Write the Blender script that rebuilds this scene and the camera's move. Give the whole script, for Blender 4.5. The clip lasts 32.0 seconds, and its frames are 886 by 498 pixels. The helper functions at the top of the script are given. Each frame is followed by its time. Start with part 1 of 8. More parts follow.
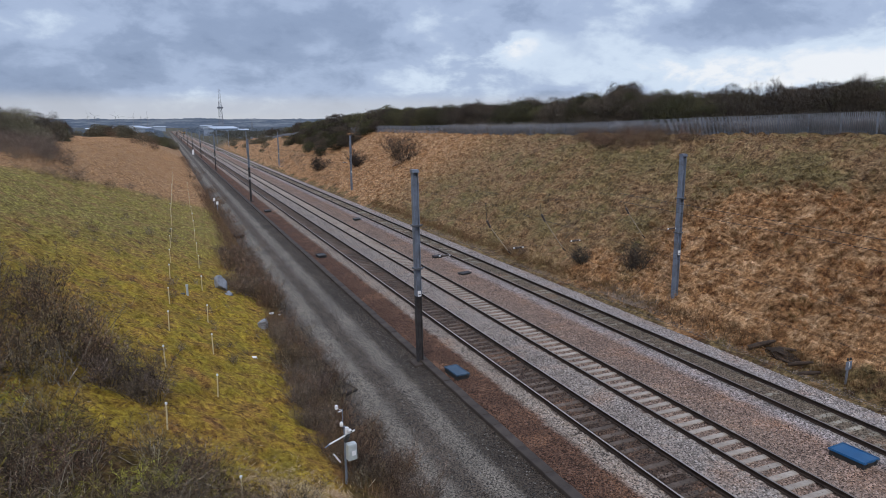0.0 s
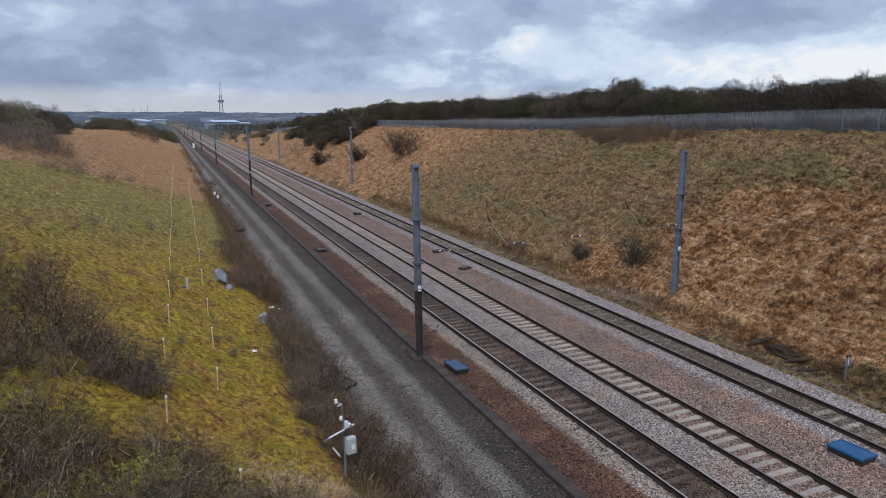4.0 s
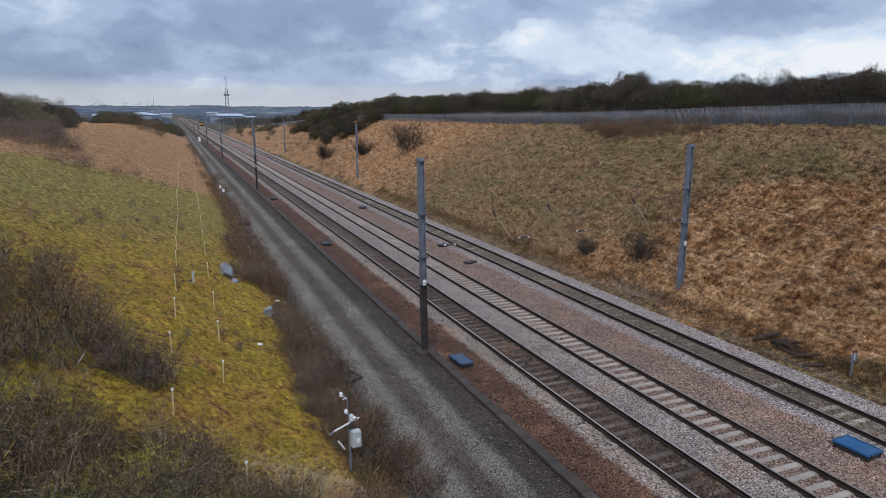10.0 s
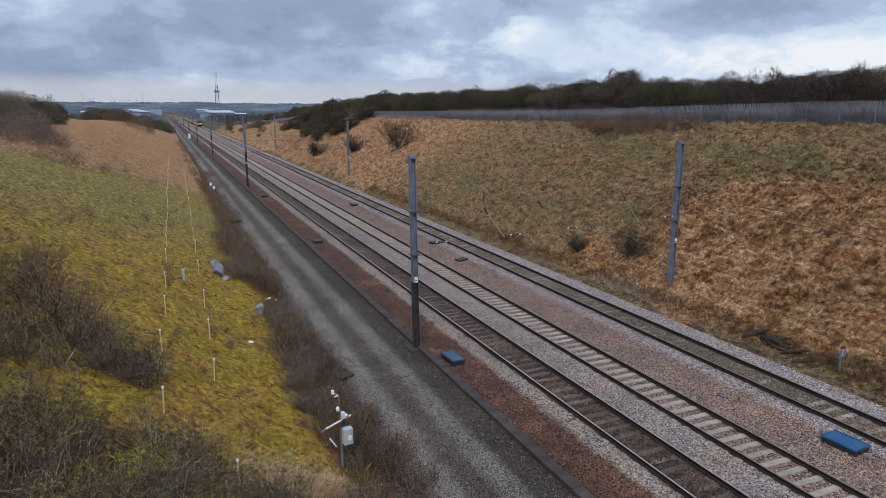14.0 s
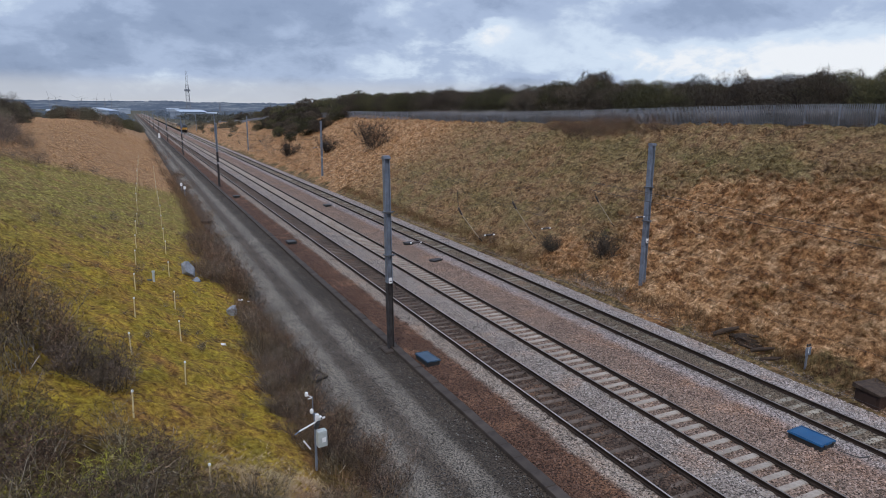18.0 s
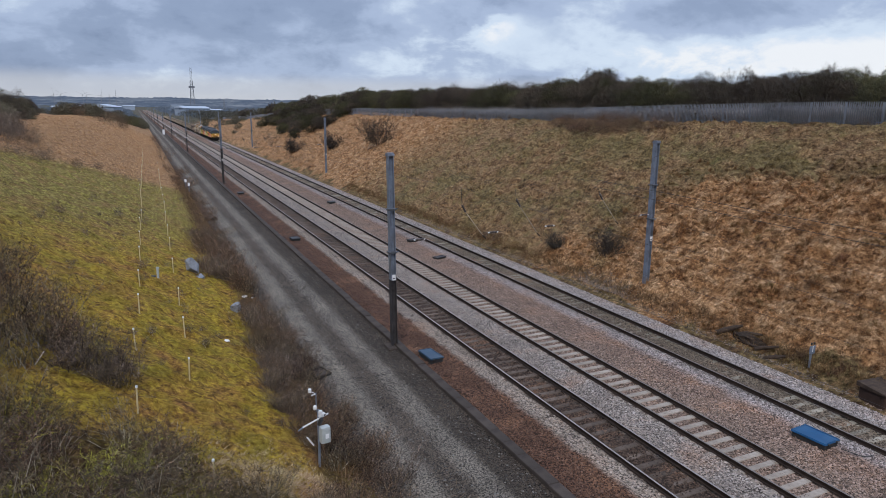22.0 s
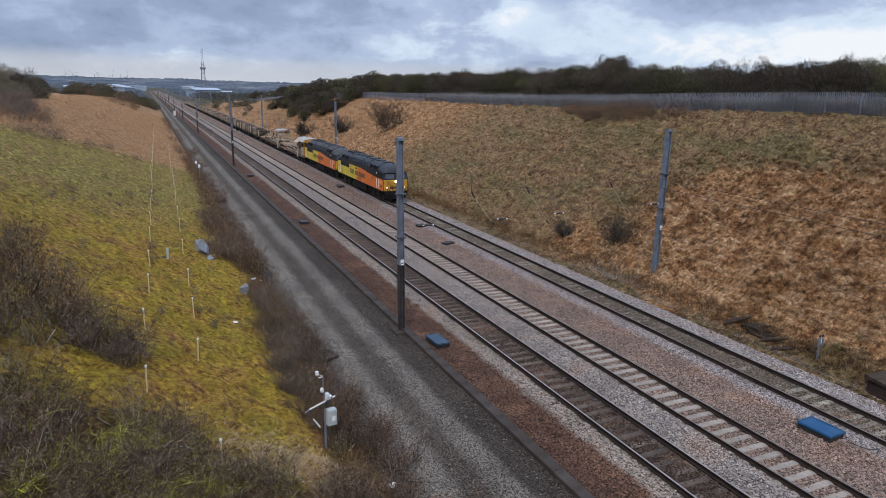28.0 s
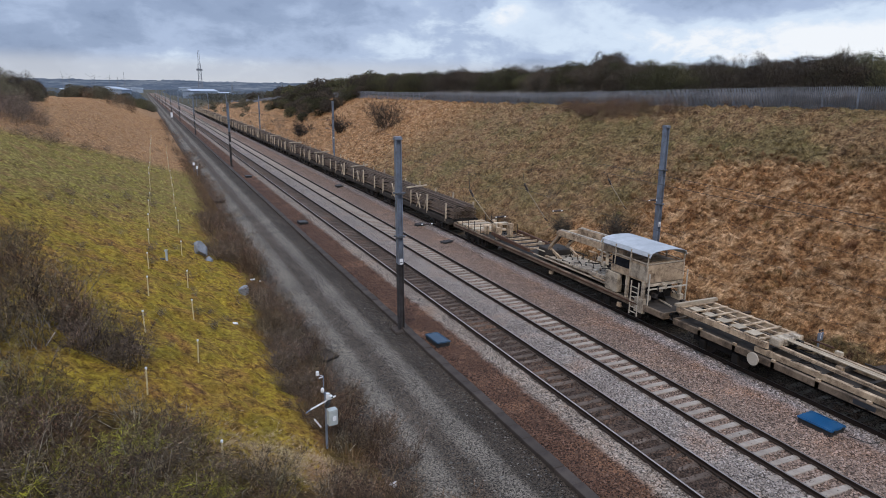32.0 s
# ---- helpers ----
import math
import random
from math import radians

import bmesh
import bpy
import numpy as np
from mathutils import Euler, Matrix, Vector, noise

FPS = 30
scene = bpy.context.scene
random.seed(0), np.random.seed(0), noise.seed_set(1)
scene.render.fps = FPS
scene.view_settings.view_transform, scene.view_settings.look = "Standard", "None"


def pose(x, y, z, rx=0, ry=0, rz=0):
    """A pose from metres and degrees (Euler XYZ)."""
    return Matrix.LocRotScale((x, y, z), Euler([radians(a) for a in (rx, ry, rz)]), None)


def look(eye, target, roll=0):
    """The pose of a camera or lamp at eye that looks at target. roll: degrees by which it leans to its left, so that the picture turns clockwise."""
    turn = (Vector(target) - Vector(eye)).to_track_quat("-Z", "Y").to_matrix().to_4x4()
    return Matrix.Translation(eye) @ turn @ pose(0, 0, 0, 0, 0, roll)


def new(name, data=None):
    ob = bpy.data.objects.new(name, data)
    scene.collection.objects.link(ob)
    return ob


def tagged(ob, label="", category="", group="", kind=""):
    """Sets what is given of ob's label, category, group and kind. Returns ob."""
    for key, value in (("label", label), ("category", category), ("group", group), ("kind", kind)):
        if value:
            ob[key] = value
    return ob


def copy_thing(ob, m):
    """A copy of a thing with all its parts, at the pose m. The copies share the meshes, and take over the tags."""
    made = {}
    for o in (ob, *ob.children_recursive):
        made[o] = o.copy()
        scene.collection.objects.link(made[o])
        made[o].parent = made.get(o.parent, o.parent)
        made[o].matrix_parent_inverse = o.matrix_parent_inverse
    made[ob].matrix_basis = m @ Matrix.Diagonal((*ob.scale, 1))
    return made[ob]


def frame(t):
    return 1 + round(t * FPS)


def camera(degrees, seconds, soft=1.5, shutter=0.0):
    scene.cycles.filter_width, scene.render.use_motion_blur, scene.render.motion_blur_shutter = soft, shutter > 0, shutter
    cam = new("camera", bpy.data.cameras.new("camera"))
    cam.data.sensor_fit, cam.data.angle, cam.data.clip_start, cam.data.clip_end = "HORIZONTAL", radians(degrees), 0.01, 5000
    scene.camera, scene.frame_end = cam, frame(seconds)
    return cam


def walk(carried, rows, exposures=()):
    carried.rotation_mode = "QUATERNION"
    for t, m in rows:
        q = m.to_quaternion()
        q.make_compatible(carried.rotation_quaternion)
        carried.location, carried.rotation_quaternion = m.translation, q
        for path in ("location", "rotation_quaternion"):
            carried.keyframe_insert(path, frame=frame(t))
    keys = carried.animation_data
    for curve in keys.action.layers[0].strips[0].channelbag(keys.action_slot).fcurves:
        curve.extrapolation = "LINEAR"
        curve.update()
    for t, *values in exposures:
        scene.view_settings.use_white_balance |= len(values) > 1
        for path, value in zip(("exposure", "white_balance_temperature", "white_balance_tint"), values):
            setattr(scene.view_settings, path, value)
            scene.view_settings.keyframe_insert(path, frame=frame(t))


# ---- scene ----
EYE = (0.0, 0.0, 11.157)
PATH = [
    (0, 79.208, 0.227, -22.744), (0.5, 79.226, 0.254, -22.667), (1, 79.222, 0.252, -22.698),
    (1.5, 79.084, 0.137, -22.657), (2, 79.080, 0.222, -22.660), (2.5, 79.056, 0.096, -22.721),
    (3, 78.922, -0.008, -22.591), (3.5, 78.814, -0.070, -22.700), (5.5, 78.671, -0.052, -22.416),
    (6, 78.699, 0.011, -22.422), (6.5, 78.606, 0.031, -22.360), (7, 78.529, 0.024, -22.316),
    (7.5, 78.521, 0.056, -22.354), (8, 78.479, 0.051, -22.327), (8.5, 78.388, -0.069, -22.278),
    (9, 78.403, -0.113, -22.333), (9.5, 78.365, -0.005, -22.344), (10, 78.245, -0.120, -22.189),
    (10.5, 78.207, -0.187, -22.175), (11, 78.259, -0.094, -22.170), (11.5, 78.097, -0.204, -22.101),
    (12, 78.083, -0.172, -22.097), (12.5, 78.053, -0.207, -22.124), (13, 78.086, -0.151, -22.264),
    (13.5, 77.979, -0.215, -22.486), (14, 78.003, -0.213, -22.930), (14.5, 78.070, -0.370, -23.558),
    (16.5, 78.228, -0.329, -24.955), (17, 78.220, -0.308, -25.201), (17.5, 77.947, -0.558, -24.940),
    (18, 78.075, -0.549, -25.155), (18.5, 78.063, -0.576, -25.081), (19, 77.960, -0.619, -25.089),
    (19.5, 77.994, -0.593, -25.060), (20, 77.867, -0.620, -24.978), (20.5, 77.788, -0.622, -24.706),
    (21, 77.744, -0.707, -24.718), (21.5, 77.817, -0.699, -24.858), (22, 77.825, -0.661, -24.811),
    (22.5, 77.868, -0.613, -24.828), (23, 77.872, -0.506, -24.884), (23.5, 77.812, -0.508, -24.782),
    (24, 77.763, -0.469, -24.685), (24.5, 77.715, -0.577, -24.569), (25, 77.643, -0.650, -24.575),
    (25.5, 77.698, -0.476, -24.491), (27.5, 76.526, -1.220, -23.783), (28, 76.549, -1.434, -23.871),
    (28.5, 76.549, -1.299, -24.112), (29, 76.595, -1.196, -24.052), (29.5, 76.400, -1.287, -23.862),
    (30, 76.451, -1.342, -23.837), (30.5, 76.527, -0.948, -24.030), (31, 76.472, -0.937, -24.078),
    (31.5, 76.426, -0.859, -24.059), (32, 76.449, -0.832, -24.111),
]
cam = camera(68.3, 32.0, soft=0.5)
walk(cam, [(t, pose(*EYE, rx, ry, rz)) for t, rx, ry, rz in PATH], exposures=[(0.0, -0.06, 6430, 10), (25.5, -0.06, 6430, 10), (28.5, 0.0, 6430, 10), (32.0, 0.0, 6430, 10)])


# ---- daylight: an overcast sky with a brighter break in the cloud ----
SUN_ELEVATION, SUN_AZIMUTH = 46.0, -150.0  # degrees; azimuth from the line's direction (+y) towards +x


def N(tree, kind, **inputs):
    """A node with its inputs set by name; a tuple (node, output) links."""
    node = tree.nodes.new(kind)
    for key, value in inputs.items():
        if key.startswith("p_"):
            setattr_plain(node, key[2:], value)
            continue
        sock = node.inputs[int(key[1:])] if key[0] == "i" and key[1:].isdigit() else node.inputs[key.replace("_", " ")]
        if isinstance(value, tuple) and len(value) == 2 and hasattr(value[0], "outputs"):
            tree.links.new(value[0].outputs[value[1]], sock)
        else:
            sock.default_value = value
    return node


def setattr_plain(node, key, value):
    if key == "operation":
        node.operation = value
    elif key == "blend":
        node.blend_type = value
    elif key == "type":
        node.data_type = value
    elif key == "feature":
        node.feature = value
    elif key == "clamp":
        node.use_clamp = value


def ramp(tree, source, stops, ease=False):
    node = tree.nodes.new("ShaderNodeValToRGB")
    node.color_ramp.interpolation = "EASE" if ease else "LINEAR"
    while len(node.color_ramp.elements) < len(stops):
        node.color_ramp.elements.new(0.5)
    for e, (at, c) in zip(node.color_ramp.elements, stops):
        e.position = at
        e.color = (*c, 1) if len(c) == 3 else c
    tree.links.new(source[0].outputs[source[1]], node.inputs[0])
    return node


def mixc(tree, fac, a, b, blend="MIX"):
    """A colour mix; fac, a, b are values or (node, output)."""
    node = tree.nodes.new("ShaderNodeMix")
    node.data_type, node.blend_type = "RGBA", blend
    for sock, value in ((node.inputs[0], fac), (node.inputs[6], a), (node.inputs[7], b)):
        if isinstance(value, tuple) and len(value) == 2 and hasattr(value[0], "outputs"):
            tree.links.new(value[0].outputs[value[1]], sock)
        elif isinstance(value, tuple):
            sock.default_value = (*value[:3], 1)
        else:
            sock.default_value = value
    return node


def make_world():
    world = bpy.data.worlds.new("overcast")
    scene.world = world
    world.use_nodes = True
    t = world.node_tree
    t.nodes.clear()
    sky = t.nodes.new("ShaderNodeTexSky")
    sky.sky_type, sky.sun_disc = "NISHITA", False
    sky.sun_elevation, sky.sun_rotation = radians(SUN_ELEVATION), radians(SUN_AZIMUTH)
    co = t.nodes.new("ShaderNodeTexCoord")
    sep = N(t, "ShaderNodeSeparateXYZ", Vector=(co, "Generated"))
    # cloud plane: direction divided by its height, so that the cloud rows flatten towards the horizon
    up = N(t, "ShaderNodeMath", p_operation="MAXIMUM", i0=(sep, "Z"), i1=0.0)
    den = N(t, "ShaderNodeMath", p_operation="ADD", i0=(up, 0), i1=0.45)
    px = N(t, "ShaderNodeMath", p_operation="DIVIDE", i0=(sep, "X"), i1=(den, 0))
    py = N(t, "ShaderNodeMath", p_operation="DIVIDE", i0=(sep, "Y"), i1=(den, 0))
    plane = N(t, "ShaderNodeCombineXYZ", X=(px, 0), Y=(py, 0), Z=0.3)
    big = N(t, "ShaderNodeTexNoise", Vector=(plane, 0), Scale=2.3, Detail=8.0, Roughness=0.52, Distortion=0.25)
    fine = N(t, "ShaderNodeTexNoise", Vector=(plane, 0), Scale=6.8, Detail=9.0, Roughness=0.60, Distortion=0.2)
    # large masses of cloud: azimuth and height of each, its spread, and how much lighter or darker it is (degrees)
    az = N(t, "ShaderNodeMath", p_operation="ARCTAN2", i0=(sep, "X"), i1=(sep, "Y"))
    wob1 = N(t, "ShaderNodeMath", p_operation="MULTIPLY_ADD", i0=(fine, 0), i1=0.16, i2=(az, 0))
    wob2 = N(t, "ShaderNodeMath", p_operation="MULTIPLY_ADD", i0=(big, 0), i1=0.07, i2=(sep, "Z"))
    masses = [(30.1, 6.9, 2.2, 0.9, 0.20), (28.0, 5.2, 3.0, 1.2, 0.14), (29.5, 3.6, 7.0, 1.6, 0.10), (53.0, 4.3, 11.0, 1.3, 0.30), (45.0, 7.4, 10.0, 1.6, -0.10),
              (12.0, 6.3, 7.0, 2.0, -0.03), (-4.5, 4.0, 12.0, 1.6, -0.10), (3.0, 7.2, 4.0, 2.0, 0.07), (10.0, 2.6, 7.0, 0.8, 0.09), (54.0, 9.0, 16.0, 3.0, 0.13), (20.0, 9.5, 9.0, 1.8, -0.05)]
    both = N(t, "ShaderNodeMath", p_operation="MULTIPLY_ADD", i0=(fine, 0), i1=0.40, i2=0.06)
    both = N(t, "ShaderNodeMath", p_operation="MULTIPLY_ADD", i0=(big, 0), i1=0.78, i2=(both, 0))
    for a0, e0, sa, se, amount in masses:
        da = N(t, "ShaderNodeMath", p_operation="MULTIPLY_ADD", i0=(wob1, 0), i1=1 / radians(sa), i2=-(radians(a0) + 0.08) / radians(sa))
        de = N(t, "ShaderNodeMath", p_operation="MULTIPLY_ADD", i0=(wob2, 0), i1=1 / radians(se), i2=-(radians(e0) + 0.035) / radians(se))
        da2 = N(t, "ShaderNodeMath", p_operation="MULTIPLY", i0=(da, 0), i1=(da, 0))
        sq = N(t, "ShaderNodeMath", p_operation="MULTIPLY_ADD", i0=(de, 0), i1=(de, 0), i2=(da2, 0))
        neg = N(t, "ShaderNodeMath", p_operation="MULTIPLY", i0=(sq, 0), i1=-0.7)
        ex = N(t, "ShaderNodeMath", p_operation="EXPONENT", i0=(neg, 0))
        both = N(t, "ShaderNodeMath", p_operation="MULTIPLY_ADD", i0=(ex, 0), i1=amount, i2=(both, 0))
    cloud = ramp(t, (both, 0), [(0.44, (0.222, 0.292, 0.45)), (0.57, (0.308, 0.392, 0.572)), (0.70, (0.44, 0.54, 0.745)), (0.84, (0.70, 0.815, 0.975)), (0.95, (0.95, 0.98, 1.03))], True)
    low = ramp(t, (sep, "Z"), [(0.0, (0.95, 0.95, 0.95)), (0.026, (0.7, 0.7, 0.7)), (0.05, (0, 0, 0))], True)
    band = mixc(t, (low, 0), (cloud, 0), (0.62, 0.645, 0.70))
    # an overcast sky is brighter overhead than near the horizon
    lift = N(t, "ShaderNodeMapRange", Value=(sep, "Z"))
    lift.inputs[1].default_value, lift.inputs[2].default_value, lift.inputs[3].default_value, lift.inputs[4].default_value = 0.26, 0.9, 1.0, 2.3
    dome = N(t, "ShaderNodeVectorMath", p_operation="SCALE", i0=(band, 2), Scale=(lift, 0))
    dim = N(t, "ShaderNodeVectorMath", p_operation="SCALE", i0=(sky, 0), Scale=0.06)
    mixed = mixc(t, 0.9, (dim, 0), (dome, 0))
    bg = N(t, "ShaderNodeBackground", Color=(mixed, 2), Strength=1.0)
    out = t.nodes.new("ShaderNodeOutputWorld")
    t.links.new(bg.outputs[0], out.inputs[0])


make_world()
sun_data = bpy.data.lights.new("sun", "SUN")
sun_data.energy, sun_data.angle, sun_data.color = 1.75, radians(16), (1.0, 0.925, 0.84)
sun = new("sun", sun_data)
_a, _e = radians(SUN_AZIMUTH), radians(SUN_ELEVATION)
sun.matrix_world = look((0, 0, 60), (-math.sin(_a) * math.cos(_e), -math.cos(_a) * math.cos(_e), 60 - math.sin(_e)))

# ---- materials ----
MATS = {}


def shader(name):
    m = bpy.data.materials.new(name)
    m.use_nodes = True
    t = m.node_tree
    t.nodes.clear()
    out = t.nodes.new("ShaderNodeOutputMaterial")
    b = t.nodes.new("ShaderNodeBsdfPrincipled")
    t.links.new(b.outputs[0], out.inputs[0])
    MATS[name] = m
    return m, t, b


def bump(t, b, source, strength, distance):
    node = N(t, "ShaderNodeBump", Height=source, Strength=strength, Distance=distance)
    t.links.new(node.outputs[0], b.inputs["Normal"])


def surface(name, light, dark, rough=0.7, metal=0.0, scale=6.0, grain=60.0, relief=0.3, depth=0.01, stain=None, stain_scale=1.2, stain_amount=0.5, vary=0.0, coat=0.0, spec=None):
    """A real surface: two colours by a broad noise and a fine grain, stains in patches, slight relief."""
    m, t, b = shader(name)
    co = t.nodes.new("ShaderNodeTexCoord")
    n1 = N(t, "ShaderNodeTexNoise", Vector=(co, "Object"), Scale=scale, Detail=6.0, Roughness=0.6)
    n2 = N(t, "ShaderNodeTexNoise", Vector=(co, "Object"), Scale=grain, Detail=4.0, Roughness=0.65)
    mixv = N(t, "ShaderNodeMath", p_operation="MULTIPLY_ADD", i0=(n2, 0), i1=0.5, i2=(n1, 0))
    col = ramp(t, (mixv, 0), [(0.5, dark), (0.95, light)])
    last = (col, 0)
    if stain:
        n3 = N(t, "ShaderNodeTexNoise", Vector=(co, "Object"), Scale=stain_scale, Detail=8.0, Roughness=0.7)
        mask = ramp(t, (n3, 0), [(0.48, (0, 0, 0)), (0.66, (stain_amount,) * 3)])
        last = (mixc(t, (mask, 0), last, stain), 2)
    if vary:
        info = t.nodes.new("ShaderNodeObjectInfo")
        v = N(t, "ShaderNodeMapRange", Value=(info, "Random"))
        v.inputs[3].default_value, v.inputs[4].default_value = 1 - vary, 1 + vary
        hsv = N(t, "ShaderNodeHueSaturation", Color=last, Value=(v, 0))
        last = (hsv, 0)
    t.links.new(last[0].outputs[last[1]], b.inputs["Base Color"])
    r = N(t, "ShaderNodeMapRange", Value=(n1, 0))
    r.inputs[3].default_value, r.inputs[4].default_value = max(0.05, rough - 0.12), min(1, rough + 0.12)
    t.links.new(r.outputs[0], b.inputs["Roughness"])
    b.inputs["Metallic"].default_value = metal
    b.inputs["Coat Weight"].default_value = coat
    if rough >= 0.7:
        b.inputs["Specular IOR Level"].default_value = 0.2
    if spec is not None:
        b.inputs["Specular IOR Level"].default_value = spec
    if relief:
        bump(t, b, (mixv, 0), relief, depth)
    return m


def smoothstep_node(t, source, lo, hi):
    node = N(t, "ShaderNodeMapRange", Value=source)
    node.interpolation_type = "SMOOTHSTEP"
    node.inputs[1].default_value, node.inputs[2].default_value = lo, hi
    return node


def grass_zones():
    """Group: the colour of the turf by its place on the banks, with two scales of patches."""
    g = bpy.data.node_groups.new("turf_colour", "ShaderNodeTree")
    g.interface.new_socket("Color", in_out="OUTPUT", socket_type="NodeSocketColor")
    out = g.nodes.new("NodeGroupOutput")
    geo = g.nodes.new("ShaderNodeNewGeometry")
    pos = (geo, "Position")
    sep = N(g, "ShaderNodeSeparateXYZ", Vector=pos)
    wide = N(g, "ShaderNodeTexNoise", Vector=pos, Scale=0.2, Detail=5.0, Roughness=0.6)
    mid = N(g, "ShaderNodeTexNoise", Vector=pos, Scale=1.0, Detail=6.0, Roughness=0.72)
    fine = N(g, "ShaderNodeTexNoise", Vector=pos, Scale=4.0, Detail=5.0, Roughness=0.75)
    # mossy bank
    moss = ramp(g, (mid, 0), [(0.36, (0.20, 0.105, 0.052)), (0.44, (0.45, 0.255, 0.07)), (0.51, (0.52, 0.375, 0.042)), (0.58, (0.40, 0.32, 0.042)), (0.66, (0.17, 0.16, 0.05))])
    moss2 = ramp(g, (wide, 0), [(0.38, (0.48, 0.25, 0.08)), (0.47, (0.50, 0.33, 0.05)), (0.55, (0.40, 0.305, 0.046)), (0.63, (0.42, 0.22, 0.07))])
    moss = mixc(g, 0.5, (moss, 0), (moss2, 0))
    # higher on the mossy bank it turns to plain olive grass
    olive = ramp(g, (mid, 0), [(0.36, (0.42, 0.27, 0.115)), (0.5, (0.34, 0.275, 0.09)), (0.64, (0.39, 0.345, 0.09))])
    far_up = N(g, "ShaderNodeMath", p_operation="MULTIPLY_ADD", i0=(sep, "X"), i1=-1.7, i2=(sep, "Y"))
    up = smoothstep_node(g, (far_up, 0), 34.0, 60.0)
    left = mixc(g, (up, 0), (moss, 2), (olive, 0))
    # straw-brown hump beyond the scrub line
    straw = ramp(g, (mid, 0), [(0.30, (0.36, 0.20, 0.10)), (0.5, (0.50, 0.30, 0.155)), (0.70, (0.56, 0.37, 0.21))])
    edge = N(g, "ShaderNodeMath", p_operation="MULTIPLY_ADD", i0=(sep, "X"), i1=-2.0, i2=(sep, "Y"))
    wob = N(g, "ShaderNodeMath", p_operation="MULTIPLY_ADD", i0=(mid, 0), i1=14.0, i2=(edge, 0))
    hump = smoothstep_node(g, (wob, 0), 86.0, 94.0)
    left = mixc(g, (hump, 0), (left, 2), (straw, 0))
    # the other bank: olive-buff turf, orange-brown dead grass in the foot and far parts
    buff = ramp(g, (mid, 0), [(0.32, (0.14, 0.082, 0.044)), (0.43, (0.268, 0.167, 0.088)), (0.55, (0.352, 0.236, 0.128)), (0.68, (0.205, 0.174, 0.070))])
    green = ramp(g, (wide, 0), [(0.48, (0, 0, 0)), (0.62, (0.55, 0.55, 0.55))])
    buff = mixc(g, (green, 0), (buff, 0), (0.185, 0.172, 0.072))
    rust = ramp(g, (mid, 0), [(0.32, (0.21, 0.098, 0.043)), (0.43, (0.38, 0.203, 0.091)), (0.54, (0.50, 0.302, 0.156)), (0.66, (0.62, 0.43, 0.265))])
    wx = N(g, "ShaderNodeMath", p_operation="MULTIPLY_ADD", i0=(wide, 0), i1=9.0, i2=(sep, "X"))
    wy = N(g, "ShaderNodeMath", p_operation="MULTIPLY_ADD", i0=(wide, 0), i1=9.0, i2=(sep, "Y"))
    low = smoothstep_node(g, (wx, 0), 44.5, 42.5)
    near = smoothstep_node(g, (wy, 0), 42.0, 39.0)
    patch = N(g, "ShaderNodeMath", p_operation="MULTIPLY", i0=(low, 0), i1=(near, 0))
    foot = smoothstep_node(g, (wx, 0), 35.0, 33.0)
    nearish = smoothstep_node(g, (wy, 0), 47.0, 43.0)
    foot2 = N(g, "ShaderNodeMath", p_operation="MULTIPLY", i0=(foot, 0), i1=(nearish, 0))
    far = smoothstep_node(g, (wy, 0), 78.0, 104.0)
    rusty = N(g, "ShaderNodeMath", p_operation="MAXIMUM", i0=(patch, 0), i1=(far, 0))
    rusty = N(g, "ShaderNodeMath", p_operation="MAXIMUM", i0=(rusty, 0), i1=(foot2, 0))
    right = mixc(g, (rusty, 0), (buff, 2), (rust, 0))
    verge = smoothstep_node(g, (wx, 0), 30.9, 30.2)
    weeds = ramp(g, (mid, 0), [(0.40, (0.13, 0.08, 0.045)), (0.50, (0.22, 0.165, 0.072)), (0.62, (0.33, 0.215, 0.11))])
    right = mixc(g, (verge, 0), (right, 2), (weeds, 0))
    side = smoothstep_node(g, (sep, "X"), 15.0, 16.0)
    both = mixc(g, (side, 0), (left, 2), (right, 2))
    # beyond the cutting: winter fields
    field = ramp(g, (wide, 0), [(0.35, (0.10, 0.10, 0.075)), (0.5, (0.13, 0.12, 0.085)), (0.65, (0.11, 0.115, 0.08))])
    away = smoothstep_node(g, (sep, "Y"), 330.0, 420.0)
    both = mixc(g, (away, 0), (both, 2), (field, 0))
    shade = ramp(g, (fine, 0), [(0.33, (0.38, 0.36, 0.34)), (0.67, (1.62, 1.62, 1.62))])
    fin = mixc(g, 1.0, (both, 2), (shade, 0), "MULTIPLY")
    # short rows along the slope: ripple shadows painted into the colour as darker thatch
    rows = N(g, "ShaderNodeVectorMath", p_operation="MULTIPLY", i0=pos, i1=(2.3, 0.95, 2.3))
    ripple_shade = N(g, "ShaderNodeTexNoise", Vector=(rows, 0), Scale=1.0, Detail=4.0, Roughness=0.6)
    tr = ramp(g, (ripple_shade, 0), [(0.36, (0.50, 0.45, 0.40)), (0.48, (0.96, 0.95, 0.94)), (0.66, (1.24, 1.24, 1.22))])
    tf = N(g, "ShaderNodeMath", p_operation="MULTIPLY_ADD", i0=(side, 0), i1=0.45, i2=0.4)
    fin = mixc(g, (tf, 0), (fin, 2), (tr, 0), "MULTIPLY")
    # dark litter where the scrub stands, its deep shadows painted into the turf colour
    bx = N(g, "ShaderNodeMath", p_operation="MAXIMUM", i0=(sep, "X"), i1=0.0)
    by = N(g, "ShaderNodeMath", p_operation="MULTIPLY_ADD", i0=(bx, 0), i1=0.5, i2=(sep, "Y"))
    by = N(g, "ShaderNodeMath", p_operation="MULTIPLY_ADD", i0=(mid, 0), i1=4.0, i2=(by, 0))
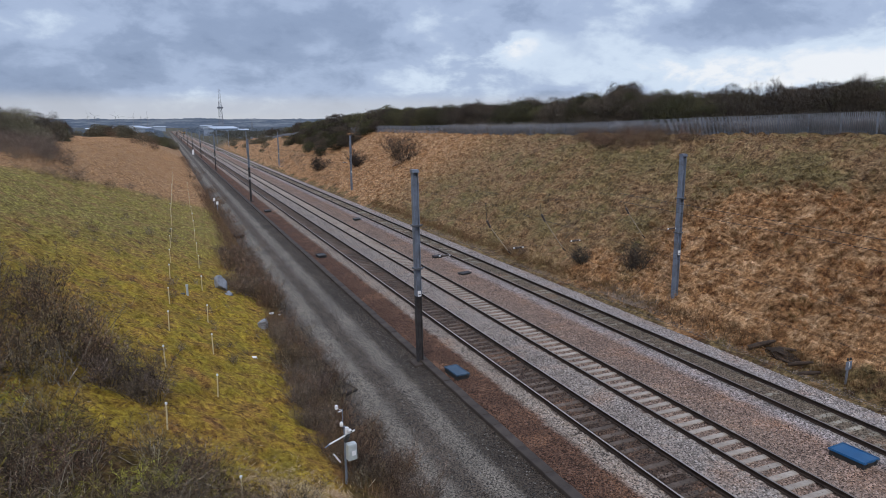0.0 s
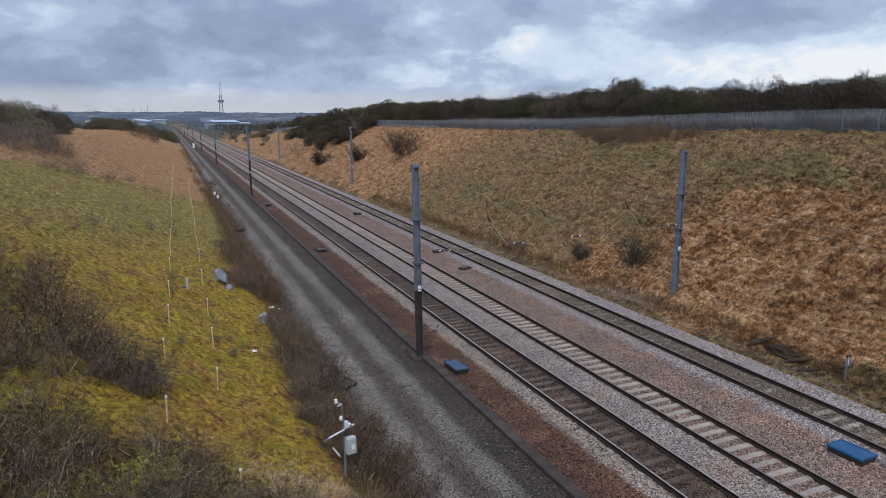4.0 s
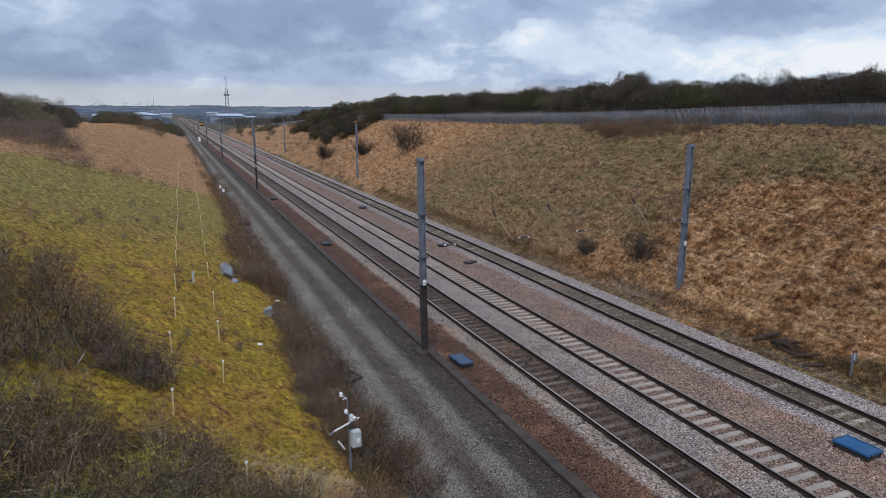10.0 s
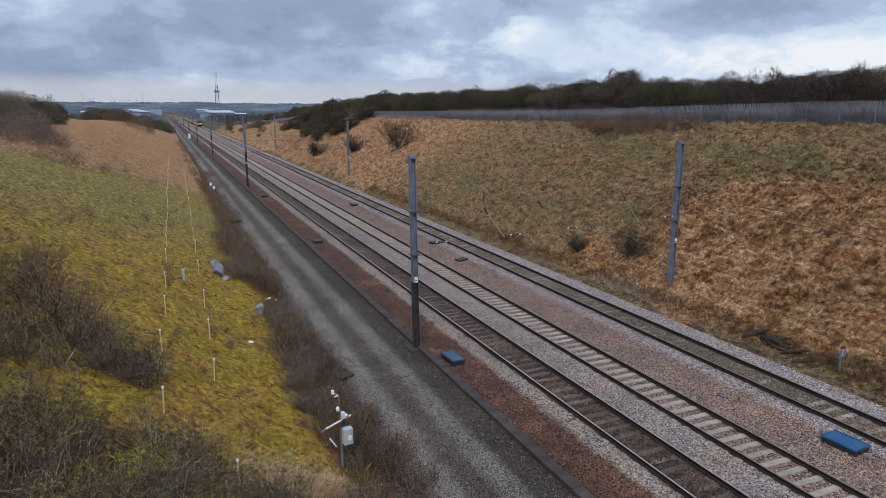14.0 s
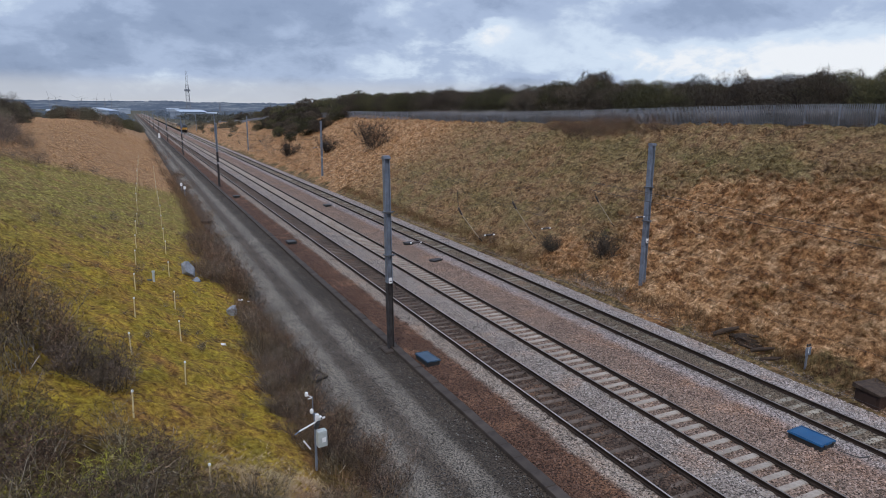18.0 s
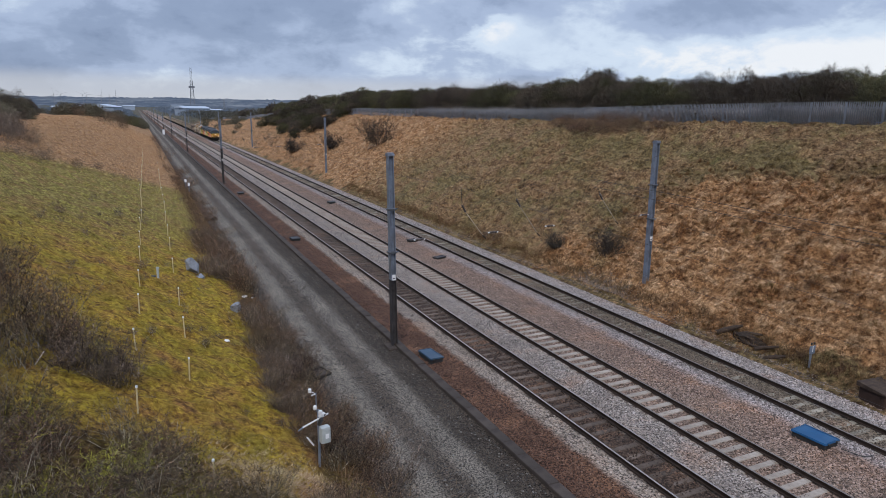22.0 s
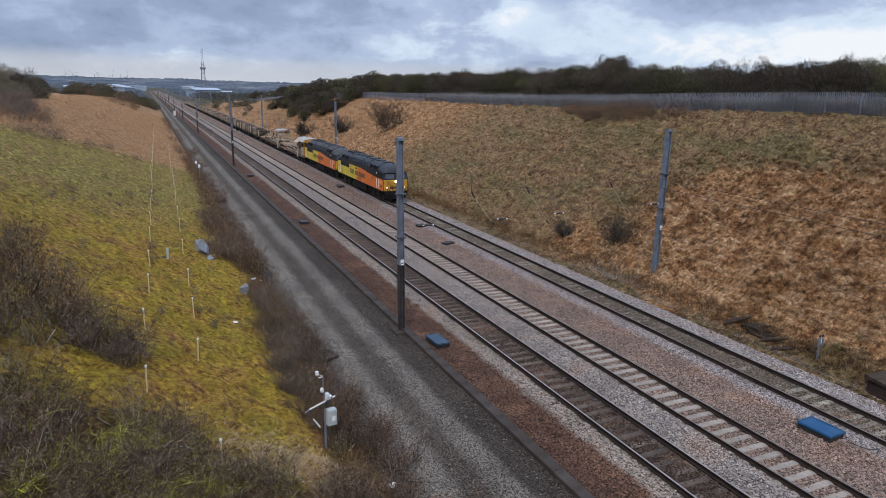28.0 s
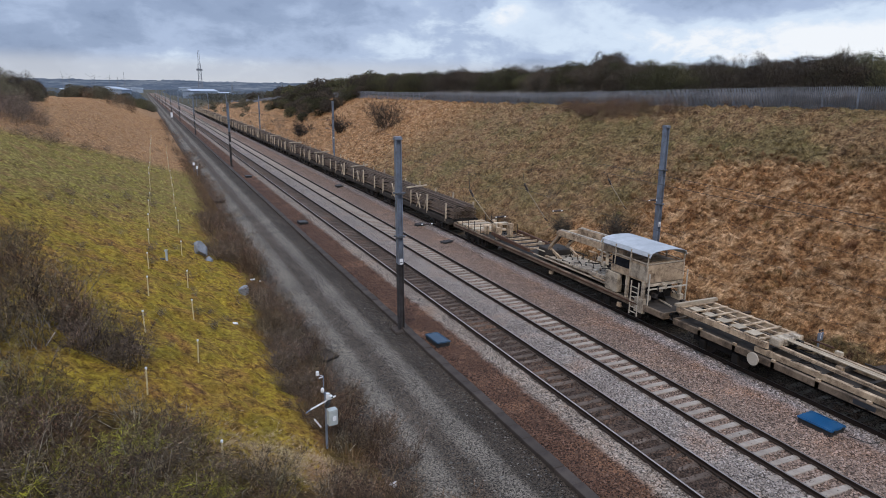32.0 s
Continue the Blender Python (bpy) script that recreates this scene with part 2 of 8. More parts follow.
    low_bank = smoothstep_node(g, (by, 0), 19.4, 18.2)
    dx = N(g, "ShaderNodeMath", p_operation="MULTIPLY_ADD", i0=(sep, "Y"), i1=-0.03, i2=(sep, "X"))
    dx = N(g, "ShaderNodeMath", p_operation="MULTIPLY_ADD", i0=(mid, 0), i1=1.6, i2=(dx, 0))
    ditch = smoothstep_node(g, (dx, 0), 4.0, 4.7)
    ditch_end = smoothstep_node(g, (sep, "X"), 9.0, 7.5)
    ditch = N(g, "ShaderNodeMath", p_operation="MULTIPLY", i0=(ditch, 0), i1=(ditch_end, 0))
    lit = N(g, "ShaderNodeMath", p_operation="MAXIMUM", i0=(low_bank, 0), i1=(ditch, 0))
    lit = N(g, "ShaderNodeMath", p_operation="MULTIPLY", i0=(lit, 0), i1=0.75)
    brown = ramp(g, (fine, 0), [(0.35, (0.03, 0.02, 0.014)), (0.6, (0.10, 0.066, 0.042)), (0.7, (0.17, 0.115, 0.07))])
    fin = mixc(g, (lit, 0), (fin, 2), (brown, 0))
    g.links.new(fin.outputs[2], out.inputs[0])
    return g


TURF = grass_zones()


def turf_material(name, blades):
    m, t, b = shader(name)
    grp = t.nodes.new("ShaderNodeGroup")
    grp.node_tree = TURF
    last = (grp, 0)
    if blades:
        geo = t.nodes.new("ShaderNodeNewGeometry")
        v = N(t, "ShaderNodeMapRange", Value=(geo, "Random Per Island"))
        v.inputs[3].default_value, v.inputs[4].default_value = 0.6, 1.4
        hsv = N(t, "ShaderNodeHueSaturation", Color=last, Value=(v, 0), Saturation=1.0)
        last = (hsv, 0)
    else:
        co = t.nodes.new("ShaderNodeTexCoord")
        n = N(t, "ShaderNodeTexNoise", Vector=(co, "Object"), Scale=5.0, Detail=8.0, Roughness=0.75)
        n2 = N(t, "ShaderNodeTexNoise", Vector=(co, "Object"), Scale=26.0, Detail=5.0, Roughness=0.7)
        h = N(t, "ShaderNodeMath", p_operation="MULTIPLY_ADD", i0=(n2, 0), i1=0.4, i2=(n, 0))
        bump(t, b, (h, 0), 1.0, 0.16)
        # darker soil; bump hollows also darkened in colour as shadow gaps between tufts
        soil = ramp(t, (h, 0), [(0.50, (0.31, 0.26, 0.215)), (0.88, (1.02, 1.0, 0.97))])
        last = (mixc(t, 1.0, last, (soil, 0), "MULTIPLY"), 2)
    t.links.new(last[0].outputs[last[1]], b.inputs["Base Color"])
    b.inputs["Roughness"].default_value = 0.9
    b.inputs["Specular IOR Level"].default_value = 0.15
    return m


turf_material("turf", False)
turf_material("grass_blades", True)


def ballast_material(name, blades):
    """Broken stone, its colour by strips along the line: rusty cess, pale shoulders, dark and buff cribs."""
    m, t, b = shader(name)
    geo = t.nodes.new("ShaderNodeNewGeometry")
    sep = N(t, "ShaderNodeSeparateXYZ", Vector=(geo, "Position"))
    wob = N(t, "ShaderNodeTexNoise", Vector=(geo, "Position"), Scale=1.3, Detail=5.0, Roughness=0.65)
    x = N(t, "ShaderNodeMath", p_operation="MULTIPLY_ADD", i0=(wob, 0), i1=0.7, i2=(sep, "X"))
    f = N(t, "ShaderNodeMapRange", Value=(x, 0))
    f.inputs[1].default_value, f.inputs[2].default_value = 11.35, 27.35

    def s(v):
        return (v - 11.0) / 16.0
    strips = [(11.2, (0.082, 0.046, 0.031)), (12.7, (0.102, 0.059, 0.039)), (12.95, (0.246, 0.230, 0.213)), (13.5, (0.246, 0.226, 0.205)),
              (13.75, (0.062, 0.044, 0.034)), (15.0, (0.062, 0.045, 0.035)), (15.35, (0.221, 0.209, 0.201)), (16.7, (0.254, 0.246, 0.242)),
              (17.0, (0.200, 0.158, 0.133)), (18.35, (0.205, 0.160, 0.136)), (18.75, (0.209, 0.168, 0.143)), (20.9, (0.205, 0.152, 0.127)),
              (21.5, (0.271, 0.262, 0.275)), (22.1, (0.230, 0.221, 0.221)), (22.35, (0.127, 0.107, 0.086)), (23.5, (0.123, 0.107, 0.082)),
              (23.95, (0.279, 0.275, 0.287)), (25.2, (0.254, 0.242, 0.242)), (25.8, (0.139, 0.115, 0.094))]
    strip = ramp(t, (f, 0), [(s(a), (c[0] * 1.10, c[1], c[2] * 0.92)) for a, c in strips])
    patch = N(t, "ShaderNodeTexNoise", Vector=(geo, "Position"), Scale=0.45, Detail=6.0, Roughness=0.7)
    pr = ramp(t, (patch, 0), [(0.35, (0.80, 0.76, 0.74)), (0.65, (1.16, 1.13, 1.10))])
    col = mixc(t, 1.0, (strip, 0), (pr, 0), "MULTIPLY")
    rust = ramp(t, (patch, 0), [(0.52, (0, 0, 0)), (0.68, (0.55, 0.55, 0.55))])
    col = mixc(t, (rust, 0), (col, 2), (0.225, 0.115, 0.062))
    if blades:
        v = N(t, "ShaderNodeMapRange", Value=(geo, "Random Per Island"))
        v.inputs[3].default_value, v.inputs[4].default_value = 0.35, 2.1
        hsv = N(t, "ShaderNodeHueSaturation", Color=(col, 2), Value=(v, 0), Saturation=0.85)
        t.links.new(hsv.outputs[0], b.inputs["Base Color"])
    else:
        stone = N(t, "ShaderNodeTexVoronoi", Vector=(geo, "Position"), Scale=21.0)
        sr = ramp(t, (stone, "Color"), [(0.2, (0.28, 0.27, 0.26)), (0.8, (1.85, 1.82, 1.78))])
        col = mixc(t, 1.0, (col, 2), (sr, 0), "MULTIPLY")
        dist = N(t, "ShaderNodeTexVoronoi", Vector=(geo, "Position"), Scale=21.0)
        gap = ramp(t, (dist, "Distance"), [(0.25, (1, 1, 1)), (0.62, (0.0, 0.0, 0.0))])
        t.links.new(col.outputs[2], b.inputs["Base Color"])
        bump(t, b, (gap, 0), 1.0, 0.05)
    b.inputs["Roughness"].default_value = 0.9
    b.inputs["Specular IOR Level"].default_value = 0.25
    return m


ballast_material("ballast", False)
ballast_material("ballast_stone", True)


def road_material():
    """A gravel haul road: pale wheel tracks, a dark crown and dark margins."""
    m, t, b = shader("gravel_road")
    geo = t.nodes.new("ShaderNodeNewGeometry")
    sep = N(t, "ShaderNodeSeparateXYZ", Vector=(geo, "Position"))
    wob = N(t, "ShaderNodeTexNoise", Vector=(geo, "Position"), Scale=0.8, Detail=6.0, Roughness=0.7)
    x = N(t, "ShaderNodeMath", p_operation="MULTIPLY_ADD", i0=(wob, 0), i1=0.7, i2=(sep, "X"))
    f = N(t, "ShaderNodeMapRange", Value=(x, 0))
    f.inputs[1].default_value, f.inputs[2].default_value = 5.35, 11.35
    strips = [(5.0, (0.044, 0.032, 0.024)), (6.4, (0.074, 0.060, 0.048)), (6.95, (0.160, 0.143, 0.122)), (7.5, (0.158, 0.141, 0.120)), (7.95, (0.082, 0.067, 0.054)),
              (8.5, (0.086, 0.071, 0.058)), (8.85, (0.150, 0.134, 0.115)), (9.3, (0.144, 0.128, 0.110)), (9.7, (0.058, 0.047, 0.037)), (10.8, (0.052, 0.041, 0.033))]
    strip = ramp(t, (f, 0), [((a - 5.0) / 6.0, c) for a, c in strips])
    stone = N(t, "ShaderNodeTexVoronoi", Vector=(geo, "Position"), Scale=25.0)
    sr = ramp(t, (stone, "Color"), [(0.15, (0.20, 0.19, 0.18)), (0.85, (2.1, 2.0, 1.88))])
    col = mixc(t, 1.0, (strip, 0), (sr, 0), "MULTIPLY")
    broad = N(t, "ShaderNodeTexNoise", Vector=(geo, "Position"), Scale=0.35, Detail=5.0)
    br = ramp(t, (broad, 0), [(0.3, (0.66, 0.66, 0.66)), (0.7, (1.04, 1.04, 1.04))])
    col = mixc(t, 1.0, (col, 2), (br, 0), "MULTIPLY")
    t.links.new(col.outputs[2], b.inputs["Base Color"])
    b.inputs["Roughness"].default_value = 0.9
    b.inputs["Specular IOR Level"].default_value = 0.2
    bump(t, b, (stone, "Distance"), 0.8, 0.03)


road_material()


def twig_material(name, light, dark, vary=0.35):
    m, t, b = shader(name)
    geo = t.nodes.new("ShaderNodeNewGeometry")
    col = ramp(t, (geo, "Random Per Island"), [(0.0, dark), (0.45, dark), (0.8, tuple((p + q) / 2 for p, q in zip(light, dark))), (1.0, light)])
    info = t.nodes.new("ShaderNodeObjectInfo")
    v = N(t, "ShaderNodeMapRange", Value=(info, "Random"))
    v.inputs[3].default_value, v.inputs[4].default_value = 1 - vary, 1 + vary
    n = N(t, "ShaderNodeTexNoise", Vector=(geo, "Position"), Scale=0.5, Detail=4.0)
    hue = N(t, "ShaderNodeMapRange", Value=(n, 0))
    hue.inputs[1].default_value, hue.inputs[2].default_value, hue.inputs[3].default_value, hue.inputs[4].default_value = 0.3, 0.7, 0.488, 0.518
    hsv = N(t, "ShaderNodeHueSaturation", Color=(col, 0), Value=(v, 0), Hue=(hue, 0))
    t.links.new(hsv.outputs[0], b.inputs["Base Color"])
    b.inputs["Roughness"].default_value = 0.85
    b.inputs["Specular IOR Level"].default_value = 0.2
    return m


twig_material("scrub_twig", (0.42, 0.305, 0.19), (0.040, 0.026, 0.017))
twig_material("red_twig", (0.36, 0.215, 0.135), (0.044, 0.026, 0.018))
twig_material("mossy_twig", (0.55, 0.47, 0.05), (0.13, 0.11, 0.03))
twig_material("grey_twig", (0.50, 0.425, 0.315), (0.10, 0.077, 0.052))
twig_material("wood_leaf", (0.17, 0.155, 0.065), (0.042, 0.040, 0.022), 0.45)
twig_material("wood_leaf_pale", (0.27, 0.235, 0.15), (0.10, 0.088, 0.06), 0.3)
twig_material("mauve_twig", (0.33, 0.25, 0.20), (0.07, 0.052, 0.042), 0.3)
twig_material("wood_leaf_brown", (0.17, 0.13, 0.092), (0.044, 0.035, 0.027), 0.4)
twig_material("bark", (0.09, 0.07, 0.055), (0.035, 0.027, 0.021))
twig_material("pale_reed", (0.60, 0.565, 0.55), (0.36, 0.335, 0.325))
twig_material("pale_straw", (0.58, 0.43, 0.25), (0.26, 0.17, 0.09))
twig_material("tussock_blade", (0.46, 0.28, 0.137), (0.18, 0.096, 0.046))
twig_material("dead_grass", (0.42, 0.28, 0.15), (0.20, 0.11, 0.05))

twig_material("lime_twig", (0.70, 0.68, 0.07), (0.36, 0.34, 0.05))
surface("rail_side", (0.042, 0.027, 0.019), (0.015, 0.010, 0.008), rough=0.75, scale=3, grain=40)
surface("rail_head_worn", (0.40, 0.36, 0.33), (0.27, 0.24, 0.21), rough=0.5, metal=0.5, scale=2, grain=30, relief=0)
surface("rail_head_dull", (0.27, 0.235, 0.21), (0.17, 0.14, 0.12), rough=0.55, metal=0.6, scale=2, grain=30, relief=0)
surface("sleeper_pale", (0.39, 0.335, 0.28), (0.27, 0.225, 0.185), rough=0.85, scale=3, grain=45, stain=(0.15, 0.11, 0.085), stain_amount=0.6, vary=0.14)
surface("sleeper_dark", (0.12, 0.088, 0.068), (0.042, 0.031, 0.025), rough=0.85, scale=3, grain=45, stain=(0.19, 0.145, 0.115), stain_amount=0.5, vary=0.3)
surface("sleeper_mid", (0.36, 0.32, 0.255), (0.20, 0.17, 0.13), rough=0.85, scale=3, grain=45, stain=(0.13, 0.105, 0.075), stain_amount=0.8, stain_scale=2.0, vary=0.25)
surface("trough_concrete", (0.085, 0.066, 0.055), (0.038, 0.030, 0.026), rough=0.9, scale=2.5, grain=50, stain=(0.05, 0.042, 0.035), vary=0.14)
surface("galvanised", (0.25, 0.29, 0.36), (0.13, 0.155, 0.20), rough=0.5, metal=0.35, scale=2, grain=30, relief=0.1, stain=(0.09, 0.075, 0.065), stain_scale=0.9, stain_amount=0.75)
surface("mast_dark", (0.15, 0.165, 0.19), (0.07, 0.075, 0.085), rough=0.55, metal=0.3, scale=2, grain=30, relief=0.1, stain=(0.05, 0.04, 0.035), stain_amount=0.7)
surface("mast_stained", (0.085, 0.078, 0.08), (0.03, 0.027, 0.027), rough=0.7, metal=0.2, scale=2, grain=30, relief=0.1, stain=(0.018, 0.015, 0.014), stain_amount=0.8)
surface("fence_steel", (0.24, 0.255, 0.285), (0.145, 0.155, 0.18), rough=0.55, metal=0.3, scale=1.5, grain=20, relief=0.05, vary=0.12)
surface("blue_lid", (0.012, 0.088, 0.205), (0.008, 0.054, 0.135), rough=0.38, scale=3, grain=40, stain=(0.06, 0.11, 0.17), stain_amount=0.45, relief=0.08, spec=0.3)
surface("slate_lid", (0.022, 0.058, 0.10), (0.012, 0.032, 0.06), rough=0.34, scale=3, grain=40, stain=(0.07, 0.10, 0.13), stain_amount=0.5, relief=0.08, spec=0.35)
surface("black_plastic", (0.035, 0.034, 0.034), (0.018, 0.018, 0.018), rough=0.6, scale=4, relief=0.1)
surface("case_steel", (0.055, 0.032, 0.024), (0.022, 0.014, 0.011), rough=0.75, scale=3, grain=40, stain=(0.10, 0.045, 0.025), stain_amount=0.4)
surface("rust", (0.12, 0.062, 0.038), (0.055, 0.032, 0.024), rough=0.85, scale=5, grain=60)
surface("stake_wood", (0.62, 0.50, 0.29), (0.46, 0.36, 0.19), rough=0.8, scale=6, grain=80)
surface("white_paint", (0.82, 0.82, 0.82), (0.66, 0.66, 0.66), rough=0.45, scale=5, relief=0.05, stain=(0.45, 0.44, 0.42), stain_amount=0.4)
surface("grey_box", (0.46, 0.49, 0.48), (0.33, 0.36, 0.355), rough=0.5, scale=5, relief=0.05, stain=(0.22, 0.22, 0.2))
surface("boulder", (0.33, 0.345, 0.37), (0.13, 0.135, 0.15), rough=0.8, scale=1.8, grain=18, relief=0.6, depth=0.05)
surface("glass_dark", (0.012, 0.014, 0.018), (0.006, 0.007, 0.009), rough=0.12, scale=2, relief=0, spec=0.3)
surface("insulator", (0.055, 0.035, 0.028), (0.028, 0.02, 0.018), rough=0.3, scale=6, relief=0)
surface("wire", (0.07, 0.06, 0.055), (0.035, 0.03, 0.028), rough=0.6, metal=0.4, scale=1, relief=0)
surface("old_wood", (0.085, 0.058, 0.042), (0.024, 0.017, 0.013), rough=0.9, scale=4, grain=40, relief=0.6, depth=0.02)
# distance haze mixed into the wood colours: greyed olive, then blue-grey further off
surface("far_wood", (0.115, 0.112, 0.09), (0.055, 0.056, 0.05), rough=1.0, scale=0.02, grain=0.3, relief=0)
surface("haze_blue", (0.17, 0.205, 0.255), (0.10, 0.125, 0.16), rough=1.0, scale=0.02, grain=0.3, relief=0)
surface("shed_roof", (0.42, 0.47, 0.54), (0.33, 0.38, 0.45), rough=0.6, scale=0.05, grain=0.5, relief=0)
surface("shed_wall", (0.33, 0.385, 0.46), (0.25, 0.295, 0.36), rough=0.8, scale=0.05, grain=0.5, relief=0)
# train
surface("loco_orange", (0.86, 0.215, 0.032), (0.68, 0.16, 0.024), rough=0.42, scale=0.9, grain=14, relief=0.04, stain=(0.12, 0.05, 0.024), stain_scale=1.0, stain_amount=0.55)
surface("loco_yellow", (0.80, 0.62, 0.06), (0.66, 0.49, 0.045), rough=0.42, scale=0.9, grain=14, relief=0.04, stain=(0.16, 0.11, 0.035), stain_scale=1.0, stain_amount=0.5)
surface("loco_amber", (0.62, 0.31, 0.03), (0.42, 0.20, 0.022), rough=0.45, scale=1.5, grain=14, relief=0.04, stain=(0.06, 0.036, 0.02), stain_scale=1.9, stain_amount=0.8)
surface("loco_black", (0.020, 0.020, 0.022), (0.008, 0.008, 0.009), rough=0.5, spec=0.25, scale=1.2, grain=20, relief=0.05, stain=(0.06, 0.052, 0.045), stain_amount=0.5)
surface("loco_roof", (0.028, 0.031, 0.038), (0.009, 0.010, 0.013), rough=0.46, scale=1.0, grain=20, relief=0.06, stain=(0.016, 0.015, 0.014), stain_scale=0.8, stain_amount=0.9, spec=0.35)
surface("loco_roof_grey", (0.068, 0.068, 0.066), (0.022, 0.022, 0.022), rough=0.5, scale=1.0, grain=20, relief=0.06, stain=(0.018, 0.016, 0.014), stain_scale=0.8, stain_amount=0.9, spec=0.3)
surface("grille_black", (0.006, 0.006, 0.006), (0.003, 0.003, 0.003), rough=0.8, scale=4, relief=0, spec=0.1)
surface("casing_amber", (0.42, 0.20, 0.06), (0.25, 0.12, 0.045), rough=0.6, scale=2, grain=20, stain=(0.10, 0.06, 0.035), stain_amount=0.6)
surface("underframe", (0.016, 0.013, 0.011), (0.005, 0.0045, 0.004), rough=0.8, scale=3, grain=30)
surface("wheel_steel", (0.055, 0.043, 0.036), (0.024, 0.019, 0.016), rough=0.6, metal=0.4, scale=4)
surface("lettering", (0.032, 0.034, 0.04), (0.02, 0.021, 0.024), rough=0.5, scale=4, relief=0)
surface("wagon_buff", (0.58, 0.43, 0.285), (0.22, 0.15, 0.095), rough=0.75, scale=2.2, grain=30, relief=0.25, stain=(0.07, 0.043, 0.027), stain_scale=2.6, stain_amount=0.85, vary=0.15)
surface("wagon_grey", (0.58, 0.485, 0.365), (0.23, 0.18, 0.13), rough=0.75, scale=2.2, grain=30, relief=0.25, stain=(0.07, 0.05, 0.037), stain_scale=2.6, stain_amount=0.85, vary=0.15)
surface("wagon_dark", (0.06, 0.049, 0.04), (0.025, 0.021, 0.018), rough=0.8, scale=2, grain=25, relief=0.2)
surface("pale_roof", (0.54, 0.475, 0.385), (0.38, 0.325, 0.25), rough=0.6, scale=1.2, grain=20, relief=0.1, stain=(0.33, 0.30, 0.26), stain_amount=0.6)
surface("sheet_roof", (0.47, 0.49, 0.51), (0.33, 0.345, 0.36), rough=0.55, scale=2.0, grain=20, relief=0.3, depth=0.02, stain=(0.26, 0.27, 0.28))
surface("cargo_rail", (0.20, 0.145, 0.108), (0.10, 0.072, 0.055), rough=0.7, scale=3, grain=30, vary=0.2)
surface("bolster", (0.50, 0.41, 0.30), (0.28, 0.22, 0.155), rough=0.8, scale=3, grain=30, vary=0.2)


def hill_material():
    """Far country, haze painted in as blue-grey: flat strips of woodland between paler fields."""
    m, t, b = shader("hazed_hill")
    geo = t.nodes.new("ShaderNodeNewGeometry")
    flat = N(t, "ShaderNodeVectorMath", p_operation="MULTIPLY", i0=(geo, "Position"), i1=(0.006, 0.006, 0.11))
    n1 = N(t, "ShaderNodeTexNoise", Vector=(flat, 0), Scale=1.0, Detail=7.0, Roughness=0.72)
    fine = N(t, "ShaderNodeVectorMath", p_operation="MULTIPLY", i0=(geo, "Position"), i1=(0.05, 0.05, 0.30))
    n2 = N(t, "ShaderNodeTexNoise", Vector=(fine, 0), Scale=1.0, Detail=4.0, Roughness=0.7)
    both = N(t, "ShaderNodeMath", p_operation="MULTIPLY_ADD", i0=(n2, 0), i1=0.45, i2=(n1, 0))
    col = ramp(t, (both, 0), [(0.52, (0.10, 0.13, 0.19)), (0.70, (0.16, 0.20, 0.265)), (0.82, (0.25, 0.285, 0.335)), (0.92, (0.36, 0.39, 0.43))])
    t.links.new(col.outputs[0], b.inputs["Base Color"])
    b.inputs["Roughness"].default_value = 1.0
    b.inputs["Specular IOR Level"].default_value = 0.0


hill_material()


def lamp_material():
    m, t, b = shader("lit_lamp")
    b.inputs["Base Color"].default_value = (1, 0.95, 0.85, 1)
    b.inputs["Emission Color"].default_value = (1, 0.93, 0.78, 1)
    b.inputs["Emission Strength"].default_value = 12.0


lamp_material()

# ---- mesh helpers ----
def link_mesh(name, verts, faces, material, parent=None, label="", smooth=False):
    me = bpy.data.meshes.new(name)
    me.from_pydata([tuple(v) for v in verts], [], [tuple(f) for f in faces])
    me.materials.append(MATS[material])
    if smooth:
        me.polygons.foreach_set("use_smooth", [True] * len(me.polygons))
    ob = new(name, me)
    if parent is not None:
        ob.parent = parent
    if label:
        ob["label"] = label
    return ob


def fast_mesh(name, verts, tris, material, smooth=False):
    """A large mesh of triangles from arrays."""
    verts, tris = np.asarray(verts, np.float32), np.asarray(tris, np.int32)
    me = bpy.data.meshes.new(name)
    me.vertices.add(len(verts))
    me.vertices.foreach_set("co", verts.ravel())
    me.loops.add(tris.size)
    me.loops.foreach_set("vertex_index", tris.ravel())
    me.polygons.add(len(tris))
    me.polygons.foreach_set("loop_start", np.arange(0, tris.size, 3, dtype=np.int32))
    me.polygons.foreach_set("use_smooth", np.full(len(tris), smooth))
    me.update(calc_edges=True)
    me.materials.append(MATS[material])
    return me


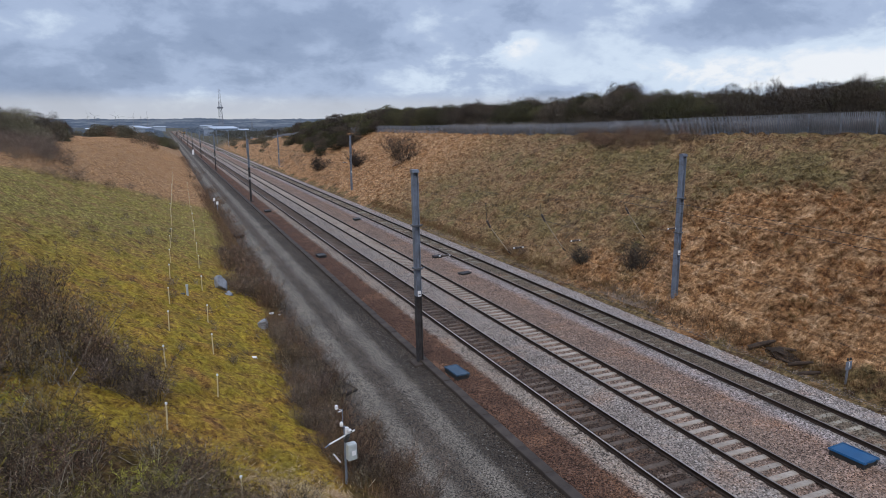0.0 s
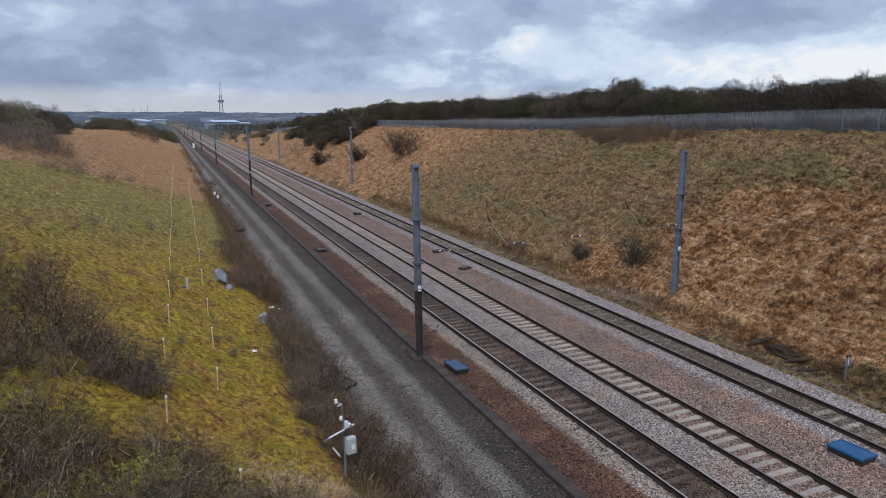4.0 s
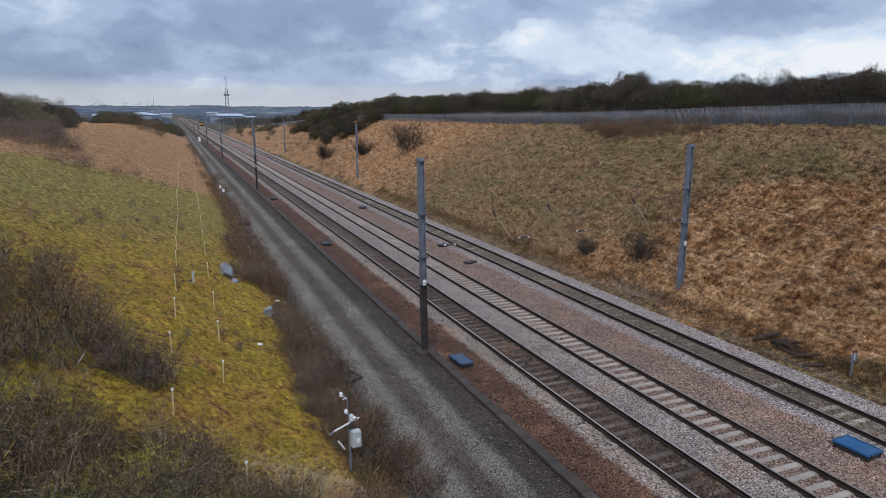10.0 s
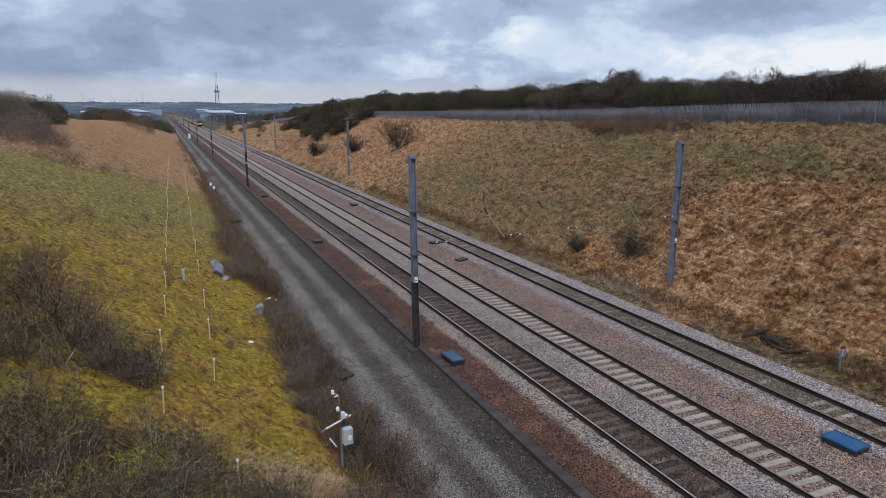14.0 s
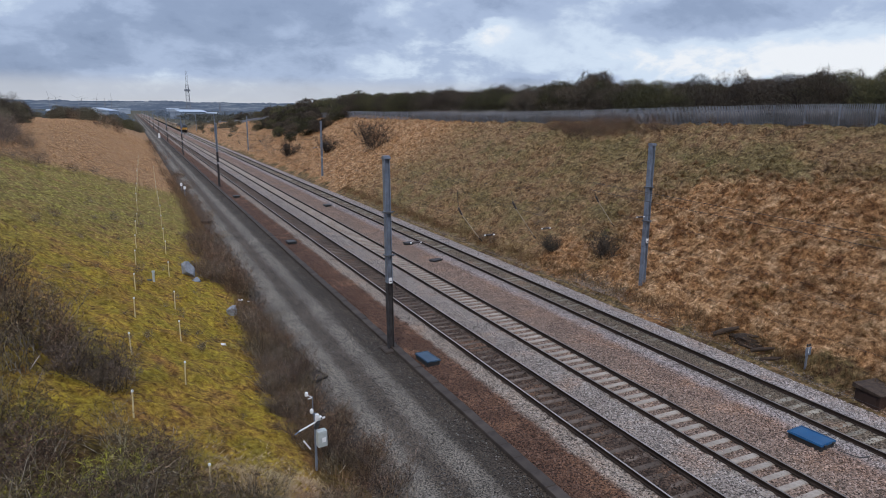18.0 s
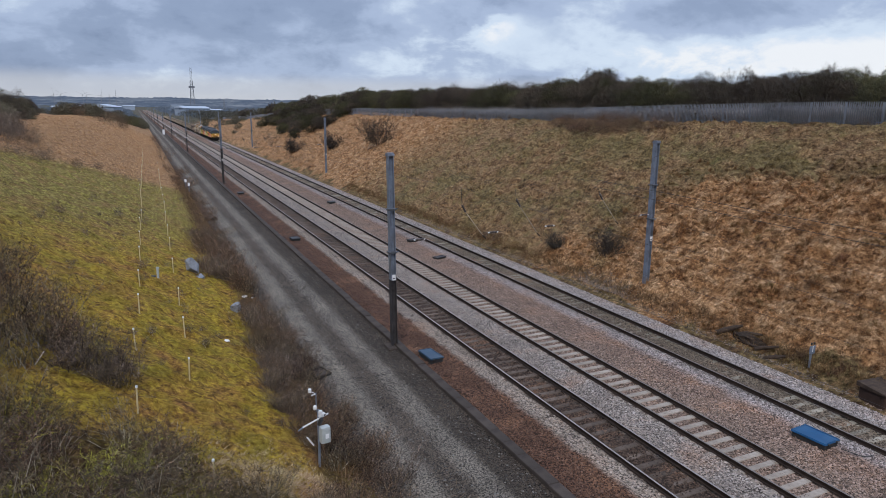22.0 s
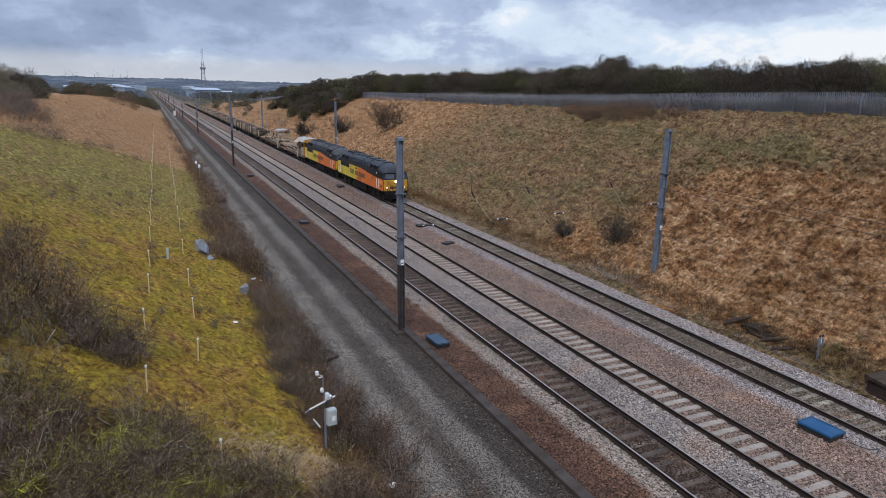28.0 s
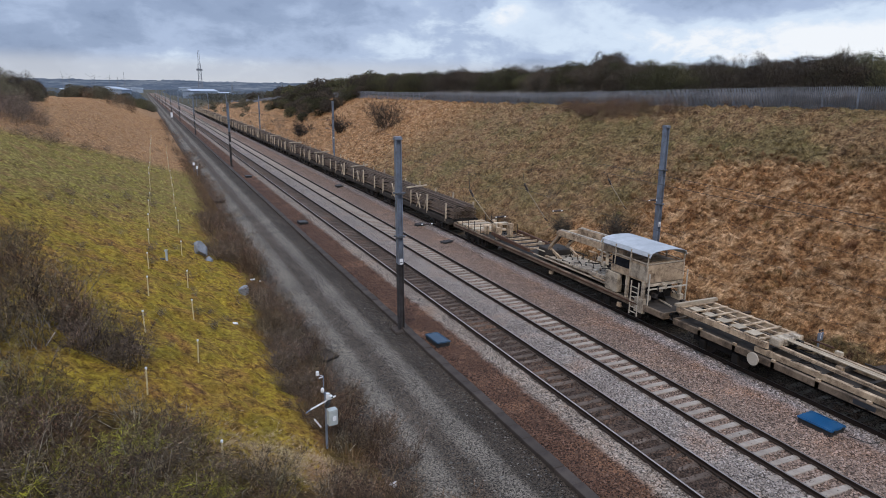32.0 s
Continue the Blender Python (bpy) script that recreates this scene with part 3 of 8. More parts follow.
class Mesh:
    """Collects boxes, tubes and sheets into one mesh."""

    def __init__(self):
        self.v, self.f = [], []

    def add(self, verts, faces):
        n = len(self.v)
        self.v += [tuple(p) for p in verts]
        self.f += [tuple(i + n for i in f) for f in faces]
        return self

    def box(self, x0, x1, y0, y1, z0, z1, b=0.0):
        """A box, with its long edges bevelled by b."""
        if b <= 0:
            v = [(x, y, z) for z in (z0, z1) for x, y in ((x0, y0), (x1, y0), (x1, y1), (x0, y1))]
            return self.add(v, [(3, 2, 1, 0), (4, 5, 6, 7), (0, 1, 5, 4), (1, 2, 6, 5), (2, 3, 7, 6), (3, 0, 4, 7)])
        ring = lambda z, i: [(x0 + b + i, y0 + i, z), (x1 - b - i, y0 + i, z), (x1 - i, y0 + b + i, z), (x1 - i, y1 - b - i, z), (x1 - b - i, y1 - i, z), (x0 + b + i, y1 - i, z), (x0 + i, y1 - b - i, z), (x0 + i, y0 + b + i, z)]
        v = ring(z0, 0) + ring(z1 - b, 0) + ring(z1, b * 0.7)
        f = [tuple(range(7, -1, -1)), tuple(range(16, 24))]
        for k in (0, 8):
            f += [(k + i, k + (i + 1) % 8, k + 8 + (i + 1) % 8, k + 8 + i) for i in range(8)]
        return self.add(v, f)

    def beam(self, a, b, w, h=None, up=(0, 0, 1)):
        """A square bar from a to b."""
        h = w if h is None else h
        a, b = Vector(a), Vector(b)
        d = (b - a).normalized()
        u = Vector(up)
        if abs(d.dot(u)) > 0.98:
            u = Vector((0, 1, 0))
        s = d.cross(u).normalized() * w / 2
        u = s.cross(d).normalized() * h / 2
        v = [p + i * s + j * u for p in (a, b) for i, j in ((-1, -1), (1, -1), (1, 1), (-1, 1))]
        return self.add(v, [(3, 2, 1, 0), (4, 5, 6, 7), (0, 1, 5, 4), (1, 2, 6, 5), (2, 3, 7, 6), (3, 0, 4, 7)])

    def tube(self, points, radii, n=8, caps=True):
        """A round bar through points; radii one for all or one each."""
        pts = [Vector(p) for p in points]
        r = [radii] * len(pts) if isinstance(radii, (int, float)) else radii
        rings = []
        for i, p in enumerate(pts):
            d = (pts[min(i + 1, len(pts) - 1)] - pts[max(i - 1, 0)]).normalized()
            u = Vector((0, 0, 1)) if abs(d.z) < 0.95 else Vector((0, 1, 0))
            s = d.cross(u).normalized()
            u = s.cross(d)
            rings.append([p + (s * math.cos(6.28319 * k / n) + u * math.sin(6.28319 * k / n)) * r[i] for k in range(n)])
        v = [q for ring in rings for q in ring]
        f = [(i * n + k, i * n + (k + 1) % n, (i + 1) * n + (k + 1) % n, (i + 1) * n + k) for i in range(len(pts) - 1) for k in range(n)]
        if caps:
            f += [tuple(range(n - 1, -1, -1)), tuple((len(pts) - 1) * n + k for k in range(n))]
        return self.add(v, f)

    def extrude(self, profile, y0, y1, caps=True):
        """A closed x-z outline drawn along y."""
        n = len(profile)
        v = [(x, y, z) for y in (y0, y1) for x, z in profile]
        f = [(k, (k + 1) % n, n + (k + 1) % n, n + k) for k in range(n)]
        if caps:
            f += [tuple(range(n - 1, -1, -1)), tuple(range(n, 2 * n))]
        return self.add(v, f)

    def loft(self, sections, caps=True):
        """Rings of equal length joined one to the next."""
        n = len(sections[0])
        v = [q for s in sections for q in s]
        f = [(i * n + k, i * n + (k + 1) % n, (i + 1) * n + (k + 1) % n, (i + 1) * n + k) for i in range(len(sections) - 1) for k in range(n)]
        if caps:
            f += [tuple(range(n - 1, -1, -1)), tuple((len(sections) - 1) * n + k for k in range(n))]
        return self.add(v, f)

    def put(self, name, material, parent=None, label="", smooth=False):
        return link_mesh(name, self.v, self.f, material, parent, label, smooth)


def thing(name, label, category, group="", at=(0, 0, 0), kind=""):
    return tagged(new_at(name, at), label, category, group, kind)


def new_at(name, at):
    ob = new(name)
    ob.empty_display_size = 0.3
    ob.location = at
    return ob


# ---- the lie of the land ----
def lattice(ix, iy, seed):
    h = (ix.astype(np.int64) * 374761393 + iy.astype(np.int64) * 668265263 + seed * 974711) & 0x7FFFFFFF
    h = ((h ^ (h >> 13)) * 1274126177) & 0x7FFFFFFF
    return ((h ^ (h >> 16)) & 0xFFFF) / 65535.0


def vnoise(x, y, seed=0):
    """Smooth value noise in 0..1."""
    x, y = np.asarray(x, float), np.asarray(y, float)
    ix, iy = np.floor(x), np.floor(y)
    fx, fy = x - ix, y - iy
    fx, fy = fx * fx * (3 - 2 * fx), fy * fy * (3 - 2 * fy)
    a, b = lattice(ix, iy, seed), lattice(ix + 1, iy, seed)
    c, d = lattice(ix, iy + 1, seed), lattice(ix + 1, iy + 1, seed)
    return (a * (1 - fx) + b * fx) * (1 - fy) + (c * (1 - fx) + d * fx) * fy


def softmin(a, b, k):
    h = np.clip(0.5 + 0.5 * (b - a) / k, 0, 1)
    return b * (1 - h) + a * h - k * h * (1 - h)


BED = -0.5
LEFT_TOE, RIGHT_TOE = 5.0, 26.35


def ground_z(x, y, rough=True):
    """Height of the ground: a cutting with the line in its floor, falling away into open country with hills far off."""
    x, y = np.broadcast_arrays(np.asarray(x, float), np.asarray(y, float))
    hl = np.interp(y, [-100, 20, 60, 110, 200, 250, 300, 380, 600], [8.3, 8.5, 8.6, 8.6, 8.2, 6.8, 3.0, 0.5, -0.4])
    hr = np.interp(y, [-100, 36, 50, 60, 90, 150, 220, 300, 420, 600, 900], [10.3, 10.3, 10.1, 9.95, 9.75, 10.0, 7.8, 5.2, 2.4, 0.3, -0.4])
    wob = (vnoise(x * 0.08, y * 0.08, 3) - 0.5) * 1.2 * np.where(y < 130, np.clip((46.5 - x) / 5.0, 0, 1), 1)
    zl = softmin(0.5 * (LEFT_TOE - x), hl + 0.010 * np.maximum(-12 - x, 0) + wob * 0.6, 1.5)
    zr = softmin(0.52 * (x - RIGHT_TOE), hr + wob * 0.4, 1.6)
    side = np.maximum(zl, zr)
    z = np.maximum(side, BED)
    bank = np.clip((side + 0.3) / 1.2, 0, 1)
    z = z + bank * wob * 0.55
    if rough:
        lump = (vnoise(x * 1.5, y * 1.5, 17) - 0.5) * 0.46 + (vnoise(x * 3.9, y * 3.9, 19) - 0.5) * 0.22 + np.where(x > 15, 0.05, 0.16) * (vnoise(x * 6.5, y * 6.5, 23) - 0.5)
        step = (vnoise(x * 2.1, y * 0.85, 29) - 0.5) * 0.34
        z = z + bank * (lump * np.where(x > 15, 1.15, 0.55) + np.where(x > 15, step, step * 0.45))
    hills = np.interp(np.hypot(x, y), [900, 1500, 2300, 3300, 4300], [0, 0, 1, 2, 2])
    hills = hills * (0.75 + 0.5 * vnoise(x * 0.0016, y * 0.0016, 5))
    return z + hills


def build_ground():
    xs = np.concatenate([[-4500, -3200, -2300, -1600, -1100, -750, -500, -330, -220, -150, -100, -70, -50, -38, -30], np.arange(-24, -9, 0.5), np.arange(-9, 5, 0.22), np.arange(5, 26, 1.0), np.arange(26, 48.5, 0.22), np.arange(48.5, 52.01, 0.5), [54, 58, 64, 72, 84, 100, 130, 170, 230, 320, 450, 650, 950, 1400, 2000, 3000, 4500]])
    ys = np.concatenate([[-300, -150, -80, -40, -20, -8, 0], np.arange(4, 9, 0.5), np.arange(9, 62, 0.22), np.arange(62, 95, 0.45), np.arange(95, 210, 1.2), np.arange(210, 420, 5), np.geomspace(425, 4600, 40)])
    gx, gy = np.meshgrid(xs, ys)
    v = np.stack([gx, gy, ground_z(gx, gy)], -1).reshape(-1, 3)
    w, h = len(xs), len(ys)
    i = (np.arange(h - 1)[:, None] * w + np.arange(w - 1)[None]).ravel()
    tris = np.concatenate([np.stack([i, i + 1, i + w + 1], 1), np.stack([i, i + w + 1, i + w], 1)])
    ob = new("ground", fast_mesh("ground", v, tris, "turf", True))
    tagged(ob, "grassed cutting banks, mossy green on one side and tawny on the other", "ground", kind="structure")


build_ground()

# centres of the three lines
LINES = (14.405, 17.70, 22.935)


def strip_mesh(profile, ys, seed, amp):
    """A long bed with the given cross-section and a slightly uneven top."""
    px = np.array([p[0] for p in profile])
    pz = np.array([p[1] for p in profile])
    gx, gy = np.meshgrid(px, ys)
    z = pz[None, :] + (vnoise(gx * 2.7, gy * 2.7, seed) - 0.5) * amp + (vnoise(gx * 8, gy * 8, seed + 1) - 0.5) * amp * 0.7
    v = np.stack([gx, gy, z], -1).reshape(-1, 3)
    w, h = len(px), len(ys)
    i = (np.arange(h - 1)[:, None] * w + np.arange(w - 1)[None]).ravel()
    return v, np.concatenate([np.stack([i, i + 1, i + w + 1], 1), np.stack([i, i + w + 1, i + w], 1)])


def bed_height(x):
    return np.interp(x, [10.9, 11.2, 12.4, 13.0, 13.2, 13.5, 13.72, 15.1, 15.32, 15.6, 16.4, 16.75, 17.02, 18.38, 18.65, 19.0, 21.4, 22.0, 22.25, 23.62, 23.88, 24.3, 25.2, 25.9, 26.4],
                     [-0.40, -0.36, -0.32, -0.22, -0.18, -0.175, -0.225, -0.225, -0.165, -0.16, -0.16, -0.172, -0.215, -0.215, -0.172, -0.165, -0.15, -0.165, -0.20, -0.20, -0.165, -0.16, -0.2, -0.46, -0.62])


def build_beds():
    ys = np.concatenate([np.arange(2, 70, 0.25), np.arange(70, 200, 1.0), np.geomspace(201, 1500, 40)])
    xs = np.concatenate([np.arange(10.95, 26.45, 0.16)])
    v, t = strip_mesh([(x, float(bed_height(x))) for x in xs], ys, 21, 0.05)
    ob = new("ballast", fast_mesh("ballast", v, t, "ballast", True))
    tagged(ob, "bed of broken stone ballast under three railway lines", "ballast", kind="structure")
    xs = np.arange(4.6, 10.9, 0.15)
    rut = [-0.36 + 0.05 * math.sin((x - 5.0) * 3.3) - 0.35 * max(0, 5.9 - x) for x in xs]
    v, t = strip_mesh(list(zip(xs, rut)), ys, 31, 0.05)
    ob = new("road", fast_mesh("road", v, t, "gravel_road", True))
    tagged(ob, "gravel haul road with pale wheel tracks beside the line", "road", kind="structure")


build_beds()

RAIL = [(-0.07, -0.16), (0.07, -0.16), (0.07, -0.148), (0.012, -0.125), (0.010, -0.045), (0.035, -0.035), (0.035, -0.006), (0.028, -0.001), (-0.028, -0.001), (-0.035, -0.006), (-0.035, -0.035), (-0.010, -0.045), (-0.012, -0.125), (-0.07, -0.148)]


def sleeper_mesh(name, material):
    m = Mesh()
    m.box(-1.25, 1.25, -0.125, 0.125, -0.36, -0.172, 0.025)
    for s in (-1, 1):
        m.box(s * 0.7525 - 0.15, s * 0.7525 + 0.15, -0.075, 0.075, -0.172, -0.158)
    me = bpy.data.meshes.new(name)
    me.from_pydata(m.v, [], m.f)
    me.materials.append(MATS[material])
    return me


def build_lines():
    tops = ("rail_head_worn", "rail_head_dull", "rail_head_dull")
    mats = ("sleeper_dark", "sleeper_pale", "sleeper_mid")
    labels = ("line with bright worn rails on dark dirty sleepers", "line on clean pale concrete sleepers in stone ballast", "line with sleepers half buried in dirty ballast")
    for k, cx in enumerate(LINES):
        track = tagged(new_at("railway_line", (cx, 0, 0)), labels[k], "railway track", "parallel railway lines", "structure")
        for s in (-1, 1):
            m = Mesh().extrude([(x + s * 0.7525, z) for x, z in RAIL], -6, 1500)
            rail = m.put("rail", "rail_side", track)
            Mesh().box(s * 0.7525 - 0.03, s * 0.7525 + 0.03, -6, 1500, -0.003, 0.003).put("rail_head", tops[k], rail)
        me = sleeper_mesh("sleeper", mats[k])
        rnd = random.Random(40 + k)
        sink, more = ((0.024, 0.03), (0.0, 0.012), (0.008, 0.05))[k]
        y = 7.03 + 0.2 * k
        for i in range(300):
            ob = new("sleeper", me)
            ob.parent = track
            ob.matrix_basis = pose(rnd.uniform(-0.015, 0.015), y + i * 0.598 + rnd.uniform(-0.02, 0.02), -sink - rnd.uniform(0, more) * (0.3 if i < 16 and k == 2 else 1), 0, rnd.uniform(-0.3, 0.3), rnd.uniform(-0.7, 0.7))
        m = Mesh()
        for i in range(300, 620):
            m.box(-1.25, 1.25, y + i * 0.598 - 0.125, y + i * 0.598 + 0.125, -0.3, -0.172)
        tagged(m.put("far_sleepers", mats[k], track), kind="stuff")


build_lines()


def build_trough():
    """A run of concrete cable trough lids between the road and the ballast."""
    run = tagged(new_at("cable_trough", (10.92, 0, 0)), "run of dark concrete cable trough lids beside the ballast", "cable trough", kind="structure")
    m = Mesh().box(-0.20, 0.20, -0.475, 0.475, -0.34, -0.19, 0.02)
    me = bpy.data.meshes.new("lid")
    me.from_pydata(m.v, [], m.f)
    me.materials.append(MATS["trough_concrete"])
    rnd = random.Random(8)
    for i in range(220):
        ob = new("lid", me)
        ob.parent = run
        ob.matrix_basis = pose(rnd.uniform(-0.012, 0.012), 6 + i * 0.958, rnd.uniform(-0.012, 0.012), rnd.uniform(-0.5, 0.5), rnd.uniform(-0.8, 0.8), rnd.uniform(-0.5, 0.5))
    Mesh().box(-0.2, 0.2, 217, 900, -0.34, -0.19).put("far_lids", "trough_concrete", run)


build_trough()

# ---- masts, span wires, fence ----
def build_mast(name, x, y, height, base_z, label, dark=False):
    """An H-section steel mast with a concrete foot, clamps and a cap."""
    mast = thing(name, label, "overhead line mast", "overhead line masts", (x, y, base_z))
    mat = "galvanised"
    w, d, tk = 0.135, 0.15, 0.028
    prof = [(-w, -d), (-w + tk, -d), (-w + tk, -0.012), (w - tk, -0.012), (w - tk, -d), (w, -d), (w, d), (w - tk, d), (w - tk, 0.012), (-w + tk, 0.012), (-w + tk, d), (-w, d)]
    n = len(prof)
    # the lower length of the masts by the road is stained nearly black
    cut = height * (0.36 if y < 60 else 0.55) if dark else 0.0
    for z0, z1, nm, mt in ((0.0, cut, "lower_column", "mast_stained"), (cut, height, "column", mat)):
        if z1 > z0:
            m = Mesh()
            m.add([(px, py, z) for z in (z0, z1) for px, py in prof], [(k, (k + 1) % n, n + (k + 1) % n, n + k) for k in range(n)] + [tuple(range(n, 2 * n))])
            m.put(nm, mt, mast)
    Mesh().box(-0.17, 0.17, -0.18, 0.18, height - 0.12, height - 0.03).box(-0.15, 0.15, -0.16, 0.16, height - 0.03, height + 0.03).put("cap", "galvanised", mast)
    Mesh().box(-0.42, 0.42, -0.42, 0.42, -0.4, 0.06, 0.05).put("footing", "trough_concrete", mast, "rough concrete foot")
    for z in (height * 0.50, height * 0.72):
        Mesh().box(-0.20, 0.20, -0.20, 0.20, z, z + 0.07).box(0.2, 0.36, -0.02, 0.02, z + 0.01, z + 0.06).put("clamp", "mast_dark", mast)
    Mesh().box(-0.08, 0.09, -0.185, -0.178, height * 0.36, height * 0.36 + 0.28).put("number_plate", "white_paint", mast, "small white plate with a dark bar")
    Mesh().box(-0.05, 0.06, -0.190, -0.186, height * 0.36 + 0.07, height * 0.36 + 0.12).put("plate_bar", "lettering", mast)
    return mast


LEFT_MASTS = [28.6 + 75.0 * k for k in range(11)]
RIGHT_MASTS = [30.0 + 75.3 * k for k in range(10)]
for _k, _y in enumerate(LEFT_MASTS):
    _mast = build_mast("mast", 10.72 if _k == 0 else 11.42, _y, 9.42, -0.33, "tall galvanised mast with a dark stained foot beside the haul road", True)
    _mast.rotation_euler = (0, radians(-1.1 if _k == 0 else -0.3), 0)
for _y in RIGHT_MASTS:
    build_mast("mast", 27.74, _y, 9.3, 0.1, "tall galvanised steel mast at the foot of the bank")


def sag(a, b, drop, n=12):
    a, b = Vector(a), Vector(b)
    return [a.lerp(b, i / n) - Vector((0, 0, 4 * drop * (i / n) * (1 - i / n))) for i in range(n + 1)]


def insulator(m, a, b, fat=0.085):
    """A ribbed rod between two points."""
    a, b = Vector(a), Vector(b)
    pts, rad = [], []
    for i in range(13):
        pts.append(a.lerp(b, i / 12))
        rad.append(0.03 if i in (0, 12) else (fat if i % 2 else fat * 0.7))
    m.tube(pts, rad, 8)


def build_headspan(y, near):
    """Cross wires between two masts with insulators, droppers and the arms that hold the running wires."""
    xl, xr = 10.8, 27.6
    span = thing("headspan", "span of wires with brown insulators between two masts", "headspan", "headspans", (0, y, 0))
    r = 0.004 if near else 0.013
    Mesh().tube(sag((xl, 0, 8.75), (xr, 0, 8.75), 1.5, 14), r, 5).put("upper_wire", "wire", span)
    Mesh().tube(sag((xl, 0, 6.6), (xr, 0, 6.6), 0.15, 6), r, 5).put("middle_wire", "wire", span)
    Mesh().tube([(xl, 0, 4.75), (16.4, 0, 4.87), (19.95, 0, 4.97), (xr, 0, 5.3)], r, 5).put("lower_wire", "wire", span)
    # top of the dropper, top and foot of the insulator, foot of the arm: offsets from each line, and heights
    for cx, (tx, tz), (ax, az), (bx, bz), (fx, fz) in zip(LINES, ((0.13, 7.30), (0.01, 7.05), (0.16, 6.85)), ((0.21, 6.40), (0.09, 6.54), (0.25, 6.60)), ((0.42, 6.02), (0.33, 6.14), (0.47, 6.25)), ((1.52, 4.66), (1.54, 4.55), (1.58, 4.88))):
        m = Mesh()
        insulator(m, (cx + ax, 0, az), (cx + bx, 0, bz), 0.062)
        m.put("insulator", "insulator", span, "dark brown ribbed insulator")
        Mesh().tube([(cx + tx, 0, tz), (cx + ax, 0, az)], 0.014, 5).put("dropper", "wire", span)
        Mesh().tube([(cx + bx, 0, bz), (cx + fx, 0, fz)], 0.021, 6).put("registration_arm", "bolster", span, "pale tubular arm")
        Mesh().tube([(cx + fx - 0.10, 0, fz + 0.10), (cx + fx + 0.10, 0, fz - 0.08)], 0.03, 6).put("wire_clamp", "wheel_steel", span)
    for x, z in ((12.3, 4.78), (16.45, 4.87), (19.95, 4.98), (26.5, 5.21)):
        m = Mesh()
        insulator(m, (x - 0.22, 0, z), (x + 0.22, 0, z + 0.01), 0.06)
        m.put("insulator", "insulator", span, "dark ribbed insulator in the cross wire")
        for q in (-0.26, 0.26):
            Mesh().tube([(x + q - 0.04, 0, z), (x + q + 0.04, 0, z)], 0.034, 6).put("ferrule", "white_paint", span)


for _k in range(4):
    build_headspan((LEFT_MASTS[_k] + RIGHT_MASTS[_k]) / 2 - 0.1, _k == 0)


def build_running_wires():
    for cx in LINES:
        w = thing("running_wires", "thin dark wires hung along the line", "overhead wire", "overhead wires", (cx, 0, 0))
        for z0, drop, name in ((7.25, 0.55, "catenary_wire"), (4.75, 0.0, "contact_wire")):
            pts = []
            ends = [28.9 + 74.0 * (k - 1) for k in range(8)]
            for a, b in zip(ends, ends[1:]):
                pts += sag((0.25, a, z0), (0.25, b, z0), drop, 8)[:-1]
            Mesh().tube(pts, 0.0045, 4, False).put(name, "wire", w)
    # a pair of return wires on the far masts
    w = thing("return_wires", "pair of thin dark wires strung past the bank", "overhead wire", "overhead wires", (22.9, 0, 0))
    for z in (7.03, 6.6):
        Mesh().tube(sag((0.0, -45, z + 0.25), (0.0, 29.4, z + 0.35), 0.35, 10), 0.011, 5).put("wire", "wire", w)


build_running_wires()


def fence_line(y):
    return float(np.interp(y, [0, 33, 74, 170, 240, 330, 480], [50.3, 48.75, 46.65, 44.6, 43.6, 42.5, 42.0]))


def fence_base(x, y):
    """The foot of the fence runs evenly, whatever the turf does."""
    even = float(np.interp(y, [0, 36, 50, 60, 73, 90], [10.22, 10.20, 9.95, 9.70, 9.45, 9.1]))
    return even + (float(ground_z(x, y, False)) - 0.35 - even) * min(max((y - 80) / 30, 0), 1)


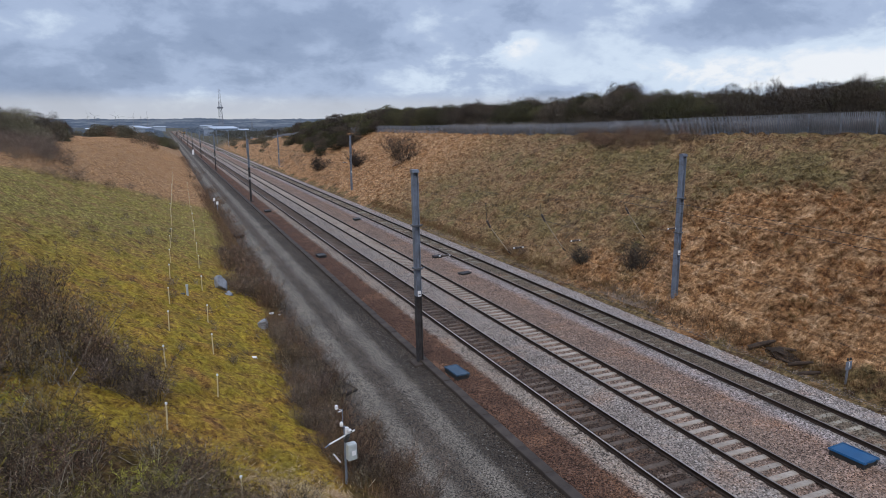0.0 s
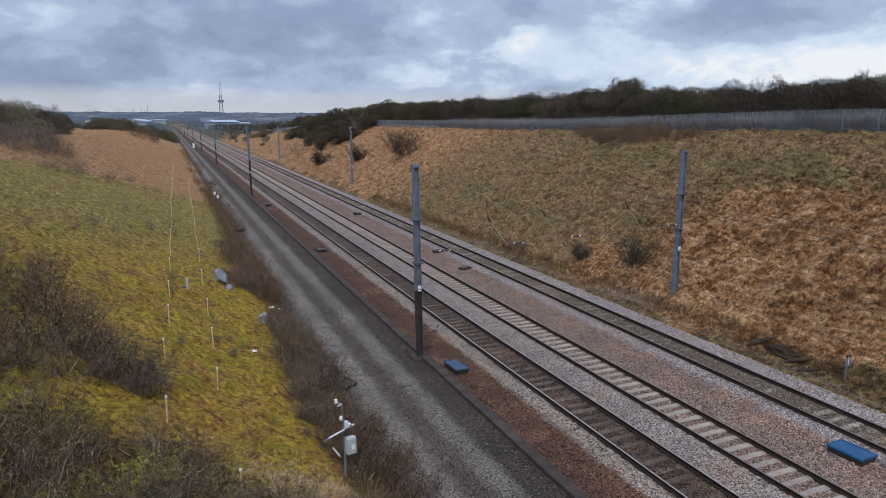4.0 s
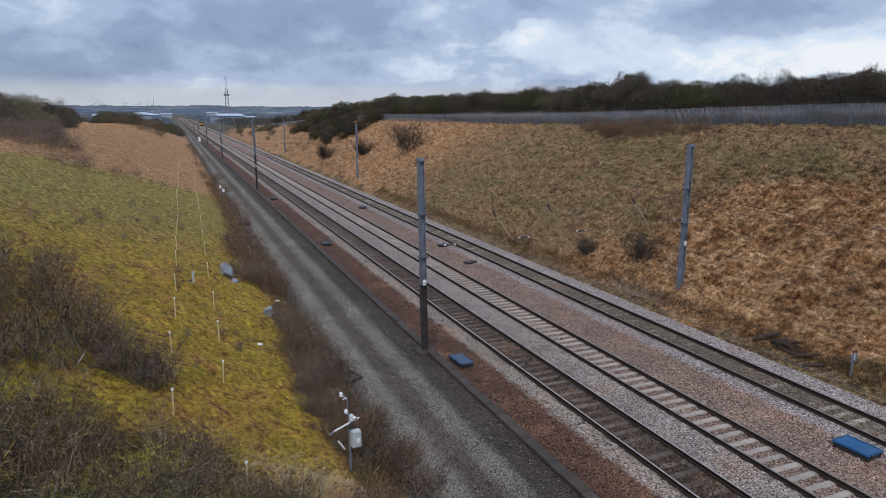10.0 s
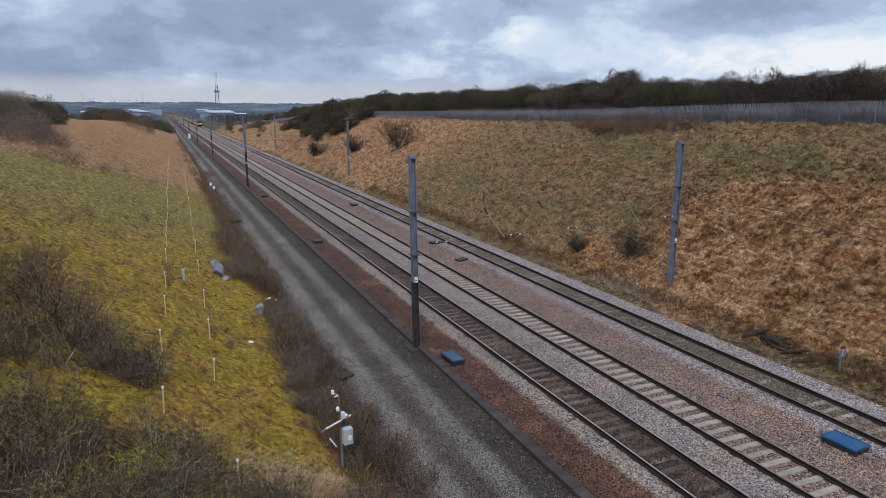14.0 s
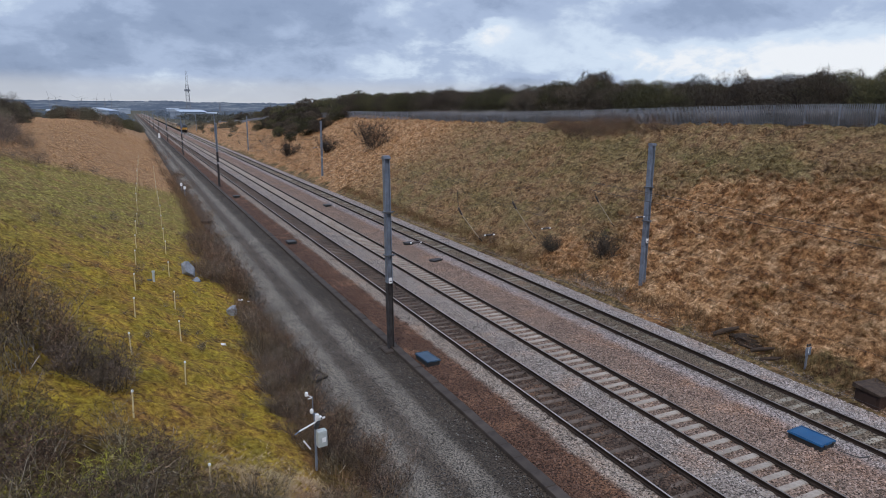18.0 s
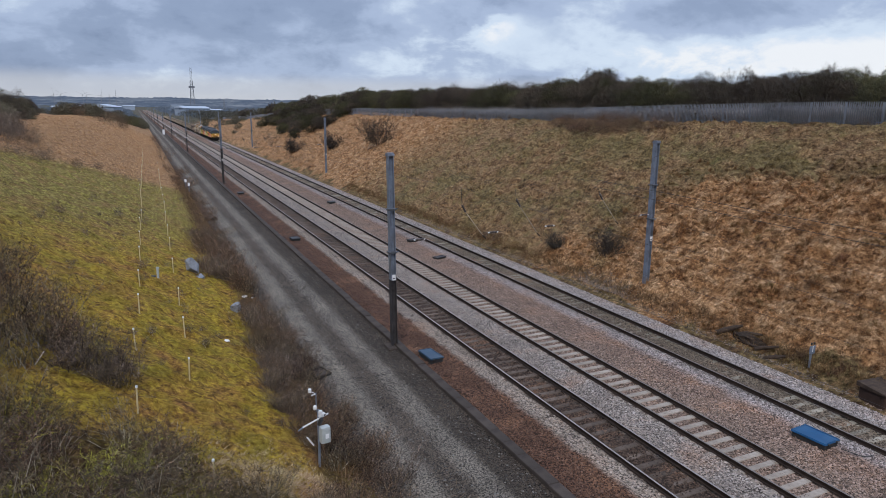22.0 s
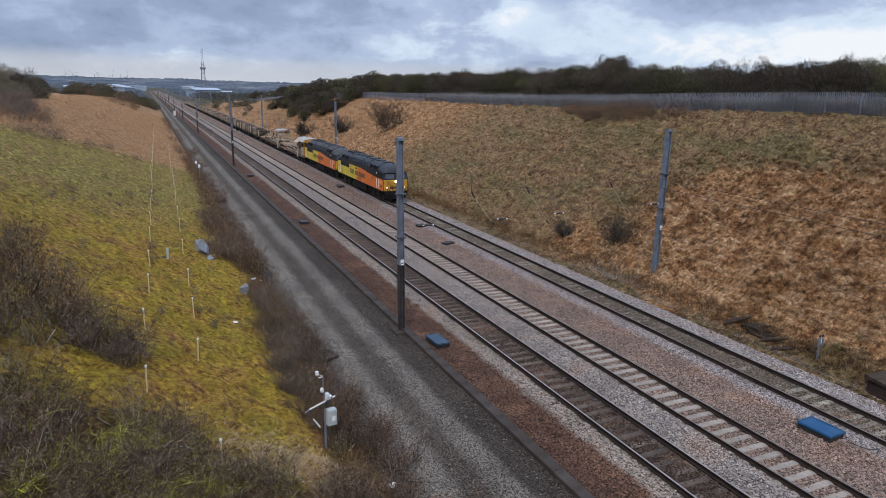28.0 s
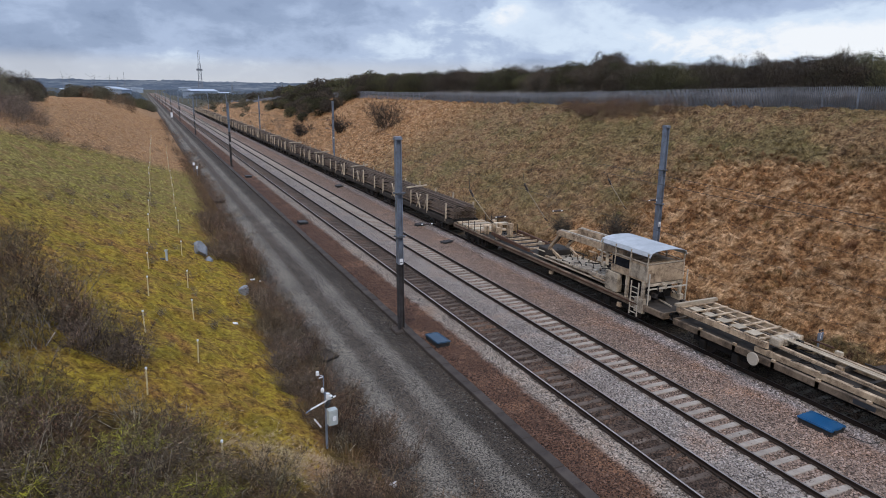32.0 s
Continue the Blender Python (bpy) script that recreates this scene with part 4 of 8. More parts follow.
def build_fence():
    """Palisade fence along the top of the bank: posts, two rails a bay, pales with split points."""
    fence = thing("palisade_fence", "grey steel palisade fence along the top of the bank", "fence")
    pale = Mesh()
    pale.add([(-0.034, 0, 0), (-0.012, 0.018, 0), (0.012, 0.018, 0), (0.034, 0, 0), (-0.034, 0, 1.60), (-0.012, 0.018, 1.60), (0.012, 0.018, 1.60), (0.034, 0, 1.60), (-0.03, -0.02, 1.74), (0.0, 0.02, 1.70), (0.03, -0.02, 1.74)],
             [(0, 1, 5, 4), (1, 2, 6, 5), (2, 3, 7, 6), (4, 5, 9, 8), (6, 7, 10, 9), (5, 6, 9)])
    me = bpy.data.meshes.new("pale")
    me.from_pydata(pale.v, [], pale.f)
    me.materials.append(MATS["fence_steel"])
    post = Mesh().box(-0.05, 0.05, -0.03, 0.03, -0.3, 1.70).box(-0.05, 0.05, -0.045, 0.045, 1.66, 1.72)
    pm = bpy.data.meshes.new("post")
    pm.from_pydata(post.v, [], post.f)
    pm.materials.append(MATS["fence_steel"])
    rest = Mesh()
    y, n = 10.99, 0
    pale_count = 0
    while y < 470:
        y2 = y + 2.75
        xa, xb = fence_line(y), fence_line(y2)
        za, zb = fence_base(xa, y), fence_base(xb, y2)
        turn = math.degrees(math.atan2(y2 - y, xb - xa))
        if y < 200:
            ob = new("post", pm)
            ob.parent = fence
            ob.matrix_basis = pose(xa, y, za, 0, 0, turn)
            for h in (0.32, 1.36):
                Mesh().beam((xa, y, za + h), (xb, y2, zb + h), 0.03, 0.055).put("rail", "fence_steel", fence)
        else:
            rest.beam((xa, y, za + 0.35), (xb, y2, zb + 0.35), 0.03, 0.06).beam((xa, y, za + 1.45), (xb, y2, zb + 1.45), 0.03, 0.06)
        for k in range(17):
            u = (k + 0.5) / 17
            px, py, pz = xa + (xb - xa) * u - 0.03, y + 2.75 * u, za + (zb - za) * u
            if pale_count < 300 and 24 < y < 76:
                ob = new("pale", me)
                ob.parent = fence
                ob.matrix_basis = pose(px, py, pz + 0.05, 0, 0, turn)
                pale_count += 1
            else:
                m4 = pose(px, py, pz + 0.05, 0, 0, turn)
                rest.add([m4 @ Vector(p) for p in pale.v], pale.f)
        y = y2
    tagged(rest.put("pale_run", "fence_steel", fence), kind="stuff")


build_fence()

# ---- plants ----
def prisms(segs, material, name):
    """Thin three-sided twigs from rows of x0 y0 z0 x1 y1 z1 r0 r1."""
    s = np.asarray(segs, float)
    a, b, r0, r1 = s[:, 0:3], s[:, 3:6], s[:, 6:7], s[:, 7:8]
    d = b - a
    d = d / (np.linalg.norm(d, axis=1, keepdims=True) + 1e-9)
    ref = np.where(np.abs(d[:, 2:3]) > 0.9, [[1.0, 0, 0]], [[0, 0, 1.0]])
    u = np.cross(d, ref)
    u /= np.linalg.norm(u, axis=1, keepdims=True) + 1e-9
    w = np.cross(d, u)
    rings = []
    for p, r in ((a, r0), (b, r1)):
        for k in range(3):
            c, q = math.cos(2.0944 * k), math.sin(2.0944 * k)
            rings.append(p + (u * c + w * q) * r)
    n = len(s)
    v = np.stack(rings, 1).reshape(-1, 3)
    base = (np.arange(n) * 6)[:, None]
    t = [np.concatenate([base + k, base + (k + 1) % 3, base + 3 + (k + 1) % 3], 1) for k in range(3)]
    t += [np.concatenate([base + k, base + 3 + (k + 1) % 3, base + 3 + k], 1) for k in range(3)]
    return fast_mesh(name, v, np.concatenate(t), material)


def slivers(segs, material, name, seed):
    """The finest twigs: one long thin blade each."""
    s = np.asarray(segs, float)
    rn = np.random.default_rng(seed)
    a, b, r0 = s[:, 0:3], s[:, 3:6], s[:, 6:7]
    side = np.cross(b - a, rn.normal(size=a.shape))
    side /= np.linalg.norm(side, axis=1, keepdims=True) + 1e-9
    tip = b + (b - a) * 0.25
    v = np.stack([a - side * r0, a + side * r0, tip], 1).reshape(-1, 3)
    return fast_mesh(name, v, np.arange(len(v)).reshape(-1, 3), material)


def grow(rnd, segs, fine, p, d, length, r, depth, bend, split):
    """One branch that bends, tapers and throws side branches."""
    n = 3
    for i in range(n):
        d = (d + Vector((rnd.gauss(0, bend), rnd.gauss(0, bend), rnd.gauss(0, bend * 0.6)))).normalized()
        q = p + d * (length / n)
        r2 = r * 0.78
        (segs if depth > 0 else fine).append((*p, *q, r, r2))
        if depth > 0:
            for _ in range(split):
                a = rnd.uniform(0, 6.283)
                side = Vector((math.cos(a), math.sin(a), rnd.uniform(-0.1, 0.7)))
                grow(rnd, segs, fine, p.lerp(q, rnd.random()), (d * 0.9 + side * 0.9).normalized(), length * rnd.uniform(0.35, 0.6), r2 * 0.55, depth - 1, bend * 1.2, split)
        p, r = q, r2


def shrub(name, label, seed, stems, height, spread, coarse="grey_twig", fine_mat="scrub_twig", arch=0.15, r=0.012, split=2, thin=0.006):
    rnd = random.Random(seed)
    segs, fine = [], []
    for _ in range(stems):
        a, q = rnd.uniform(0, 6.283), rnd.random() ** 0.6 * spread
        base = Vector((math.cos(a) * q * 0.55, math.sin(a) * q * 0.55, -0.05))
        d = Vector((math.cos(a) * q / max(spread, 0.1) * 0.55 + rnd.gauss(0, arch), math.sin(a) * q / max(spread, 0.1) * 0.55 + rnd.gauss(0, arch), 1)).normalized()
        grow(rnd, segs, fine, base, d, height * rnd.uniform(0.55, 1.05), r * rnd.uniform(0.6, 1.2), 2, 0.16 + arch * 0.4, split)
    fine = [(*s[:6], max(s[6], thin), max(s[7], thin * 0.7)) for s in fine]
    ob = tagged(new_at(name, (0, 0, -50)), label, "shrub")
    for nm, mesh in (("trunk", prisms(segs, coarse, "trunk")), ("crown", slivers(fine, fine_mat, "crown", seed))):
        part = tagged(new(nm, mesh), kind="stuff")
        part.parent = ob
    return ob


SHRUBS = [
    shrub("shrub", "leafless grey-brown scrub shrub on the bank", 1, 16, 1.25, 0.8),
    shrub("shrub", "leafless brown scrub shrub with fine twigs", 2, 20, 1.0, 0.9, fine_mat="red_twig"),
    shrub("shrub", "low tangled brown bramble scrub", 3, 18, 0.8, 1.1, fine_mat="red_twig", arch=0.5),
    shrub("shrub", "bare shrub with yellow-green lichen on its twigs", 4, 12, 1.2, 0.9, coarse="mossy_twig", fine_mat="scrub_twig", arch=0.45),
    shrub("shrub", "thorn shrub with long arching pale lichened branches", 6, 9, 2.1, 0.9, coarse="grey_twig", fine_mat="scrub_twig", arch=1.2, r=0.016, split=2, thin=0.006),
    shrub("shrub", "bare thorn twigs crusted with lime-yellow lichen", 8, 9, 1.3, 0.9, coarse="lime_twig", fine_mat="mossy_twig", arch=1.3, r=0.018, split=2, thin=0.006),
    shrub("shrub", "grey-mauve leafless scrub on the crest", 9, 24, 1.3, 0.8, coarse="scrub_twig", fine_mat="mauve_twig", arch=0.15),
    shrub("shrub", "upright reddish-brown withered scrub", 5, 26, 1.5, 0.7, coarse="scrub_twig", fine_mat="red_twig", arch=0.1),
]


FAR_SCRUB = []


def plant(source, x, y, size, turn, sink=0.03, group=""):
    if y > 30 or x > 40:
        FAR_SCRUB.append((source, pose(x, y, float(ground_z(x, y)) - sink, 0, 0, turn) @ Matrix.Diagonal((size, size, size, 1))))
        return None
    ob = copy_thing(source, pose(x, y, float(ground_z(x, y)) - sink, 0, 0, turn))
    ob.scale = (size, size, size * (0.9 + 0.2 * ((turn * 7.3) % 1)))
    if group:
        ob["group"] = group
    return ob


def scatter(rnd, n, x0, x1, y0, y1, sizes, kinds, group, keep=None):
    made = 0
    while made < n:
        x, y = rnd.uniform(x0, x1), rnd.uniform(y0, y1)
        if keep and not keep(x, y):
            continue
        plant(SHRUBS[rnd.choice(kinds)], x, y, rnd.uniform(*sizes), rnd.uniform(0, 360), group=group)
        made += 1


def build_shrubs():
    rnd = random.Random(11)
    scatter(rnd, 26, -4.5, 2.0, 12.6, 16.2, (0.55, 0.9), (5, 5, 4), "scrub on the mossy bank", lambda x, y: y < 15.9 + 0.2 * x - 0.6 * max(x, 0))
    scatter(rnd, 8, -6.5, -3.2, 15.5, 19.0, (0.6, 0.9), (5,), "scrub on the mossy bank")
    scatter(rnd, 18, -7.5, 0.5, 10.2, 14.6, (0.6, 0.95), (4, 4, 3), "scrub on the mossy bank")
    scatter(rnd, 12, -3.6, 0.8, 10.6, 13.4, (0.7, 1.0), (5, 5, 5, 4), "scrub on the mossy bank")
    scatter(rnd, 5, -7.5, -5.0, 15.0, 20.0, (0.7, 1.0), (4,), "scrub on the mossy bank")
    scatter(rnd, 88, -7.5, 2.6, 10.5, 17.6, (0.7, 1.1), (0, 1, 3, 3, 0, 2), "scrub on the mossy bank", lambda x, y: y < 17.0 - 0.10 * abs(x + 3.5) - 0.5 * max(x, 0))
    scatter(rnd, 44, -8.5, -1.8, 18.0, 28.5, (0.8, 1.3), (0, 1, 7, 0), "scrub on the mossy bank", lambda x, y: x < -1.9 - 0.33 * max(y - 21, 0) - 1.4 * max(20 - y, 0))
    scatter(rnd, 10, -2.8, -0.9, 19.6, 22.3, (0.6, 1.0), (0, 1, 2, 6), "scrub on the mossy bank")
    scatter(rnd, 128, 3.4, 6.9, 12.5, 37.0, (0.5, 0.95), (1, 2, 6, 7, 0), "scrub along the ditch", lambda x, y: x < 7.0 - 0.055 * (y - 14) and x > 3.5 + 0.035 * (y - 14) and abs(x - 4.35) + abs(y - 17.2) > 1.3)
    scatter(rnd, 44, 3.3, 6.2, 40.5, 57.0, (0.8, 1.35), (1, 7, 2, 6), "scrub along the ditch")
    scatter(rnd, 120, 4.0, 7.3, 57.0, 125.0, (0.55, 1.05), (1, 7, 2), "scrub along the ditch")
    scatter(rnd, 56, 3.8, 7.0, 120.0, 250.0, (0.6, 1.2), (1, 7, 2), "scrub along the ditch")
    for i in range(26):
        u = rnd.random()
        plant(SHRUBS[rnd.choice((1, 2, 6))], -12 + 14 * u + rnd.gauss(0, 0.8), 58 + 27 * u + rnd.gauss(0, 1.2), rnd.uniform(0.5, 0.95) * (1.3 - 0.7 * u), rnd.uniform(0, 360), group="scrub line across the bank")
    # dense scrub on the crest, its front edge running aslant down to the hump
    def crest(x, y):
        return x < -8.6 - 0.42 * max(y - 76, 0) ** 0.86 and y > 65.0 + 0.9 * max(x + 11.0, 0) ** 1.6 and y > 64 - 0.05 * (x + 13)
    scatter(rnd, 240, -24, -8.2, 64, 112, (0.95, 1.6), (6, 6, 6, 1), "scrub on the crest", crest)
    scatter(rnd, 60, -46, -22, 66, 120, (1.0, 1.7), (6, 6, 0), "scrub on the crest")
    scatter(rnd, 36, -15, -3, 196, 250, (1.4, 2.4), (1, 7, 0), "scrub behind the hump")
    scatter(rnd, 14, 26.8, 29.5, 105, 150, (0.6, 1.3), (1, 2), "scrub at the bank foot")
    scatter(rnd, 16, 27.2, 33, 125, 200, (0.8, 1.8), (0, 1, 6), "scrub at the bank foot")
    scatter(rnd, 190, 41.5, 45.8, 44, 70, (0.6, 0.95), (1, 7, 2), "withered scrub under the fence", lambda x, y: x > 42 + 0.27 * abs(y - 56) and x < 45.8 - 0.05 * abs(y - 56))
    scatter(rnd, 9, 26.6, 27.4, 46.5, 49.5, (0.35, 0.6), (2, 2, 6), "scrub at the bank foot")
    scatter(rnd, 14, 29.6, 31.4, 44.4, 47.0, (0.25, 0.45), (2, 6), "scrub at the bank foot")
    scatter(rnd, 46, -7.0, 2.6, 30.5, 62.0, (0.2, 0.42), (2, 0, 6), "weeds in the moss")
    scatter(rnd, 12, -1.5, 2.6, 18.5, 29.5, (0.2, 0.38), (2, 0), "weeds in the moss")
    scatter(rnd, 22, 43.5, 47.5, 68, 150, (0.4, 0.8), (1, 7), "withered scrub under the fence")
    scatter(rnd, 10, 44.5, 48.0, 26, 46, (0.4, 0.7), (1, 7), "withered scrub under the fence")


build_shrubs()


def join_far_scrub():
    """All the scrub beyond the near stretch, as one mesh."""
    vs, ts, ms, mats, count = [], [], [], [], 0
    cache, pick = {}, np.random.default_rng(12)
    for source, m4 in FAR_SCRUB:
        for part in source.children:
            me = part.data
            if me.name not in cache:
                co = np.empty(len(me.vertices) * 3, np.float32)
                me.vertices.foreach_get("co", co)
                ix = np.empty(len(me.loops), np.int32)
                me.loops.foreach_get("vertex_index", ix)
                if me.materials[0].name not in mats:
                    mats.append(me.materials[0].name)
                cache[me.name] = (co.reshape(-1, 3), ix.reshape(-1, 3), mats.index(me.materials[0].name))
            co, ix, mi = cache[me.name]
            # thinner far off: stems at one in seven, twigs at four or five in ten
            near = m4.translation.y < 57 and m4.translation.x < 20
            per, share = (3, 0.9 if near else 0.45) if part.name.startswith("crown") else (6, 0.6 if near else 0.15)
            some = pick.random(len(co) // per) < share
            ix = ix[some[ix[:, 0] // per]]
            a = np.array(m4)
            vs.append(co @ a[:3, :3].T + a[:3, 3])
            ts.append(ix + count)
            ms.append(np.full(len(ix), mi, np.int32))
            count += len(co)
    me = fast_mesh("distant_scrub", np.concatenate(vs), np.concatenate(ts), mats[0])
    for name in mats[1:]:
        me.materials.append(MATS[name])
    me.polygons.foreach_set("material_index", np.concatenate(ms))
    tagged(new("distant_scrub", me), "brown leafless scrub along the ditch and the banks", "scrub", kind="stuff")


join_far_scrub()


def bare_bush(name, label, seed, x, y, height, spread, far=False):
    ob = shrub(name, label, seed, 26 if far else 22, height, spread, coarse="bark", fine_mat="bark" if far else "wood_leaf_brown", arch=0.2, r=0.024, split=3, thin=0.02 if far else 0.009)
    ob.location = (x, y, float(ground_z(x, y)) - 0.05)


bare_bush("bush", "rounded bare hawthorn bush on the bank foot", 21, 28.75, 34.9, 1.7, 1.1)
bare_bush("bush", "small bare hawthorn bush beside the ballast", 22, 27.75, 39.8, 1.2, 0.5)
bare_bush("bush", "large bare hawthorn bush high on the bank", 23, 36.2, 103.7, 4.0, 2.6, True)
bare_bush("bush", "dark bare bush behind the mast", 24, 33.0, 121.0, 3.0, 1.6, True)
bare_bush("bush", "dark bare bush low on the bank", 25, 29.5, 138.0, 2.6, 2.0, True)


def leaf_cloud(rnd_np, centres, radii, per, size):
    """Small leaf triangles scattered through clumps."""
    n = len(centres) * per
    c = np.repeat(centres, per, 0)
    r = np.repeat(radii, per, 0)
    d = rnd_np.normal(size=(n, 3))
    d /= np.linalg.norm(d, axis=1, keepdims=True)
    p = c + d * r * rnd_np.random((n, 1)) ** 0.45
    e1 = rnd_np.normal(size=(n, 3)) * size
    e2 = rnd_np.normal(size=(n, 3)) * size
    v = np.stack([p - e1 * 0.5, p + e1 * 0.5, p + e2], 1).reshape(-1, 3)
    return v, np.arange(n * 3).reshape(-1, 3)


def wood_tree(seed, height, spread, leaf, label):
    """A many-stemmed thorn tree: stems and limbs, and a crown of fine upright twigs."""
    rnd = random.Random(seed)
    rn = np.random.default_rng(seed)
    ob = tagged(new_at("hawthorn_tree", (0, 0, -60)), label, "tree", "scrub trees behind the fence")
    segs, fine = [], []
    for _ in range(6):
        a = rnd.uniform(0, 6.283)
        d = Vector((math.cos(a) * 0.6, math.sin(a) * 0.6, 1)).normalized()
        grow(rnd, segs, fine, Vector((math.cos(a) * 0.2, math.sin(a) * 0.2, -0.1)), d, height * rnd.uniform(0.5, 0.72), 0.085, 2, 0.2, 2)
    trunk = new("trunk", prisms([s for s in segs], "bark", "trunk"))
    trunk.parent = ob
    n = 24000
    a, q, h = rn.uniform(0, 6.283, n), rn.random(n) ** 0.5, rn.random(n)
    lobe = 0.62 + 0.60 * vnoise(a * 1.9 + 3.0 * seed, h * 2.6, seed + 1)
    lim = spread * np.sqrt(np.clip(1 - (np.maximum(h - 0.45, 0) / 0.62) ** 2, 0.03, 1)) * lobe
    clump = vnoise(a * 2.6 + 6 * q, h * 7.5, seed)
    keep = clump > 0.36
    a, q, h, lim = a[keep], q[keep], h[keep], lim[keep]
    n = len(a)
    px, py = np.cos(a) * q * lim, np.sin(a) * q * lim
    crest = 0.74 + 0.42 * vnoise(px * 0.8 + seed, py * 0.8, seed + 2)
    p = np.stack([px, py, height * (0.03 + 0.85 * h * crest)], 1)
    d = np.stack([np.cos(a) * q * 0.7, np.sin(a) * q * 0.7, 0.25 + 0.6 * h], 1) + rn.normal(0, 0.75, (n, 3))
    d /= np.linalg.norm(d, axis=1, keepdims=True)
    side = np.cross(d, rn.normal(size=(n, 3)))
    side /= np.linalg.norm(side, axis=1, keepdims=True) + 1e-6
    w = rn.uniform(0.006, 0.013, (n, 1))
    tip = p + d * rn.uniform(0.14, 0.46, (n, 1))
    crown = new("crown", fast_mesh("crown", np.stack([p - side * w, p + side * w, tip], 1).reshape(-1, 3), np.arange(n * 3).reshape(-1, 3), leaf))
    crown.parent = ob
    twig = [(*s[:6], max(s[6], 0.010), max(s[7], 0.006)) for s in fine if s[5] < height * 1.03]
    tw = tagged(new("spray", slivers(twig, "bark", "spray", seed)), kind="stuff")
    tw.parent = ob
    return ob


WOOD = [wood_tree(31, 5.0, 2.7, "wood_leaf", "dark olive scrub tree in a dense thicket"), wood_tree(32, 5.2, 2.8, "wood_leaf_brown", "bare brown scrub tree in a dense thicket"),
        wood_tree(33, 4.9, 2.9, "wood_leaf_brown", "low dark brown scrub tree in a thicket"), wood_tree(34, 5.1, 2.6, "wood_leaf_brown", "twiggy brown thorn tree behind the fence"),
        wood_tree(35, 5.0, 2.6, "wood_leaf", "spreading dark thorn tree behind the fence"),
        wood_tree(36, 4.8, 2.8, "wood_leaf_pale", "grey-olive leafless scrub tree on the crest"), wood_tree(37, 4.6, 2.9, "wood_leaf_pale", "low grey-brown leafless scrub tree")]


def wood(rnd, x, y, s, wide, group="", sink=0.1, kinds=(0, 1, 2, 3, 4)):
    t = copy_thing(WOOD[rnd.choice(kinds)], pose(x, y, float(ground_z(x, y, False)) - sink, 0, 0, rnd.uniform(0, 360)))
    t.scale = (s * wide, s * wide, s)
    if group:
        t["group"] = group


FAR_TREES = []


def build_woods():
    rnd = random.Random(5)
    y = 14.0
    while y < 150:
        tall = float(np.interp(y, [25, 49, 53.5, 57, 62, 67, 72, 80, 110, 170], [5.2, 5.2, 4.6, 5.2, 5.7, 6.0, 5.9, 5.9, 5.8, 5.5])) / 5.0
        for off, big in ((3.0, 0.93), (6.2, 0.98), (10.5, 1.02), (16.0, 1.06)):
            x = fence_line(y) + off + rnd.uniform(-0.8, 1.3) + 4.0 * max(tall - 0.95, 0)
            yy = y + rnd.uniform(-1.4, 1.4)
            wood(rnd, x, yy, tall * big * rnd.uniform(0.80, 1.06), 1.3)
        y += 3.3 + 0.014 * y
    # a group that stands taller than the rest
    for x, yy, s in ((7.0, 69.5, 1.30), (8.5, 71.5, 1.46), (10.0, 73.5, 1.34)):
        wood(rnd, fence_line(yy) + x, yy, s, 0.95)
    # thicket running down the bank further on, its nose at the bank foot
    made = 0
    while made < 84:
        yy, x = rnd.uniform(146, 216), rnd.uniform(31.5, 50)
        if yy < 155 - 0.78 * (x - 31.7) or x < 32.3 + 0.075 * (yy - 154):
            continue
        wood(rnd, x, yy, rnd.uniform(0.5, 0.72) * (0.8 if x < 35 else 1.0), 1.45, "thicket on the far bank", 0.1)
        made += 1
    for i in range(110):
        yy = rnd.uniform(148, 250)
        FAR_TREES.append((rnd.randrange(5), fence_line(yy) + rnd.uniform(2.5, 26), yy, rnd.uniform(0.95, 1.3), 1.4, rnd.uniform(0, 360)))
    for i in range(60):
        yy = rnd.uniform(216, 330)
        FAR_TREES.append((rnd.randrange(5), rnd.uniform(46, 54 + 0.25 * (yy - 200)), yy, rnd.uniform(0.8, 1.2), 1.5, rnd.uniform(0, 360)))
    for i in range(44):
        yy = rnd.uniform(76, 150)
        wood(rnd, -15.5 - 0.12 * max(110 - yy, 0) - 26 * rnd.random() ** 1.3, yy, rnd.uniform(0.9, 1.2) * (1.0 if yy < 118 else 0.72), 1.3, "scrub trees on the mossy bank's crest", kinds=(5, 6, 0, 1, 6))
    for i in range(26):
        FAR_TREES.append((rnd.choice((5, 6, 1)), rnd.uniform(-30, -4.5), rnd.uniform(205, 262), rnd.uniform(0.55, 0.85), 1.4, rnd.uniform(0, 360)))
    for i in range(24):
        FAR_TREES.append((rnd.choice((5, 6, 0)), rnd.uniform(-40, 2), rnd.uniform(262, 420), rnd.uniform(0.6, 1.0), 1.3, rnd.uniform(0, 360)))
    for i in range(46):
        yy = rnd.uniform(262, 560)
        FAR_TREES.append((rnd.choice((5, 6)), rnd.uniform(-9, 3.5), yy, rnd.uniform(0.35, 0.7), 1.4, rnd.uniform(0, 360)))
    for i in range(30):
        FAR_TREES.append((rnd.choice((5, 6)), rnd.uniform(28, 40), rnd.uniform(200, 420), rnd.uniform(0.25, 0.5), 1.5, rnd.uniform(0, 360)))


